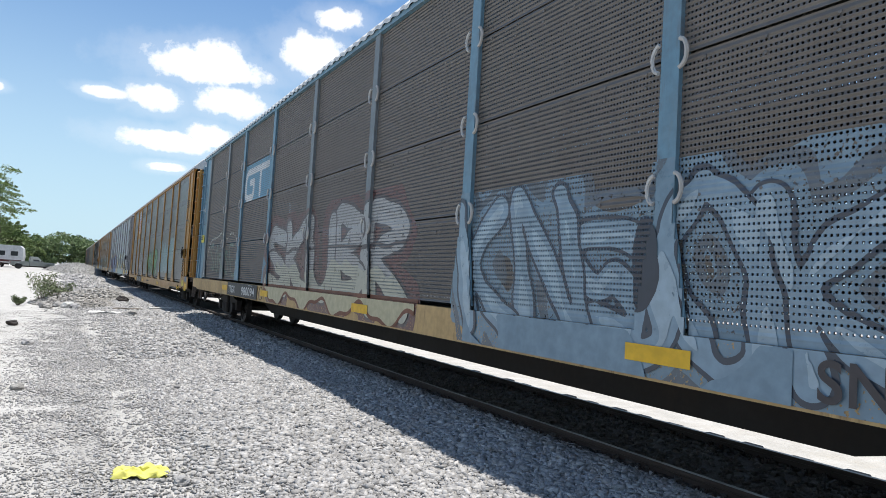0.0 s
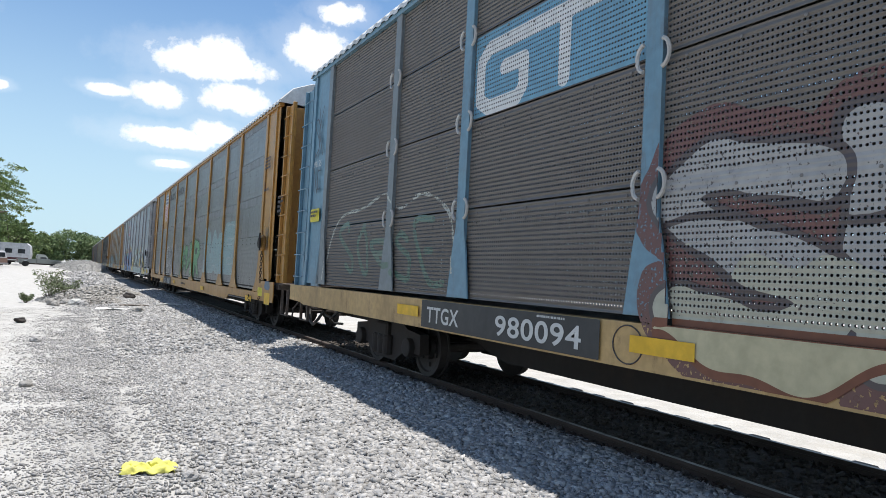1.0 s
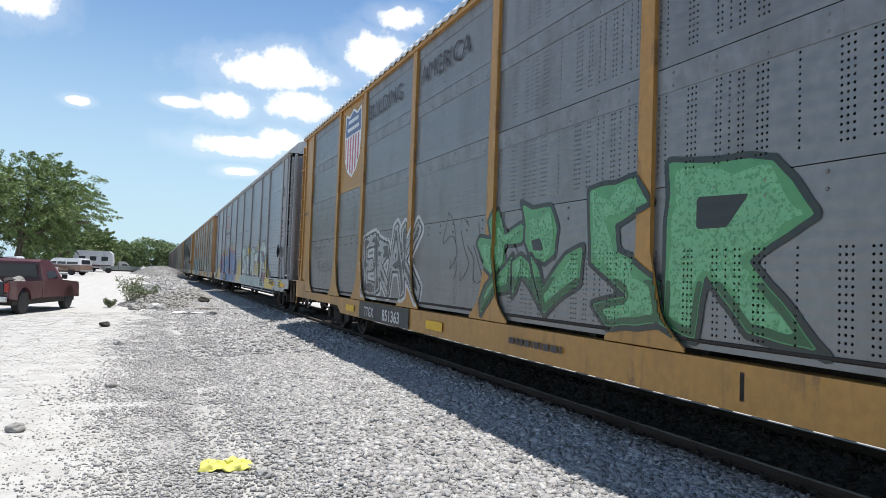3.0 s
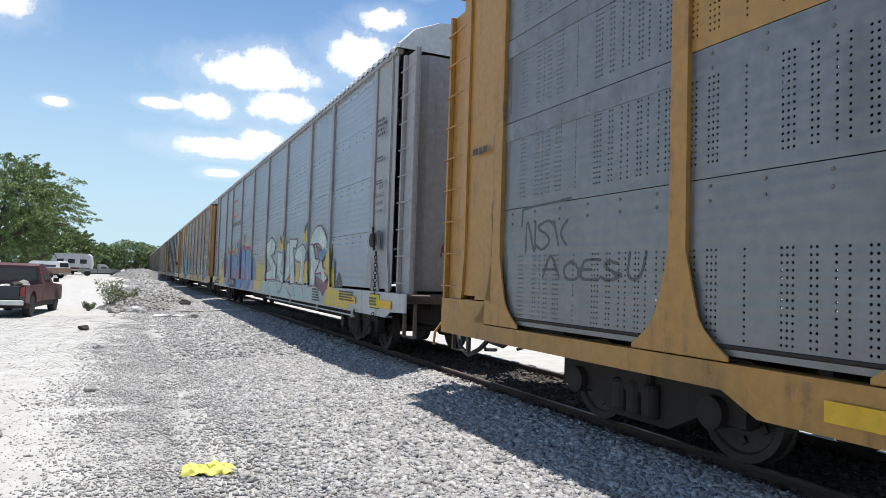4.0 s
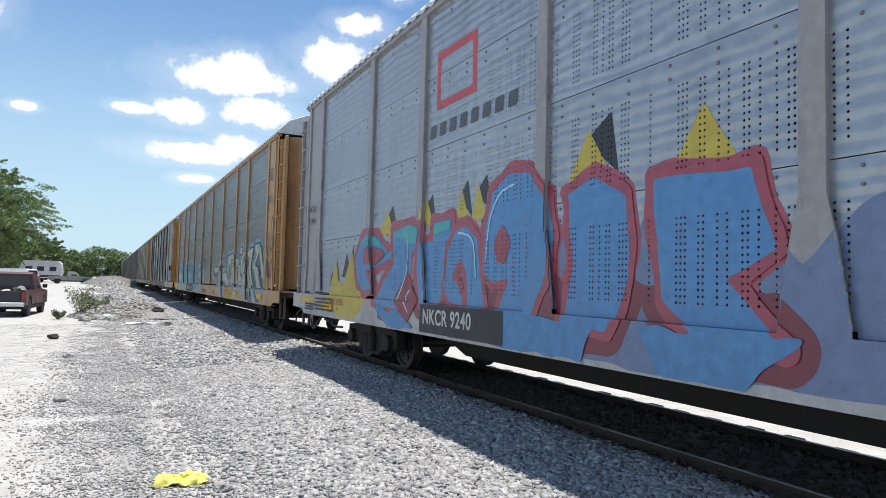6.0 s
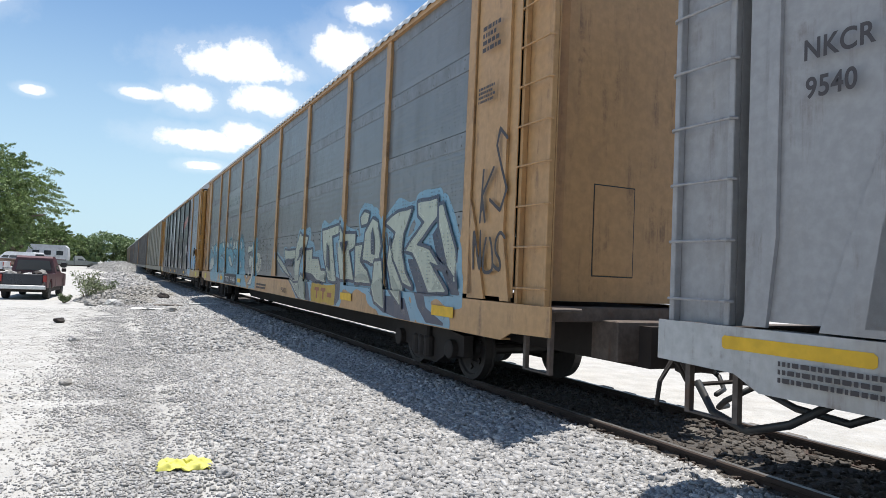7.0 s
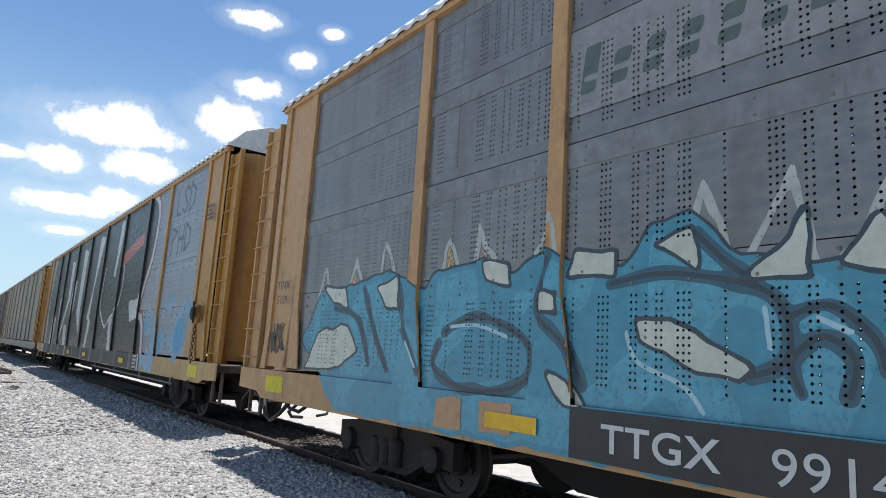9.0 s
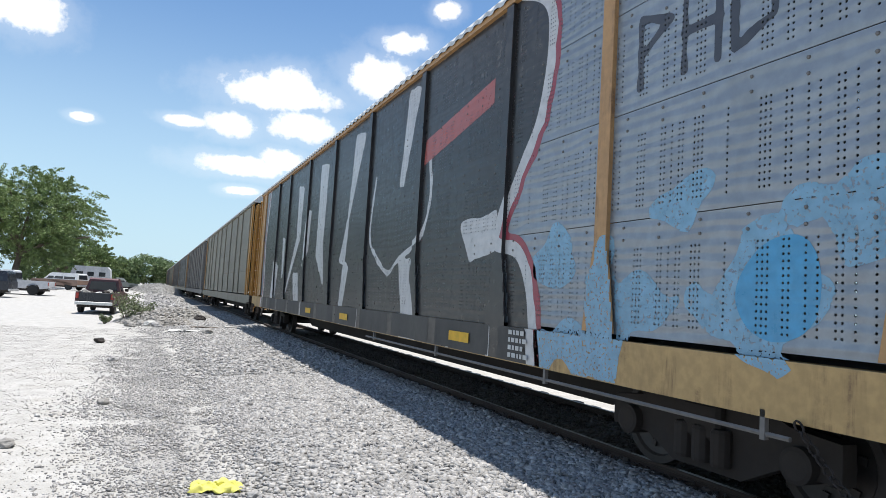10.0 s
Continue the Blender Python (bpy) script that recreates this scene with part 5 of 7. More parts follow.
    shadow = np.minimum.reduce([f.poly(p) for p in ([(8.45, 2.4), (8.2, 2.6), (8.0, 2.2)], [(7.05, 2.45), (6.82, 2.62), (6.7, 2.2)], [(6.05, 2.5), (5.85, 2.7), (5.72, 2.2)], [(5.65, 2.5), (5.4, 2.7), (5.3, 2.25)], [(3.65, 2.75), (3.3, 2.95), (3.2, 2.4)])])
    flames = f.poly([(11.36, 1.0), (11.2, 1.4), (10.9, 1.78), (10.75, 1.45), (10.5, 1.35), (10.0, 1.95), (9.85, 1.5), (9.5, 1.3), (9.2, 1.15), (9.4, 0.95), (9.75, 0.78), (10.6, 0.78)])
    tips = np.minimum.reduce([f.poly(p) for p in ([(11.3, 1.3), (11.15, 1.62), (11.0, 1.45), (10.85, 1.85), (10.6, 1.3), (10.9, 1.55)], [(10.55, 1.5), (10.3, 1.95), (10.15, 1.7), (9.95, 2.1), (9.9, 1.75), (10.2, 1.5)])])
    diamond = f.poly([(8.05, 1.2), (7.56, 1.58), (7.08, 1.2), (7.45, 0.86)])
    eye = np.minimum(f.poly([(5.2, 1.86), (5.02, 2.12), (4.88, 1.9), (4.98, 1.65), (5.15, 1.66)]), f.poly([(9.3, 1.98), (8.9, 2.0), (8.3, 1.86), (8.9, 1.72), (9.35, 1.72)]))
    arcs = f.lines([smooth_line([(5.38, 1.7), (5.3, 2.15), (5.1, 2.42), (4.8, 2.5)]), smooth_line([(7.62, 2.2), (7.6, 1.6), (7.95, 1.15)]), smooth_line([(6.05, 2.05), (5.7, 1.95), (5.6, 1.5)]), smooth_line([(7.35, 1.38), (7.6, 1.22), (7.42, 1.02)]), smooth_line([(6.95, 1.5), (6.9, 1.2)])])
    lower = np.minimum.reduce([f.poly(p) for p in ([(8.75, 1.06), (7.59, 0.98), (7.1, 0.8), (7.3, 0.77), (8.2, 0.77)], [(5.25, 1.12), (3.4, 1.12), (3.6, 0.77), (5.0, 0.77)], [(2.9, 1.12), (1.5, 1.12), (1.9, 0.77), (2.7, 0.77)])])
    rough = f.wob(3, 0.06, 4)
    d = np.minimum.reduce(letters) + rough * 0.5
    over = [m for q in letters for m in ((paint((0.36, 0.07, 0.10)), q - 0.085 + rough), (paint((0.08, 0.24, 0.47)), q + rough * 0.5))]
    painted(car_c, "graffiti", "blue and turquoise sprayed letters with red edges and yellow spikes", f, [
        (paint((0.02, 0.02, 0.025)), np.minimum(shadow, tips)), (paint((0.52, 0.40, 0.05)), np.minimum(crowns, flames)),
        (paint((0.40, 0.08, 0.11)), d - 0.12 + rough), (paint((0.20, 0.04, 0.06)), np.maximum(d - 0.22, np.maximum(f.Z - 1.5 + f.wob(2, 0.2, 2), f.Y - 8.6))), *over,
        (paint((0.05, 0.37, 0.38)), np.maximum(d + 0.02, np.maximum(2.02 - f.Z + f.wob(1.2, 0.25, 3), 6.2 - f.Y))),
        (flat_paint((0.10, 0.25, 0.46)), lower + rough), (paint((0.24, 0.03, 0.055)), diamond), (paint((0.33, 0.06, 0.09)), eye + rough),
        (paint((0.45, 0.62, 0.72)), arcs - 0.015)])
    words(car_c, "TMR CHOS", 11.1, 1.0, 0.16, flat_paint((0.33, 0.06, 0.05)), name="tag", label="red scrawled tag")
    markings(car_c, 0.76, (-11.0, -12.9, 11.2), (7.0, 4.9))
    words(car_c, "NKCR 9240", 6.9, 0.90, 0.27, STENCIL, bold=0.006, squeeze=0.92)
    words(car_c, "NKCR", 12.62, 2.84, 0.18, STENCIL_DARK, END_X - 0.036, bold=0.004, squeeze=0.85)
    words(car_c, "9540", 12.60, 2.60, 0.18, STENCIL_DARK, END_X - 0.036, bold=0.004, squeeze=0.85)
    # the owner's mark and address, as plain shapes
    f = Field(4.4, 7.1, 3.25, 4.6)
    mark = f.rect(5.75, 6.72, 3.78, 4.45)
    addr = np.minimum.reduce([f.poly([(6.95 - 0.28 * k, 3.36), (6.76 - 0.28 * k, 3.36), (6.74 - 0.28 * k, 3.54), (6.93 - 0.28 * k, 3.54)]) for k in range(8)])
    painted(car_c, "emblem", "red outlined emblem over a row of dark lettering bars", f, [(paint((0.55, 0.05, 0.05)), np.abs(mark) - 0.05), (paint((0.07, 0.07, 0.08)), addr)], 2)
    for z, h in ((4.10, 0.05), (3.45, 0.03), (3.05, 0.025)):
        bars(car_c, -12.30, z, 4 if h > 0.04 else 2, 0.36, h, STENCIL_DARK, END_X - 0.036)
    words(car_c, "DECK", -12.45, 2.92, 0.10, STENCIL_DARK, END_X - 0.036, squeeze=0.8)
    words(car_c, "CLEARANCE", -12.24, 2.78, 0.10, STENCIL_DARK, END_X - 0.036, squeeze=0.8)
    words(car_c, "A 89 MIN", -12.32, 2.64, 0.10, STENCIL_DARK, END_X - 0.036, squeeze=0.8)
    words(car_c, "B 94 MIN", -12.32, 2.50, 0.10, STENCIL_DARK, END_X - 0.036, squeeze=0.8)
    f = Field(-12.85, -12.1, 0.8, 1.16)
    painted(car_c, "warning_plate", "yellow warning plate on the sill", f, [(PLATE, f.rect(-12.62, -12.06, 0.86, 1.12)), (SAFETY, f.rect(-12.60, -12.08, 0.88, 1.10))], 3)
    tag = stroke_lines("RUNTE", -0.72, 0.62, 1.78, 2.12, True, 0.08, 3, 0.25)
    bm = bmesh.new()
    for line in tag:
        tube(bm, [(x, -13.311, z) for x, z in line], 0.014, 5)
    part("graffiti", bm, flat_paint((0.30, 0.06, 0.08)), car_c, "dark red tag on the end door")
    for k, t in enumerate(("CLOSE & LOCK", "DOORS BEFORE", "MOVING CAR")):
        ob = words(car_c, t, 0, 0, 0.105, STENCIL_DARK)
        ob.matrix_basis = Matrix(((1, 0, 0, -0.57), (0, 0, -1, -13.305), (0, 1, 0, 3.32 - 0.13 * k), (0, 0, 0, 1)))
    f = Field(13.3, 12.0, 0.76, 1.16)
    painted(car_c, "reflector", "long amber reflective strip on the sill's end", f, [(REFLECT, f.rect(13.2, 12.15, 1.0, 1.09))], 3)
    bars(car_c, 12.75, 0.94, 3, 0.8, 0.03, STENCIL_DARK, seed=15)
    bars(car_c, -12.12, 1.02, 3, 0.42, 0.03, STENCIL_DARK)
    bars(car_c, -10.2, 1.08, 4, 1.1, 0.03, STENCIL_DARK, seed=4)
    bars(car_c, 12.0, 1.06, 4, 1.3, 0.04, STENCIL_DARK, seed=5)


def decorate_d():
    # pale green letters: a barbed bar, a leaning arm, hooks, a round O with a leg, a tall K and a notched zigzag
    f = Field(-1.2, -12.0, 0.76, 2.9, 0.026)
    pieces = [f.poly(p) for p in (
        [(-2.45, 1.86), (-3.56, 1.86), (-3.54, 1.68), (-2.55, 1.65)],
        [(-1.59, 1.77), (-2.58, 1.45), (-3.53, 1.07), (-4.2, 0.8), (-4.55, 0.77), (-4.16, 1.12), (-3.53, 1.12), (-2.5, 1.37), (-1.75, 1.6)],
        [(-3.56, 1.85), (-3.89, 2.23), (-4.61, 2.12), (-4.26, 1.67), (-4.13, 1.45), (-4.13, 1.16), (-3.63, 1.15), (-3.5, 1.42)],
        [(-4.16, 1.12), (-4.31, 1.3), (-4.69, 1.18), (-4.83, 0.75), (-4.43, 0.77)],
        [(-4.53, 1.84), (-5.0, 1.85), (-5.02, 1.65), (-5.51, 1.64), (-5.74, 1.4), (-6.1, 1.4), (-6.1, 1.18), (-5.46, 1.23), (-4.95, 1.35), (-4.54, 1.36)],
        [(-5.72, 2.22), (-6.8, 2.28), (-6.8, 2.15), (-6.4, 2.1), (-6.52, 1.72), (-6.8, 1.22), (-6.28, 1.23), (-5.9, 1.72)],
        [(-6.87, 2.34), (-7.24, 2.1), (-7.82, 2.09), (-7.8, 1.87), (-7.48, 1.8), (-7.8, 1.27), (-7.24, 1.27), (-6.99, 1.78)],
        [(-7.85, 1.86), (-8.2, 1.88), (-8.1, 1.59), (-8.48, 1.44), (-8.67, 1.24), (-7.9, 1.24)],
        [(-8.07, 2.36), (-8.24, 2.45), (-8.49, 2.40), (-8.41, 2.25), (-8.13, 2.23)],
        [(-8.34, 2.08), (-8.67, 2.30), (-9.04, 2.19), (-9.24, 1.84), (-9.15, 1.61), (-8.68, 1.57), (-8.27, 1.64)],
        [(-8.85, 1.58), (-9.26, 1.61), (-9.42, 1.19), (-9.48, 0.85), (-9.05, 0.96), (-8.8, 1.29)],
        [(-9.28, 2.2), (-9.52, 2.28), (-9.74, 2.33), (-10.28, 2.36), (-10.01, 2.03), (-9.97, 1.73), (-10.12, 1.44), (-10.4, 1.23), (-9.94, 1.31), (-9.49, 1.74), (-9.72, 2.05)],
        [(-9.48, 1.93), (-9.62, 1.6), (-10.05, 1.23), (-10.12, 0.95), (-9.65, 1.2), (-9.43, 1.56)],
        [(-10.5, 2.42), (-11.12, 2.44), (-11.12, 2.2), (-10.87, 2.04), (-10.5, 1.83), (-10.94, 1.75), (-11.23, 1.55), (-11.42, 1.5), (-10.92, 1.61), (-11.5, 1.2), (-10.96, 1.18), (-10.66, 1.5), (-10.38, 1.73), (-10.1, 1.75), (-10.74, 2.14), (-10.53, 2.25)],
        [(-11.2, 2.32), (-11.3, 2.34), (-11.7, 1.74), (-11.85, 1.3), (-11.5, 1.55), (-11.23, 2.05)])]
    holes_in = [f.poly(p) for p in ([(-8.63, 2.03), (-8.7, 2.18), (-8.82, 1.96), (-8.86, 1.7), (-8.68, 1.72)], [(-2.5, 1.64), (-3.5, 1.65), (-3.31, 1.48), (-2.6, 1.48)],
                                    [(-3.72, 1.59), (-4.24, 1.9), (-4.5, 1.92), (-4.46, 1.8), (-4.25, 1.69)], [(-6.1, 1.95), (-6.25, 1.9), (-6.4, 1.4), (-6.15, 1.5)], [(-7.1, 1.95), (-7.45, 1.98), (-7.3, 1.75)])]
    shades = [f.poly(p) for p in ([(-4.31, 1.24), (-4.82, 1.5), (-5.27, 1.4), (-5.8, 1.14), (-5.46, 1.14), (-4.96, 1.21)], [(-10.2, 1.62), (-10.48, 1.6), (-10.75, 1.36), (-10.96, 0.96), (-11.5, 0.8), (-11.0, 0.8), (-10.72, 0.98), (-10.5, 1.27)],
                                  [(-8.8, 1.09), (-9.46, 1.05), (-10.22, 1.05), (-10.45, 0.77), (-10.02, 0.78), (-9.36, 0.84)], [(-11.0, 1.95), (-11.2, 2.1), (-11.4, 1.75), (-11.9, 1.2), (-11.6, 1.2), (-11.2, 1.6)],
                                  [(-4.8, 1.2), (-4.95, 1.08), (-5.15, 0.77), (-4.86, 0.77)], [(-6.9, 1.3), (-7.2, 1.25), (-7.15, 0.9), (-6.95, 0.78), (-6.8, 1.0)])]
    rough = f.wob(3, 0.05, 4)
    d = np.minimum.reduce(pieces) + rough * 0.5
    inner = np.minimum.reduce(holes_in)
    fill = np.maximum(d, -inner)
    halo = np.minimum(d, np.minimum.reduce(shades))
    letters = [m for q in pieces for m in ((paint(NAVY), q - 0.055 + rough * 0.4), (paint((0.44, 0.46, 0.36)), q + rough * 0.4))]
    painted(car_d, "graffiti", "pale green sprayed letters with navy edges and a light blue halo", f, [
        (paint((0.18, 0.33, 0.42), cover=0.85), halo - 0.17 + f.wob(2, 0.12, 4) + np.where(f.Y > -4.2, 0.1, 0)), (paint(NAVY), np.minimum.reduce(shades) - 0.02), *letters, (paint(NAVY), inner),
        (paint((0.30, 0.32, 0.26), cover=0.8), np.maximum(fill + 0.03, f.Z - 1.28 + f.wob(2, 0.3, 1))), (paint((0.58, 0.60, 0.50)), np.maximum(np.abs(fill + 0.045) - 0.009, 0.02 - f.wob(2.5, 1, 3)))])
    words(car_d, "PSH22", -2.55, 0.84, 0.17, STENCIL_DARK, label="small dark sprayed tag")
    f = Field(-5.2, -7.0, 0.76, 1.16)
    painted(car_d, "side_mark", "red-brown lettering bars on a yellow ground", f, [(flat_paint((0.46, 0.29, 0.035)), f.rect(-5.25, -6.9, 0.77, 1.15) + f.wob(2, 0.05, 3)),
        (flat_paint((0.30, 0.10, 0.05)), np.minimum.reduce([f.rect(y, y - w, z, z + h) for y, w, z, h in ((-5.5, 0.34, 1.0, 0.07), (-5.63, 0.09, 0.84, 0.2), (-5.95, 0.34, 1.0, 0.07), (-6.08, 0.09, 0.84, 0.2), (-6.4, 0.3, 0.9, 0.09))]))], 2)
    f = Field(1.4, -1.4, 1.25, 2.9)
    d = np.minimum(f.lines(stroke_lines("@U@SOC", 1.15, -0.5, 1.9, 2.25, True, 0.1, 6, 0.35)), f.lines(stroke_lines("NE@TS", 1.1, -0.9, 1.38, 1.72, True, 0.1, 7, 0.35)))
    d = np.minimum(d, f.lines([smooth_line([(1.1, 2.4), (0.7, 2.62), (0.4, 2.45), (0.0, 2.68), (-0.3, 2.5), (-1.2, 2.72)])]))
    painted(car_d, "graffiti", "thin grey-black scribbled tags", f, [(paint((0.5, 0.47, 0.36), cover=0.62), f.blob(0.95, 1.55, 0.5, 0.3)), (paint((0.07, 0.07, 0.07)), d - 0.020)])
    # one broad turquoise mass with a flamed top, cream windows and soft dark folds; a pale masked figure at its foot
    f = Field(12.0, 0.8, 0.76, 3.0, 0.026)
    top = [(11.75, 1.6), (11.3, 2.2), (10.5, 2.25), (9.7, 2.35), (8.95, 2.15), (8.75, 2.3), (8.06, 2.35), (7.66, 2.2), (7.26, 2.38), (7.0, 2.25), (6.5, 2.15), (6.25, 2.45), (5.95, 2.5), (5.6, 2.15), (5.15, 2.1),
           (4.6, 2.15), (4.2, 2.35), (3.87, 2.52), (3.43, 2.35), (3.2, 1.9), (3.0, 1.63), (3.1, 1.42), (2.7, 1.1), (2.2, 0.78), (10.6, 0.78), (11.2, 1.2)]
    body = f.poly(top) + f.wob(4, 0.06, 5)
    tongues = [f.poly(p) for p in ([(11.4, 2.1), (11.25, 2.5), (11.0, 2.2)], [(10.6, 2.2), (10.45, 2.6), (10.25, 2.2)], [(9.9, 2.3), (9.8, 2.75), (9.55, 2.3)], [(8.75, 2.25), (8.6, 2.6), (8.35, 2.15)], [(8.2, 2.3), (8.15, 2.7), (7.85, 2.25)], [(7.4, 2.3), (7.2, 2.7), (7.05, 2.2)],
                                      [(6.0, 2.3), (5.85, 2.7), (5.6, 2.1)], [(5.6, 2.05), (5.27, 2.68), (5.15, 2.05)], [(5.0, 2.1), (4.72, 2.6), (4.6, 2.1)], [(4.35, 2.3), (4.2, 2.6), (4.05, 2.3)])]
    flames = np.minimum.reduce(tongues) + f.wob(5, 0.05, 3)
    windows = np.minimum.reduce([f.poly(p) for p in ([(8.05, 2.33), (7.74, 2.27), (7.69, 2.10), (8.0, 2.17)], [(6.95, 2.32), (6.57, 2.28), (6.57, 2.12), (7.0, 2.15)], [(6.2, 2.3), (5.92, 2.4), (5.9, 2.13)], [(5.52, 2.05), (5.28, 2.26), (5.2, 2.4), (5.19, 2.02)],
        [(6.36, 1.77), (6.09, 1.78), (5.55, 1.49), (5.62, 1.42), (6.04, 1.52), (6.33, 1.65)], [(7.32, 2.02), (7.1, 2.0), (7.08, 1.84), (7.34, 1.88)], [(7.16, 1.37), (6.97, 1.32), (6.82, 1.15), (6.98, 1.15)], [(11.3, 1.68), (10.53, 1.78), (10.27, 1.49), (10.72, 1.28), (11.6, 1.24)],
        [(11.23, 2.27), (10.68, 2.22), (10.56, 1.99), (10.95, 2.1)], [(9.9, 2.2), (9.5, 2.3), (9.45, 1.95), (9.7, 2.0)], [(5.0, 2.09), (4.82, 2.3), (4.7, 2.0)], [(3.95, 2.3), (3.7, 2.2), (3.65, 2.0), (3.85, 2.05)], [(3.95, 1.6), (3.75, 1.55), (3.6, 1.4), (3.9, 1.4)])]) + f.wob(5, 0.04, 7)
    folds = f.lines([smooth_line(l) for l in ([(8.68, 1.6), (8.74, 1.36), (8.3, 1.2), (7.7, 1.22), (7.4, 1.37), (7.49, 1.64), (8.09, 1.84), (8.6, 1.7)], [(6.6, 2.05), (6.2, 2.1), (5.8, 2.05), (5.45, 1.95), (5.31, 1.76), (5.34, 1.53), (5.55, 1.44)],
        [(5.31, 1.79), (5.09, 1.85), (4.88, 1.68), (4.82, 1.5)], [(5.25, 1.36), (5.3, 1.54), (5.13, 1.68), (4.97, 1.56), (5.0, 1.36)], [(10.2, 2.2), (9.9, 1.7), (9.6, 1.3)], [(9.5, 2.25), (9.3, 1.8), (8.95, 1.3)], [(7.2, 2.3), (7.35, 1.9), (7.0, 1.6), (6.85, 1.3)],
        [(4.6, 2.1), (4.4, 1.7), (4.55, 1.3)], [(3.9, 2.45), (3.5, 2.3), (3.25, 1.85), (3.05, 1.6)], [(5.9, 2.35), (5.7, 2.15), (5.5, 2.0)], [(10.9, 2.0), (10.3, 1.85), (10.0, 1.35)])])
    glints = f.lines([smooth_line(l) for l in ([(6.45, 1.7), (6.35, 1.5), (6.0, 1.36), (5.85, 1.2)], [(8.5, 1.75), (8.1, 1.76), (7.7, 1.66)], [(5.45, 1.85), (5.42, 1.6)], [(5.15, 1.78), (4.98, 1.7)], [(9.2, 1.6), (9.0, 1.35)], [(3.4, 2.2), (3.2, 1.8)])])
    figure = np.minimum.reduce([f.poly(p) for p in ([(2.61, 1.95), (2.5, 2.07), (1.91, 2.05), (1.66, 2.34), (1.49, 2.09), (1.51, 1.85), (1.83, 1.95), (2.48, 1.87)], [(2.34, 1.59), (2.1, 1.79), (1.81, 1.69), (1.86, 1.47), (2.13, 1.41)],
        [(1.66, 1.83), (1.35, 1.66), (1.3, 1.24), (1.57, 0.9), (2.1, 0.9), (1.58, 1.09), (1.48, 1.4)], [(2.45, 1.35), (2.35, 1.4), (2.15, 1.1), (2.3, 1.1)])])
    band = f.poly([(1.6, 2.1), (1.35, 2.3), (1.05, 2.3), (1.12, 1.91), (0.98, 1.66), (1.15, 1.45), (0.92, 1.14), (0.95, 0.78), (2.0, 0.78), (1.5, 1.0), (1.35, 1.6)]) + f.wob(4, 0.05, 9)
    teal, dusk = (0.055, 0.24, 0.33), paint((0.03, 0.05, 0.065))
    painted(car_d, "graffiti", "turquoise sprayed lettering with white flames, cream windows and dark folds", f, [
        (paint((0.40, 0.41, 0.38), cover=0.66), np.maximum(flames - 0.02, -flames - 0.035)), (paint((0.50, 0.33, 0.16), cover=0.55), np.maximum(flames + 0.05, 0.02 - f.wob(1.5, 1, 8))),
        (dusk, np.maximum(body - 0.025, 1.2 - f.Z)), (paint(teal), np.minimum(body, band)), (paint((0.085, 0.31, 0.41), cover=0.6), np.maximum(body + 0.05, -0.02 - f.wob(1.6, 1, 13))),
        (paint((0.035, 0.10, 0.14), cover=0.7), folds - 0.05 + f.wob(4, 0.03, 3)), (dusk, folds - 0.018), (paint((0.34, 0.52, 0.58), cover=0.75), glints - 0.017),
        (dusk, windows - 0.03), (paint((0.50, 0.52, 0.44)), windows), (dusk, figure - 0.045), (paint((0.46, 0.47, 0.40)), figure),
        (paint((0.42, 0.24, 0.12)), np.minimum(f.rect(8.6, 8.2, 0.83, 1.1), f.rect(7.95, 7.55, 0.85, 1.1)) + f.wob(4, 0.05, 2))])
    f = Field(4.3, 7.15, 3.2, 4.2)
    name_bars = np.minimum.reduce([f.poly([(6.94 - 0.30 * k, 3.60), (6.78 - 0.30 * k, 3.60), (6.72 - 0.30 * k, 3.60 + h), (6.88 - 0.30 * k, 3.60 + h)]) for k, h in enumerate((0.40, 0.27, 0.27, 0.27, 0.27, 0.27, 0.27, 0.27))])
    name_gaps = np.minimum.reduce([f.rect(6.90 - 0.30 * k, 6.72 - 0.30 * k, 3.70, 3.75) for k in range(8)])
    painted(car_d, "emblem", "row of slanted grey-green lettering shapes", f, [(paint((0.235, 0.24, 0.24), "rows"), f.rect(4.4, 7.06, 3.44, 4.18)), (paint((0.085, 0.115, 0.10)), np.maximum(name_bars, -name_gaps))], 14)
    markings(car_d, 0.77, (-11.5, -7.6, 7.55, 3.6), (6.9, 4.2))
    words(car_d, "TTGX", 6.6, 0.87, 0.27, STENCIL, bold=0.004, squeeze=1.2)
    words(car_d, "991446", 5.4, 0.86, 0.29, STENCIL, bold=0.0, squeeze=1.1)
    words(car_d, "TINX", 12.60, 2.30, 0.17, STENCIL_DARK, END_X - 0.036)
    words(car_d, "5159", 12.58, 2.09, 0.17, STENCIL_DARK, END_X - 0.036)
    f = Field(12.1, 13.1, 1.3, 2.4)
    d = f.lines(stroke_lines("NOSK", 12.80, 12.25, 1.42, 1.75, True, 0, 4, 0.2))
    painted(car_d, "graffiti", "small black tag", f, [(flat_paint((0.04, 0.03, 0.03)), d - 0.018)])
    f = Field(-13.0, -12.1, 1.2, 3.4)
    d = f.lines(stroke_lines("KS", -12.3, -12.9, 2.1, 2.9, False, 0, 4, 0.3) + stroke_lines("NOS", -12.25, -12.9, 1.5, 1.9, True, 0, 5, 0.2))
    painted(car_d, "graffiti", "angular black tags on the end sheet", f, [(flat_paint((0.04, 0.03, 0.03)), d - 0.02)])
    bars(car_d, -12.3, 4.3, 4, 0.4, 0.05, STENCIL_DARK, END_X - 0.036, 8)
    bars(car_d, -12.25, 3.6, 4, 0.4, 0.03, STENCIL_DARK, END_X - 0.036, 9)
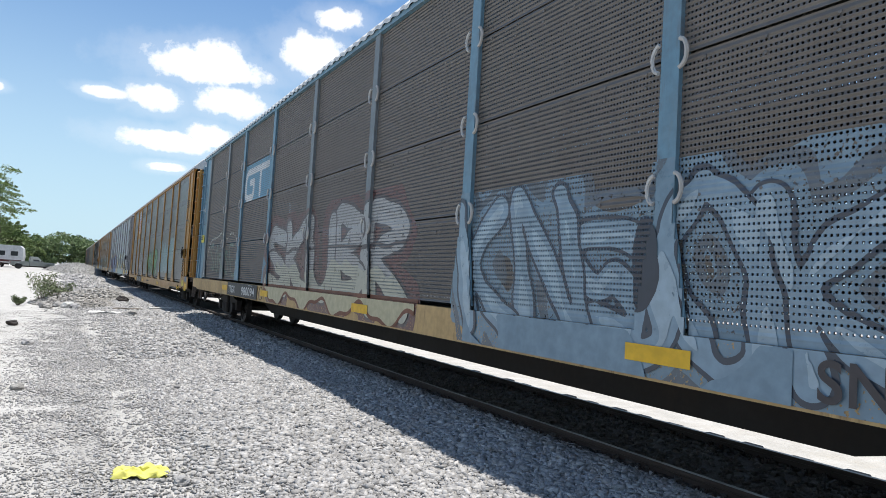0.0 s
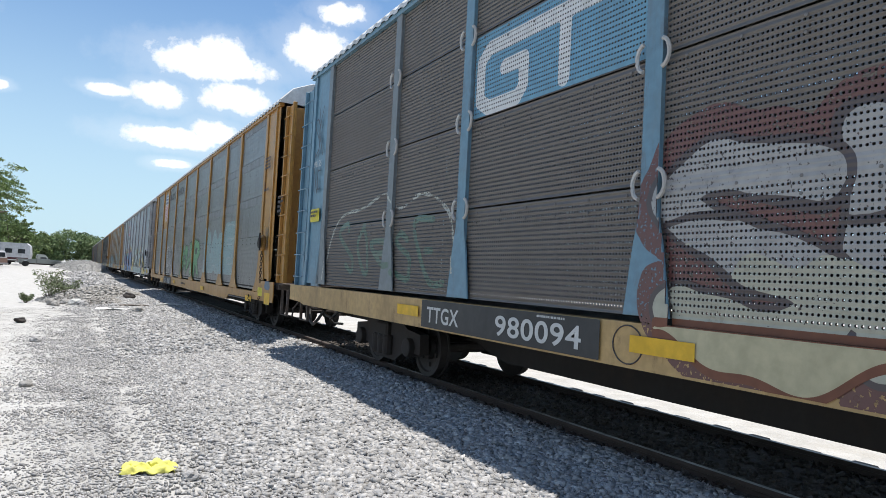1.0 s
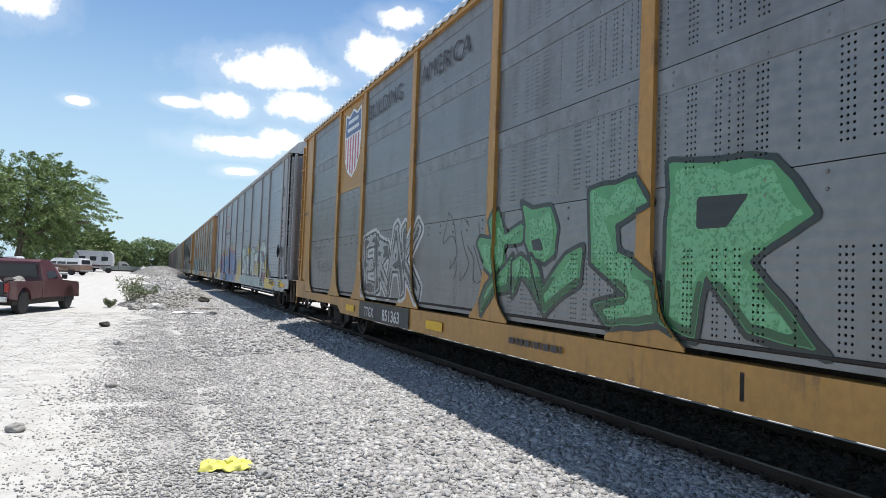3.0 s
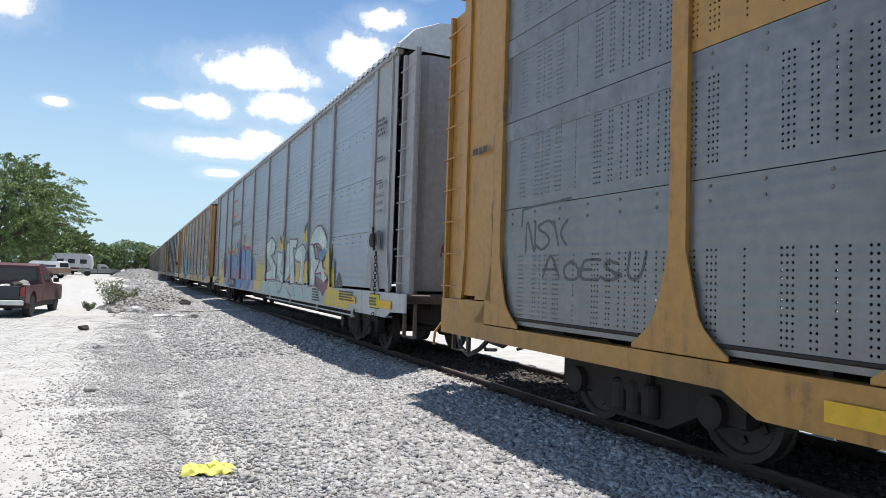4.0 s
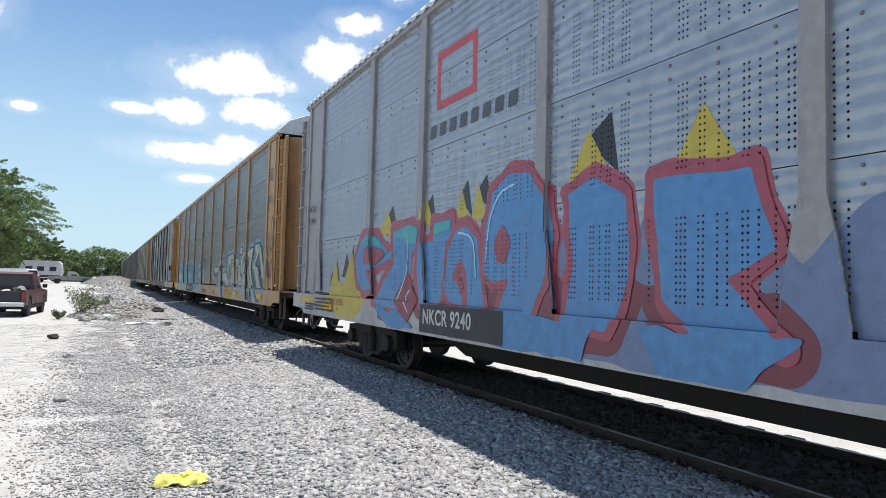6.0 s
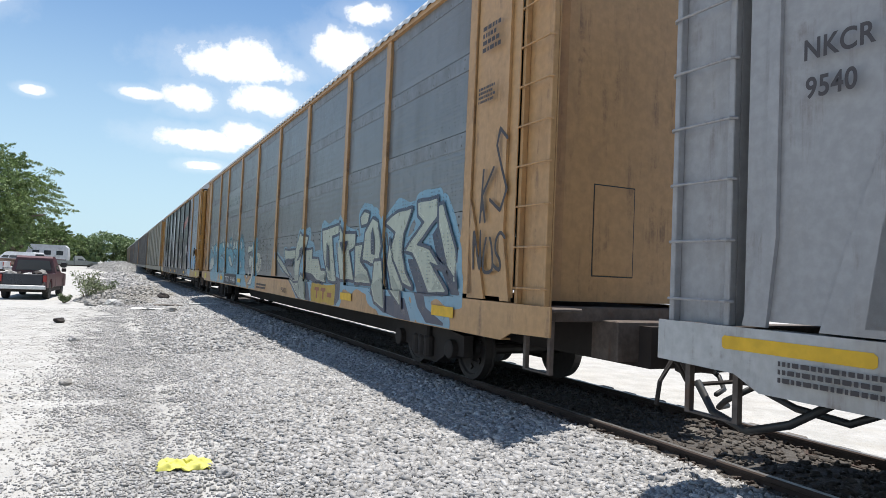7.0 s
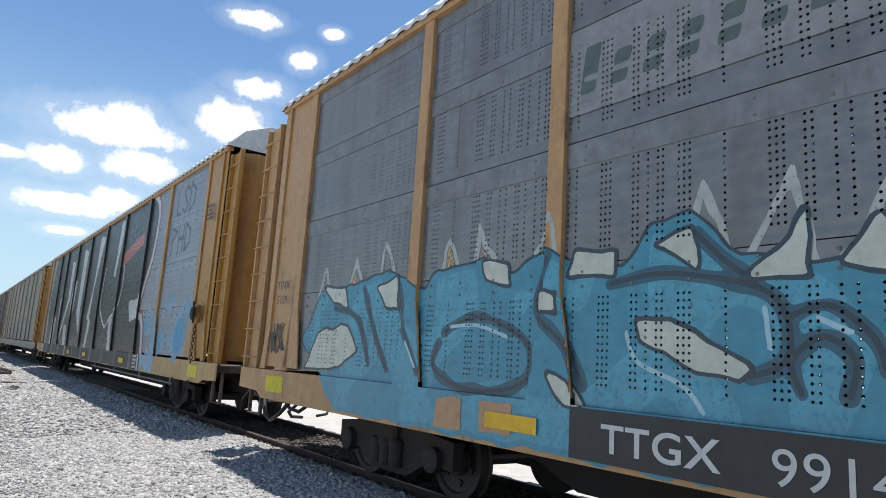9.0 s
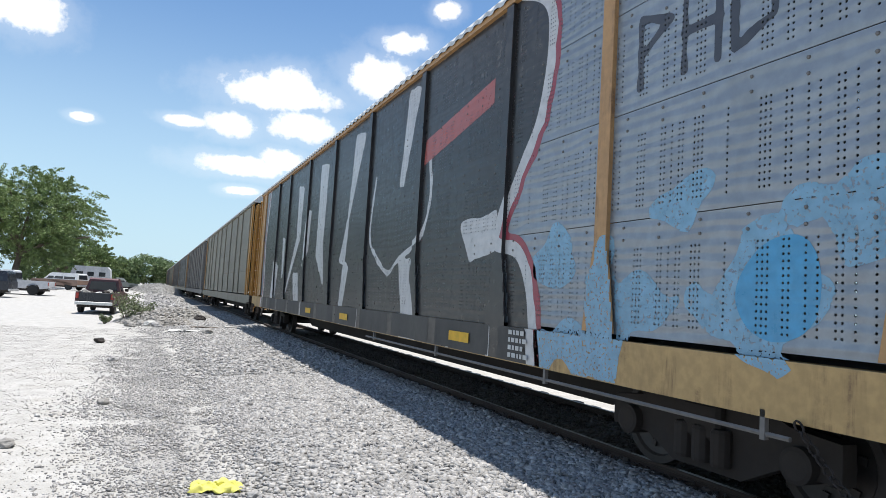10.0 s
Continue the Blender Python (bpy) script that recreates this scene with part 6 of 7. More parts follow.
    bars(car_d, 0.6, 0.92, 2, 1.6, 0.05, STENCIL_DARK, seed=3)
    f = Field(12.0, 13.0, 0.8, 1.16)
    painted(car_d, "warning_plate", "yellow warning plate on the sill", f, [(SAFETY, f.rect(12.15, 12.75, 0.86, 1.08))], 3)


def decorate_e():
    black, white, red = paint((0.028, 0.027, 0.027)), paint((0.55, 0.55, 0.55)), paint((0.30, 0.05, 0.07))
    f = Field(12.0, -9.0, 0.78, 5.15, 0.04)
    edge = smooth_line([(-6.8, 5.3), (-7.8, 4.9), (-8.0, 4.4), (-7.85, 3.6), (-7.5, 3.1), (-7.1, 2.5), (-7.0, 2.1), (-7.5, 1.95), (-7.75, 1.6), (-7.85, 1.2), (-7.95, 0.7)], 8)
    body = f.poly([*edge, (11.4, 0.7), (11.2, 1.6), (11.5, 3.2), (11.0, 5.3)])
    cuts = [f.poly(p) for p in (
        [(-6.0, 2.45), (-7.0, 2.5), (-6.9, 2.12), (-6.3, 2.02)], [(-4.0, 4.9), (-3.6, 4.95), (-3.35, 3.4), (-3.45, 3.4)], [(-0.9, 4.75), (-0.3, 4.85), (0.1, 2.2), (0.3, 1.1), (0.12, 1.1), (-0.2, 2.0), (0.45, 2.2)],
        [(2.2, 4.6), (2.9, 4.7), (2.9, 2.4), (2.0, 1.7), (2.3, 2.6)], [(5.1, 4.4), (5.7, 4.5), (5.6, 3.0), (6.9, 1.4), (5.2, 3.0)], [(7.4, 3.0), (7.9, 3.1), (7.7, 1.9), (7.3, 2.0)], [(3.9, 3.6), (4.1, 3.6), (4.6, 2.2), (4.0, 2.6)],
        [(5.2, 1.9), (5.8, 1.9), (5.3, 0.9), (4.9, 1.2)], [(-3.9, 0.8), (-4.5, 0.8), (-4.0, 2.0), (-3.55, 2.0)], [(8.6, 2.2), (9.3, 2.4), (9.5, 1.0), (8.9, 1.0)])]
    curl = np.abs(f.lines([smooth_line([(-1.9, 3.7), (-1.7, 2.6), (-2.2, 2.15), (-2.9, 1.85), (-3.4, 2.05), (-4.4, 2.4), (-4.75, 3.0), (-4.65, 3.65)])])) - 0.05
    drips = np.maximum(np.abs(np.sin(f.Y * 1.7 + np.sin(f.Y))) - 0.1 - 0.0 * f.Z, f.Z - 1.2)
    bar = f.poly([(-4.4, 3.55), (-6.75, 3.98), (-6.75, 4.32), (-4.45, 3.95)])
    rough = f.wob(5, 0.05, 4)
    inner = np.minimum(np.minimum.reduce(cuts) - 0.07, curl)
    painted(car_e, "graffiti", "giant black sprayed letters with white and dark red edges", f, [
        (red, body - 0.26 + rough), (white, body - 0.17 + rough), (black, body), (white, np.maximum(inner + rough, body)), (paint((0.40, 0.10, 0.085)), bar), (white, np.maximum(drips, np.maximum(body, f.Z - 1.16))),
        (flat_paint((0.045, 0.044, 0.043)), f.rect(10.9, -7.9, 0.79, 1.16) + np.where(np.sin(f.Y * 3.3) > 0.93, 1, 0))])
    f = Field(-9.3, -12.0, 3.3, 5.1)
    d = np.minimum(f.lines(stroke_lines("LSD", -9.6, -11.1, 4.3, 4.9, False, 0, 2, 0.05)), f.lines(stroke_lines("PHD", -9.5, -11.1, 3.42, 4.05, False, 0, 3, 0.05)))
    painted(car_e, "graffiti", "dark brushed letters on bluish sheets", f, [(paint((0.06, 0.065, 0.08)), d - 0.036 + f.wob(6, 0.03, 1))])
    f = Field(-7.9, -12.0, 0.78, 2.6)
    painted(car_e, "graffiti", "pale sky-blue sprayed clouds", f, [(paint((0.20, 0.38, 0.52), cover=0.6), np.minimum.reduce([f.blob(y, z, a, b) for y, z, a, b in ((-9.2, 1.5, 0.3, 0.6), (-10.25, 2.42, 0.3, 0.15), (-10.9, 1.6, 0.5, 0.45), (-11.6, 2.1, 0.4, 0.3), (-8.9, 1.0, 0.9, 0.25), (-8.3, 1.9, 0.35, 0.3), (-9.6, 1.6, 0.35, 0.3))]) + f.wob(2.5, 0.3, 3)),
        (paint((0.07, 0.32, 0.55), cover=0.8), f.blob(-11.05, 1.62, 0.34, 0.34) + f.wob(2, 0.1, 2))])
    markings(car_e, 0.76, (-6.2, -0.4, 3.1), None)
    bars(car_e, -7.55, 1.08, 4, 0.42, 0.05, STENCIL, seed=6)
    f = Field(-13.0, -12.0, 0.8, 1.16)
    painted(car_e, "warning_plate", "yellow warning plate on the sill", f, [(SAFETY, f.rect(-12.75, -12.15, 0.86, 1.08))], 3)
    bars(car_e, -12.3, 4.1, 4, 0.4, 0.05, STENCIL_DARK, END_X - 0.036, 8)


decorate_a()
decorate_b()
decorate_c()
decorate_d()
decorate_e()


# ---- the yard: trees, heaps, cars and litter ----
def leaf_mesh(name, centres, radii, count, size, material, seed, squash=0.75):
    """A crown as many small leaf cards in clumps."""
    rng = np.random.default_rng(seed)
    w = np.asarray(radii) ** 2
    k = rng.choice(len(centres), count, p=w / w.sum())
    d = rng.normal(0, 1, (count, 3))
    d /= np.linalg.norm(d, axis=1)[:, None]
    r = np.asarray(radii)[k] * rng.uniform(0.35, 1.08, count) ** 0.6
    p = np.asarray(centres)[k] + d * r[:, None] * np.array((1, 1, squash))
    a = rng.normal(0, 1, (count, 3))
    a /= np.linalg.norm(a, axis=1)[:, None]
    b = np.cross(a, rng.normal(0, 1, (count, 3)))
    b /= np.linalg.norm(b, axis=1)[:, None]
    s = size * rng.uniform(0.5, 1.4, count)[:, None]
    quad = np.stack([p - a * s, p + b * s * 0.32, p + a * s, p - b * s * 0.32], 1)
    me = bpy.data.meshes.new(name)
    me.from_pydata(quad.reshape(-1, 3).tolist(), [], np.arange(count * 4).reshape(-1, 4).tolist())
    me.materials.append(material)
    return me


def crown_mesh(h, spread, count, size, material, seed):
    """A crown of feathery sprays: leaves along short drooping twigs that point outwards."""
    rng = np.random.default_rng(seed)
    n = max(120, count // 110)
    d = rng.normal(0, 1, (n, 3))
    d /= np.linalg.norm(d, axis=1)[:, None]
    lump = np.array([1 + 0.38 * noise.noise((v[0] * 1.9, v[1] * 1.9, v[2] * 1.9 + seed)) for v in d])
    r = rng.uniform(0.12, 1.0, n) ** 0.55 * lump * 0.84
    start = d * r[:, None] * np.array((spread, spread * 0.85, h * 0.40)) + np.array((0, 0, h * 0.57))
    start[:, 2] = np.maximum(start[:, 2], h * 0.20 + rng.uniform(0, h * 0.08, n))
    way = d * np.array((1, 1, 0.35)) + rng.normal(0, 0.28, (n, 3)) + np.array((0, 0, 0.10))
    way /= np.linalg.norm(way, axis=1)[:, None]
    long = spread * rng.uniform(0.12, 0.30, n)
    k = rng.integers(0, n, count)
    f = rng.uniform(0, 1, count)
    p = start[k] + way[k] * (long[k] * f)[:, None] + rng.normal(0, 1, (count, 3)) * (spread * 0.034 * (1.25 - f))[:, None] * np.array((1, 1, 0.5))
    p[:, 2] -= 0.25 * long[k] * f ** 2
    a = rng.normal(0, 1, (count, 3)) + way[k] * 0.8
    a /= np.linalg.norm(a, axis=1)[:, None]
    b = np.cross(a, rng.normal(0, 1, (count, 3)))
    b /= np.linalg.norm(b, axis=1)[:, None]
    s = size * rng.uniform(0.5, 1.4, count)[:, None]
    quad = np.stack([p - a * s, p + b * s * 0.32, p + a * s, p - b * s * 0.32], 1)
    me = bpy.data.meshes.new("crown")
    me.from_pydata(quad.reshape(-1, 3).tolist(), [], np.arange(count * 4).reshape(-1, 4).tolist())
    me.materials.append(material)
    return me


def make_tree(x, y, h, spread, seed, leaves=7000, size=0.28, label="spreading leafy green tree beside the yard", material=None):
    rng = random.Random(seed)
    z = lie(x, y)
    t = thing("tree", label, "tree", pose(x, y, z - 0.1), "trees by the yard")
    bm = bmesh.new()
    trunk_h = h * 0.28
    tube(bm, [(0, 0, 0), (rng.uniform(-.2, .2), 0.1, trunk_h * 0.5), (rng.uniform(-.3, .3), 0, trunk_h)], h * 0.028, 9, 0.7)
    part("trunk", bm, BARK, t)
    for k in range(11):
        a = k * 2.4 + rng.uniform(-.4, .4)
        reach = spread * rng.uniform(0.45, 0.8)
        top = Vector((math.cos(a) * reach, math.sin(a) * reach * 0.8, h * rng.uniform(0.42, 0.84)))
        mid = Vector((top.x * 0.45, top.y * 0.45, trunk_h + (top.z - trunk_h) * 0.6))
        part("limb", tube(bmesh.new(), [(0, 0, trunk_h * 0.92), mid, top], h * 0.014, 6, 0.35), BARK, t)
    part("crown", crown_mesh(h, spread, leaves, size, material or LEAF, seed), None, t, "crown of feathery leaf sprays with gaps")
    return t


make_tree(-14.3, 90, 14.6, 9.6, 1, 76000, 0.17)
make_tree(-27, 96, 12.5, 8.5, 2, 22000, 0.26)
make_tree(-9.4, 126, 7.6, 5.6, 3, 18000, 0.22, "smaller rounded green tree behind the yard")
make_tree(-15, 135, 9.5, 7.5, 6, 18000, 0.26, "smaller rounded green tree behind the yard")


def make_woods():
    rng = random.Random(12)
    centres, radii = [], []
    for k in range(110):
        x = rng.uniform(-32, 26)
        top = 7.2 + 2.4 * math.exp(-((x + 1.2) / 4.2) ** 2) + 1.4 * math.exp(-((x + 20) / 7) ** 2) + rng.uniform(-0.6, 0.6)
        for q in range(3):
            centres.append((x + rng.uniform(-1, 1), 215 + rng.uniform(-9, 9), max(1.0, top * (0.28 + 0.30 * q))))
            radii.append(rng.uniform(1.4, 2.3))
    ob = new("far_woods", leaf_mesh("far_woods", centres, radii, 42000, 0.5, LEAF_DARK, 9))
    tagged(ob, "dense far green woods behind the yard", "woods", kind="stuff")


make_woods()


def mound(name, x, y, rx, ry, h, n, size, material, label, seed):
    """A heap: a lumpy core with loose stones over it."""
    rng = np.random.default_rng(seed)
    a, r = rng.uniform(0, 2 * np.pi, n), np.sqrt(rng.uniform(0, 1, n))
    px, py = x + rx * r * np.cos(a), y + ry * r * np.sin(a)
    hh = h * np.clip(1 - r ** 1.6, 0, 1)
    pz = np.array([lie(u, v) for u, v in zip(px, py)]) + hh * rng.uniform(0.75, 1.05, n)
    s = size * rng.uniform(0.35, 1.5, n)
    core = bmesh.new()
    rings = []
    for k in range(9):
        f = k / 8
        rings.append([core.verts.new((x + rx * f * math.cos(b) * (1 + .1 * math.sin(3 * b)), y + ry * f * math.sin(b), lie(x, y) - 0.08 + h * (1 - f ** 1.6) * (0.9 + .1 * math.sin(5 * b + k)))) for b in np.linspace(0, 2 * math.pi, 24, endpoint=False)])
    for p, q in zip(rings, rings[1:]):
        for k in range(24):
            core.faces.new((p[k], p[(k + 1) % 24], q[(k + 1) % 24], q[k]))
    bmesh.ops.remove_doubles(core, verts=core.verts[:], dist=0.001)
    heap = thing(name, label, "heap")
    part("heap_core", core, material, heap, smooth=True)
    loose = stones("loose_stone", np.stack([px, py, pz], 1), s, material, "loose stones on the heap", seed)
    loose.parent = heap
    del loose["category"]
    return heap


mound("gravel_pile", 1.0, 108, 4.2, 5, 1.7, 7000, 0.05, PALE_GRAVEL, "far pale grey gravel pile beside the track", 3)
mound("rubble_heap", 0.25, 30.5, 1.5, 2.4, 0.5, 2200, 0.055, RUBBLE, "low heap of pale rubble and stones", 4)
mound("rubble_heap", 1.3, 37, 1.7, 3.5, 0.42, 2400, 0.06, RUBBLE, "low heap of pale rubble and stones", 5)
mound("rubble_heap", 0.9, 52, 2.2, 8, 0.5, 2600, 0.08, STONE, "long low ridge of grey rubble", 6)
mound("rubble_heap", 1.2, 76, 2.4, 10, 0.55, 2200, 0.10, STONE, "long low ridge of grey rubble", 7)


def make_bush(x, y, h, seed, n, label):
    rng = random.Random(seed)
    b = thing("bush", label, "bush", pose(x, y, lie(x, y) - 0.02))
    centres, radii = [], []
    for k in range(16):
        a = rng.uniform(0, 2 * math.pi)
        tip = (math.cos(a) * h * rng.uniform(.2, .75), math.sin(a) * h * .7 * rng.uniform(.2, .7), h * rng.uniform(0.45, 1.0))
        part("twig", tube(bmesh.new(), [(tip[0] * .1, tip[1] * .1, 0), (tip[0] * .6, tip[1] * .6, tip[2] * .5), tip], 0.014, 5, 0.4), BARK, b)
        centres += [tip, tuple(v * 0.7 for v in tip)]
        radii += [0.20 * h, 0.24 * h]
    part("foliage", leaf_mesh("foliage", centres, radii, n, 0.05, DUSTY_LEAF, seed), None, b, "dusty green leaves")


make_bush(-0.75, 30.2, 1.15, 5, 1500, "dusty green straggling bush among rubble")
make_bush(-1.5, 28.6, 0.35, 6, 700, "low green weeds at the heap's foot")
make_bush(-0.2, 31.5, 0.8, 8, 900, "small dusty bush among rubble")


def rock(x, y, s, material, seed, label):
    bm = bmesh.new()
    bmesh.ops.create_icosphere(bm, subdivisions=3, radius=1)
    for v in bm.verts:
        v.co *= 0.8 + 0.35 * noise.noise(v.co * 1.3 + Vector((seed, 0, 0))) + 0.1 * noise.noise(v.co * 4 + Vector((0, seed, 0)))
        v.co.z *= 0.62
    ob = new("rock", to_mesh("rock", bm, material))
    ob.matrix_basis = Matrix.LocRotScale((x, y, lie(x, y) + s * 0.35), Euler((0, 0, seed)), (s, s, s))
    return tagged(ob, label, "rock")


PALE_BLOCK = surface("pale_block", (0.52, 0.51, 0.48), 0.9, grain=9, vary=0.3, bump=0.4)
rock(-1.15, 7.63, 0.10, RUBBLE, 1, "grey lump of rock on pale dust")
rock(-1.13, 20.2, 0.17, DARK_STEEL, 2, "black rock on the dusty ground")
rock(-0.45, 10.1, 0.10, RUBBLE, 4, "grey broken rock on gravel")
rock(0.88, 5.45, 0.075, STONE, 5, "grey broken rock beside yellow cloth")
rock(-0.6, 15.5, 0.12, STONE, 6, "grey broken rock on gravel")
rock(1.9, 24.0, 0.22, RUBBLE, 7, "pale broken block on gravel")
rng = random.Random(21)
for k in range(16):
    rock(rng.uniform(-1.1, 1.3), rng.uniform(27.5, 33.5), rng.uniform(0.12, 0.26), (RUBBLE, STONE, PALE_BLOCK)[k % 3], 10 + k, "broken pale lump among the rubble")
rock(2.2, 33.0, 0.3, DARK_STEEL, 8, "dark block beside the ballast")


def make_cloth():
    """A crumpled yellow cloth."""
    bm = bmesh.new()
    bmesh.ops.create_grid(bm, x_segments=34, y_segments=24, size=1)
    for v in bm.verts:
        x, y = v.co.x, v.co.y
        r = max(abs(x), abs(y))
        n = noise.noise((x * 2.2, y * 2.6, 4)) + 0.5 * noise.noise((x * 5, y * 5, 9))
        v.co = Vector((x * 0.20 + 0.03 * noise.noise((x * 3, y * 3, 1)), y * 0.12 + 0.035 * noise.noise((x * 3, y * 3, 6)), max(0.004, 0.045 * (1.1 - r ** 3) + 0.05 * n)))
    bmesh.ops.solidify(bm, geom=bm.faces[:], thickness=0.003)
    ob = new("cloth", to_mesh("cloth", bm, YELLOW_CLOTH, smooth=True))
    ob.matrix_basis = pose(0.62, 5.78, lie(0.62, 5.78) + 0.012, 0, 0, -12)
    tagged(ob, "crumpled yellow cloth lying on gravel", "cloth")


make_cloth()


def litter(name, x, y, w, d, turn, material, label, category):
    bm = bmesh.new()
    bmesh.ops.create_grid(bm, x_segments=14, y_segments=8, size=1)
    for v in bm.verts:
        v.co = Vector((v.co.x * w * (1 + .2 * noise.noise((v.co.y * 3, 1, 1))), v.co.y * d, 0.05 + 0.06 * noise.noise((v.co.x * 3, v.co.y * 3, x))))
    bmesh.ops.solidify(bm, geom=bm.faces[:], thickness=0.01)
    ob = new(name, to_mesh(name, bm, material))
    ob.matrix_basis = pose(x, y, lie(x, y), 0, 0, turn)
    tagged(ob, label, category)


PALE = surface("pale_sheet", (0.6, 0.58, 0.55), 0.7)
litter("sheet", 1.2, 25.0, 0.5, 0.22, -20, PALE, "crumpled pale sheet lying on gravel", "litter")
litter("board", 2.0, 27.2, 0.5, 0.12, 10, TIE, "broken grey board on gravel", "board")
litter("board", 0.75, 29.3, 0.6, 0.10, -35, TIE, "broken grey board in rubble", "board")
bm = tube(bmesh.new(), [(0, 0, 0), (0.5, 0.15, 0.03), (1.1, 0.1, 0.02), (1.6, 0.35, 0.04)], 0.035, 7, 0.6)
stick = new("branch", to_mesh("branch", bm, PALE))
stick.matrix_basis = pose(2.75, 27.3, 0.13)
tagged(stick, "bare bleached branch on the ballast", "branch")


def wheel(parent, x, y, r, name="wheel"):
    w = part(name, lathe(bmesh.new(), [(-0.11, r * .62), (-0.11, r * .93), (-0.07, r), (0.07, r), (0.11, r * .93), (0.11, r * .62)], seg=24), TYRE, parent, "black tyre", pose(x, y, r))
    part("rim", lathe(bmesh.new(), [(-0.10, r * .3), (-0.085, r * .6), (0.085, r * .6), (0.10, r * .3)], seg=18), CHROME, w)
    return w


def shell(profile, half, top_half, z_split):
    """A car body pulled across from a side outline, drawn in above a height."""
    bm = prism(bmesh.new(), profile, -half, half)
    for v in bm.verts:
        if v.co.z > z_split:
            f = (v.co.z - z_split) / 0.6
            v.co.x *= 1 + (top_half / half - 1) * min(1, f)
    bmesh.ops.triangulate(bm, faces=[f for f in bm.faces if len(f.verts) > 4])
    return bm


def arch(y, r, z):
    return [(y + r * math.cos(a), z + r * math.sin(a)) for a in np.linspace(0.12, math.pi - 0.12, 9)]


def make_vehicle(kind, paint_m, label, category, at, roof_m=None, load=False):
    car = thing("pickup_truck" if kind == "pickup" else "parked_car", label, category, at)
    half, r = (0.84, 0.37) if kind == "pickup" else (0.93, 0.37)
    rear, front = -1.62, 1.78
    if kind == "pickup":
        low = [(2.62, 0.46), (2.64, 0.78), (2.55, 0.98), (1.25, 1.06), (-0.38, 1.06), (-0.38, 0.48), *[(front - 0.5 - 0.3, 0.48)], *arch(front, 0.46, 0.40)[::-1]]
        part("cab_body", shell(low, half, half, 9), paint_m, car)
        cabin = [(1.22, 1.05), (0.62, 1.68), (0.35, 1.75), (-0.20, 1.75), (-0.32, 1.67), (-0.36, 1.05)]
        part("cab_roof", shell(cabin, half - 0.02, 0.66, 1.05), roof_m or paint_m, car)
        for s in (-1, 1):
            side = [(-0.42, 0.50), (-0.42, 1.04), (-2.60, 1.04), (-2.60, 0.52), *arch(rear, 0.46, 0.40)[::-1]]
            bm = prism(bmesh.new(), side, s * half, s * (half - 0.07))
            part("bed_side", bm, paint_m, car)
            part("tail_lamp", (lambda b: (box(b, s * (half - 0.02), s * (half - 0.14), -2.63, -2.59, 0.72, 0.98), b)[1])(bmesh.new()), LAMP_RED, car)
            part("mirror", (lambda b: (box(b, s * (half + 0.02), s * (half + 0.2), 0.95, 1.03, 1.1, 1.26), bevelled(b, 0.02))[1])(bmesh.new()), DARK_STEEL, car)
        bm = bmesh.new()
        box(bm, -half + 0.07, half - 0.07, -2.55, -0.42, 0.56, 0.62)
        part("bed_floor", bm, DARK_STEEL, car)
        bm = bmesh.new()
        box(bm, -half + 0.16, half - 0.16, -2.62, -2.56, 0.60, 1.02)
        part("tailgate", bevelled(bm, 0.015), BLACK_CAR if load else paint_m, car, "dark worn tailgate" if load else "")
        back = -0.355
    else:
        low = [(2.60, 0.46), (2.62, 0.80), (2.5, 1.0), (1.2, 1.06), (-2.62, 1.06), (-2.66, 0.5), *arch(rear, 0.44, 0.40)[::-1], *arch(front, 0.44, 0.40)[::-1]]
        part("body", shell(low, half, half, 9), paint_m, car)
        cabin = [(1.2, 1.05), (0.62, 1.66), (0.3, 1.74), (-2.3, 1.74), (-2.48, 1.66), (-2.6, 1.05)]
        part("roof", shell(cabin, half - 0.02, 0.74, 1.05), roof_m or paint_m, car)
        back = -2.565
    # glass, a hair outside the leaning sides
    hb, ht = half - 0.02, 0.66 if kind == "pickup" else 0.74
    def leaning(pts, off):
        return [Vector((s * (hb + (ht - hb) * min(1, max(0, (z - 1.05) / 0.6)) + off), y, z)) for y, z in pts]
    spans = [(0.02, 0.85), ] if kind == "pickup" else [(0.1, 0.9), (-0.95, 0.02), (-2.3, -1.05)]
    for s in (-1, 1):
        for a, b in spans:
            bm = bmesh.new()
            o = leaning([(a, 1.12), (b, 1.12), (b - (0.38 if b > 0.5 else 0.03), 1.54), (a, 1.54)], 0.012)
            i = leaning([(a, 1.12), (b, 1.12), (b - (0.38 if b > 0.5 else 0.03), 1.54), (a, 1.54)], -0.02)
            vo, vi = [bm.verts.new(v) for v in o], [bm.verts.new(v) for v in i]
            bm.faces.new(vo), bm.faces.new(vi[::-1])
            for k in range(4):
                bm.faces.new((vo[k], vi[k], vi[(k + 1) % 4], vo[(k + 1) % 4]))
            part("side_window", bm, GLASS, car)
    bm = bmesh.new()
    prism(bm, [(-0.66, 1.14), (0.66, 1.14), (0.57, 1.57), (-0.57, 1.57)], back - 0.03, back + 0.04, "y")
    part("rear_window", bm, GLASS, car)
    bm = prism(bmesh.new(), [(1.20, 1.10), (0.70, 1.56), (0.72, 1.58), (1.24, 1.11)], -0.66, 0.66)
    part("windscreen", bm, GLASS, car)
    for y in (-2.72, 2.66):
        bm = bmesh.new()
        box(bm, -half + 0.02, half - 0.02, y - 0.05, y + 0.06, 0.42, 0.58)
        part("bumper", bevelled(bm, 0.02), CHROME if y < 0 else DARK_STEEL, car)
    bm = bmesh.new()
    box(bm, -0.8, 0.8, -2.3, 2.3, 0.30, 0.47)
    part("chassis", bm, DARK_STEEL, car)
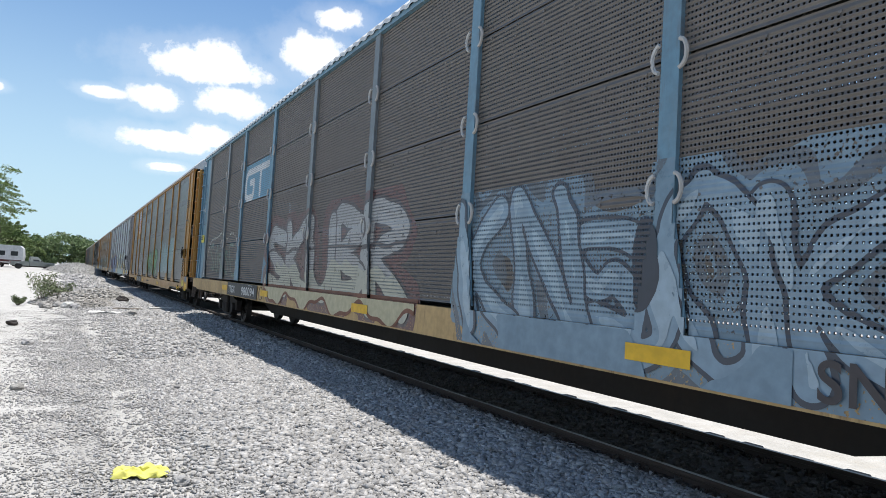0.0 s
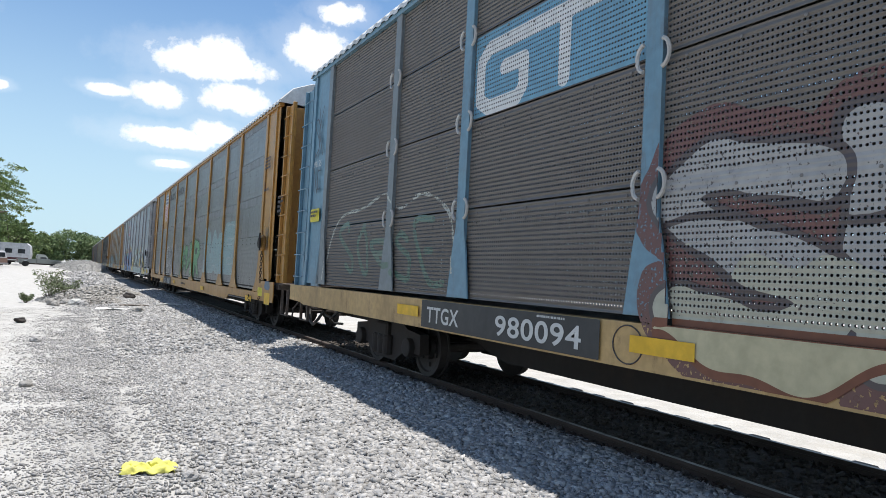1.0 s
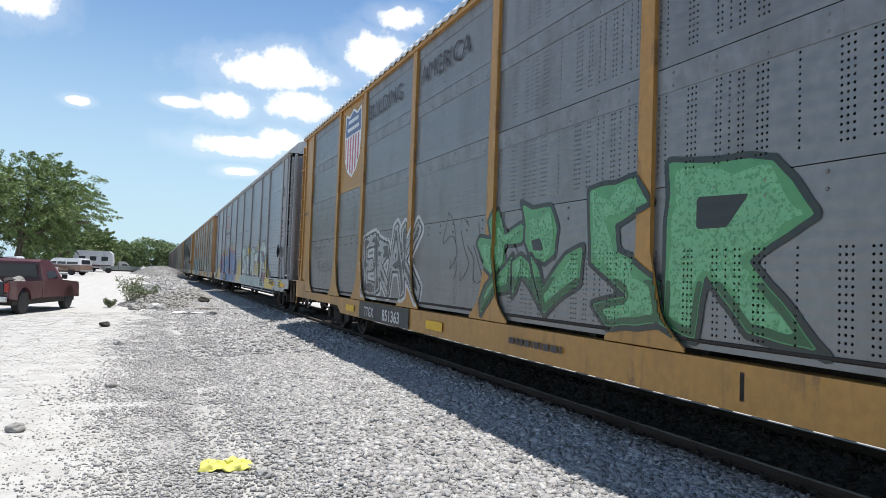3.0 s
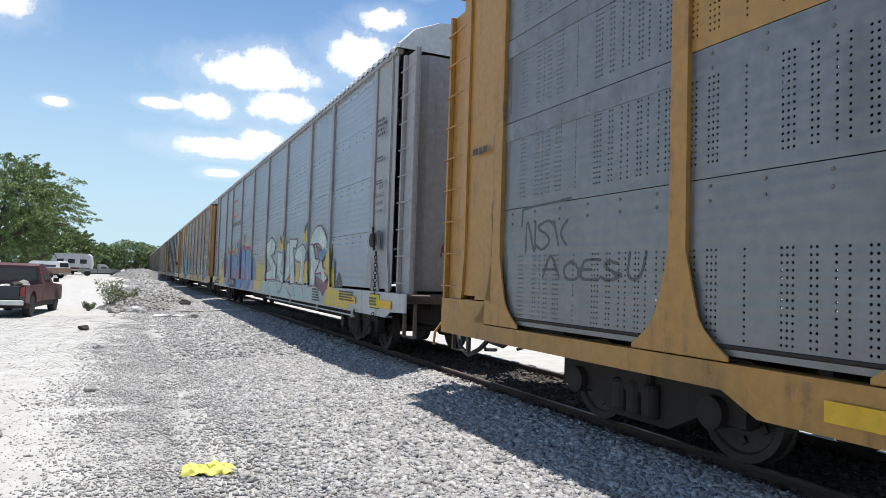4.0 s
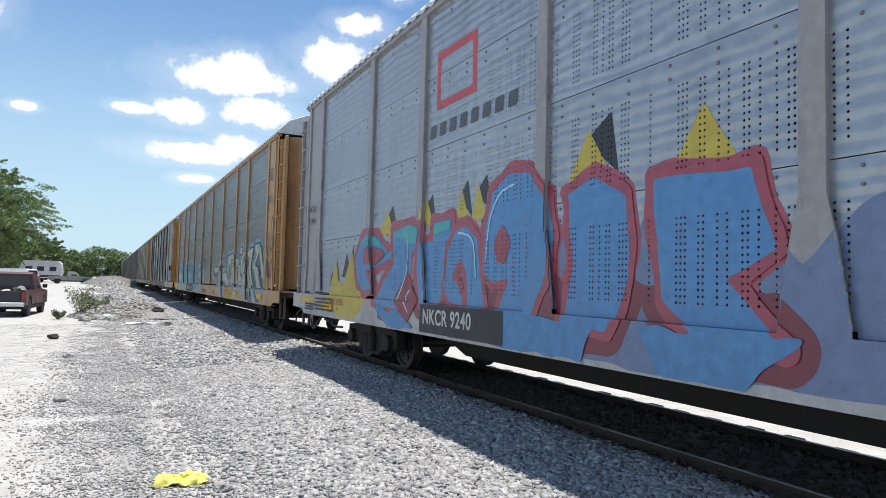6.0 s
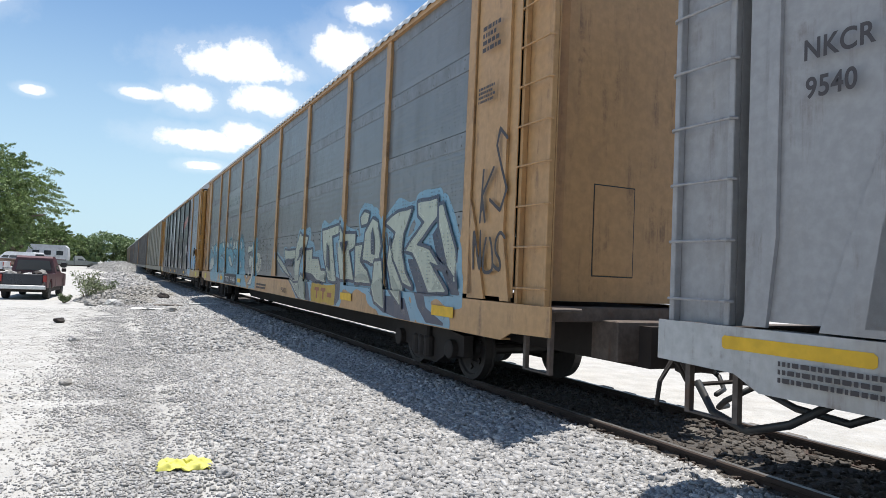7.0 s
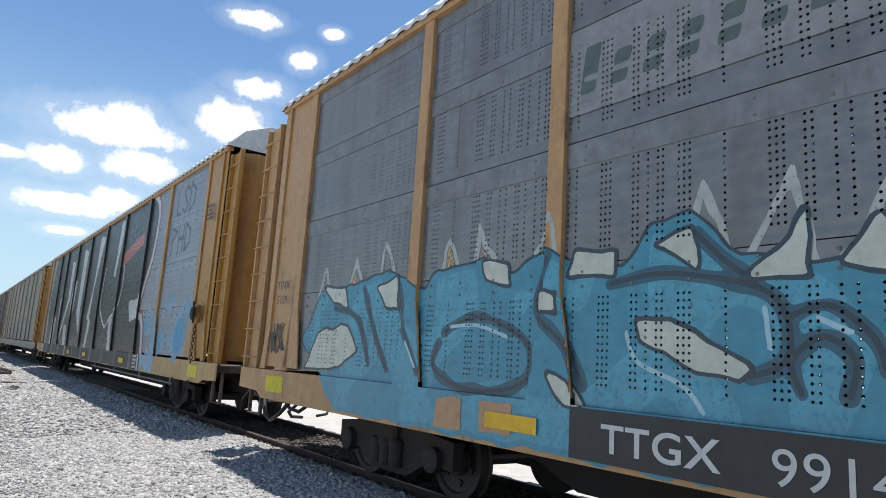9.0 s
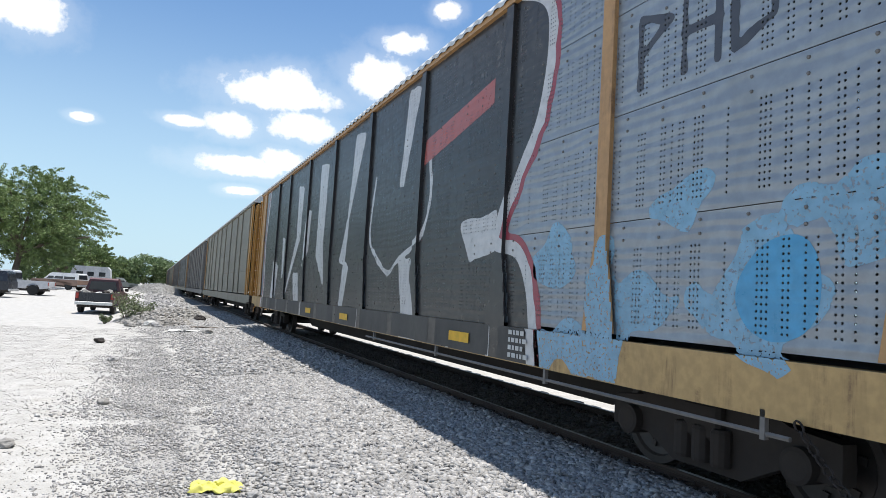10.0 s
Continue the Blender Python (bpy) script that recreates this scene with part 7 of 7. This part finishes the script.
    for s in (-1, 1):
        for y in (rear, front):
            wheel(car, s * (half - 0.13), y, r)
    if load:
        rng = random.Random(3)
        for k in range(9):
            bm = bmesh.new()
            bmesh.ops.create_icosphere(bm, subdivisions=2, radius=1)
            for v in bm.verts:
                v.co *= 0.8 + 0.4 * noise.noise(v.co * 1.5 + Vector((k, 0, 0)))
            sc = rng.uniform(0.2, 0.33)
            part("sack", bm, (PALE, RUBBLE, DARK_STEEL)[k % 3], car, "crumpled sack of junk", Matrix.LocRotScale((rng.uniform(-.55, .55), rng.uniform(-2.3, -.7), 0.80 + rng.uniform(0, .2)), None, (sc, sc, sc * 0.75)))
    return car


RED_PAINT = surface("faded_dark_red_paint", (0.085, 0.024, 0.03), 0.4, grain=4, dirt=(0.2, 0.14, 0.12))
WHITE_CAR = surface("white_car_paint", (0.62, 0.62, 0.62), 0.35, grain=4)
BEIGE_CAR = surface("two_tone_beige_paint", (0.24, 0.15, 0.11), 0.45, grain=4)
BLACK_CAR = surface("black_car_paint", (0.02, 0.022, 0.03), 0.25, grain=4)
GREEN_CAR = surface("grey_green_car_paint", (0.25, 0.27, 0.25), 0.5, grain=4)


def on(x, y, turn):
    return pose(x, y, lie(x, y), 0, 0, turn)


red_pickup = make_vehicle("pickup", RED_PAINT, "old dark red pickup truck loaded with sacks, driving across the yard", "pickup truck", on(-4.6, 24.5, -60), load=True)
make_vehicle("pickup", WHITE_CAR, "white pickup truck parked under trees", "pickup truck", on(-9.3, 57.5, 80))
make_vehicle("wagon", BLACK_CAR, "black sport utility vehicle parked beside a white pickup", "car", on(-11.0, 52.5, 82))
make_vehicle("wagon", BEIGE_CAR, "beige and grey station wagon with a pale roof", "car", on(-8.6, 79, 58), WHITE_CAR)
make_vehicle("pickup", GREEN_CAR, "grey-green pickup truck parked by the far woods", "pickup truck", on(-4.4, 108, -82))
make_vehicle("wagon", RED_PAINT, "dark red wagon parked in front of the woods", "car", on(-11.2, 113, 30))


def make_camper():
    c = thing("camper_trailer", "white camper trailer parked at the yard's edge", "trailer", on(-8.5, 116, 86))
    body = [(-2.6, 0.7), (-2.75, 1.6), (-2.6, 2.9), (-2.2, 3.25), (2.2, 3.25), (2.65, 2.8), (2.75, 1.5), (2.5, 0.7)]
    part("body", prism(bmesh.new(), body, -1.15, 1.15), WHITE_CAR, c)
    for s in (-1, 1):
        for y in (-1.6, 0.0, 1.5):
            bm = bmesh.new()
            box(bm, s * 1.14, s * 1.165, y - 0.45, y + 0.45, 1.75, 2.4)
            part("window", bm, GLASS, c)
        bm = bmesh.new()
        box(bm, s * 1.14, s * 1.158, -2.5, 2.4, 0.85, 1.15)
        part("stripe", bm, RED_PAINT, c)
        wheel(c, s * 1.0, 0.2, 0.36)
    bm = bmesh.new()
    box(bm, -0.95, 0.95, -2.4, 2.4, 0.42, 0.72)
    part("chassis", bm, DARK_STEEL, c)


make_camper()


# ---- what moves ----
SURGE = [(0, 0.03), (0.5, 0.1), (1, -0.1), (1.5, -0.1), (2, 0), (3.5, 0.06), (4.5, -0.04), (6.5, 0.03), (7, 0.05), (7.5, 0.14), (8, -0.2), (8.5, -0.25), (9, -0.25), (9.5, -0.34), (10, -0.25)]
DRIVE = [(0, -11.5, 21.5, -85), (1, -8.2, 22.4, -75), (2, -4.6, 24.3, -55), (2.6, -4.2, 25.7, -28), (3.3, -3.9, 26.6, -10), (4, -3.6, 27.2, -6),
         (4.8, -3.65, 30.2, -4), (6.5, -3.1, 33.0, -4), (7, -2.9, 33.4, -4), (8.5, -2.55, 35.8, -4), (9.5, -2.35, 37.8, -4), (10, -2.2, 38.8, -5)]


def motions():
    for c, y in CARS:
        walk(c, [(t, pose(CENTRE, y - SPEED * t + d, RAIL)) for t, d in SURGE])
    step = SPEED / 30 / 0.418
    for w, y in WHEELS:
        walk(w, [(k / 30, pose(0, y, 0.418, math.degrees(step * k) % 360)) for k in range(301)])
    walk(red_pickup, [(t, pose(x, y, lie(x, y), 0, 0, a)) for t, x, y, a in DRIVE])


motions()
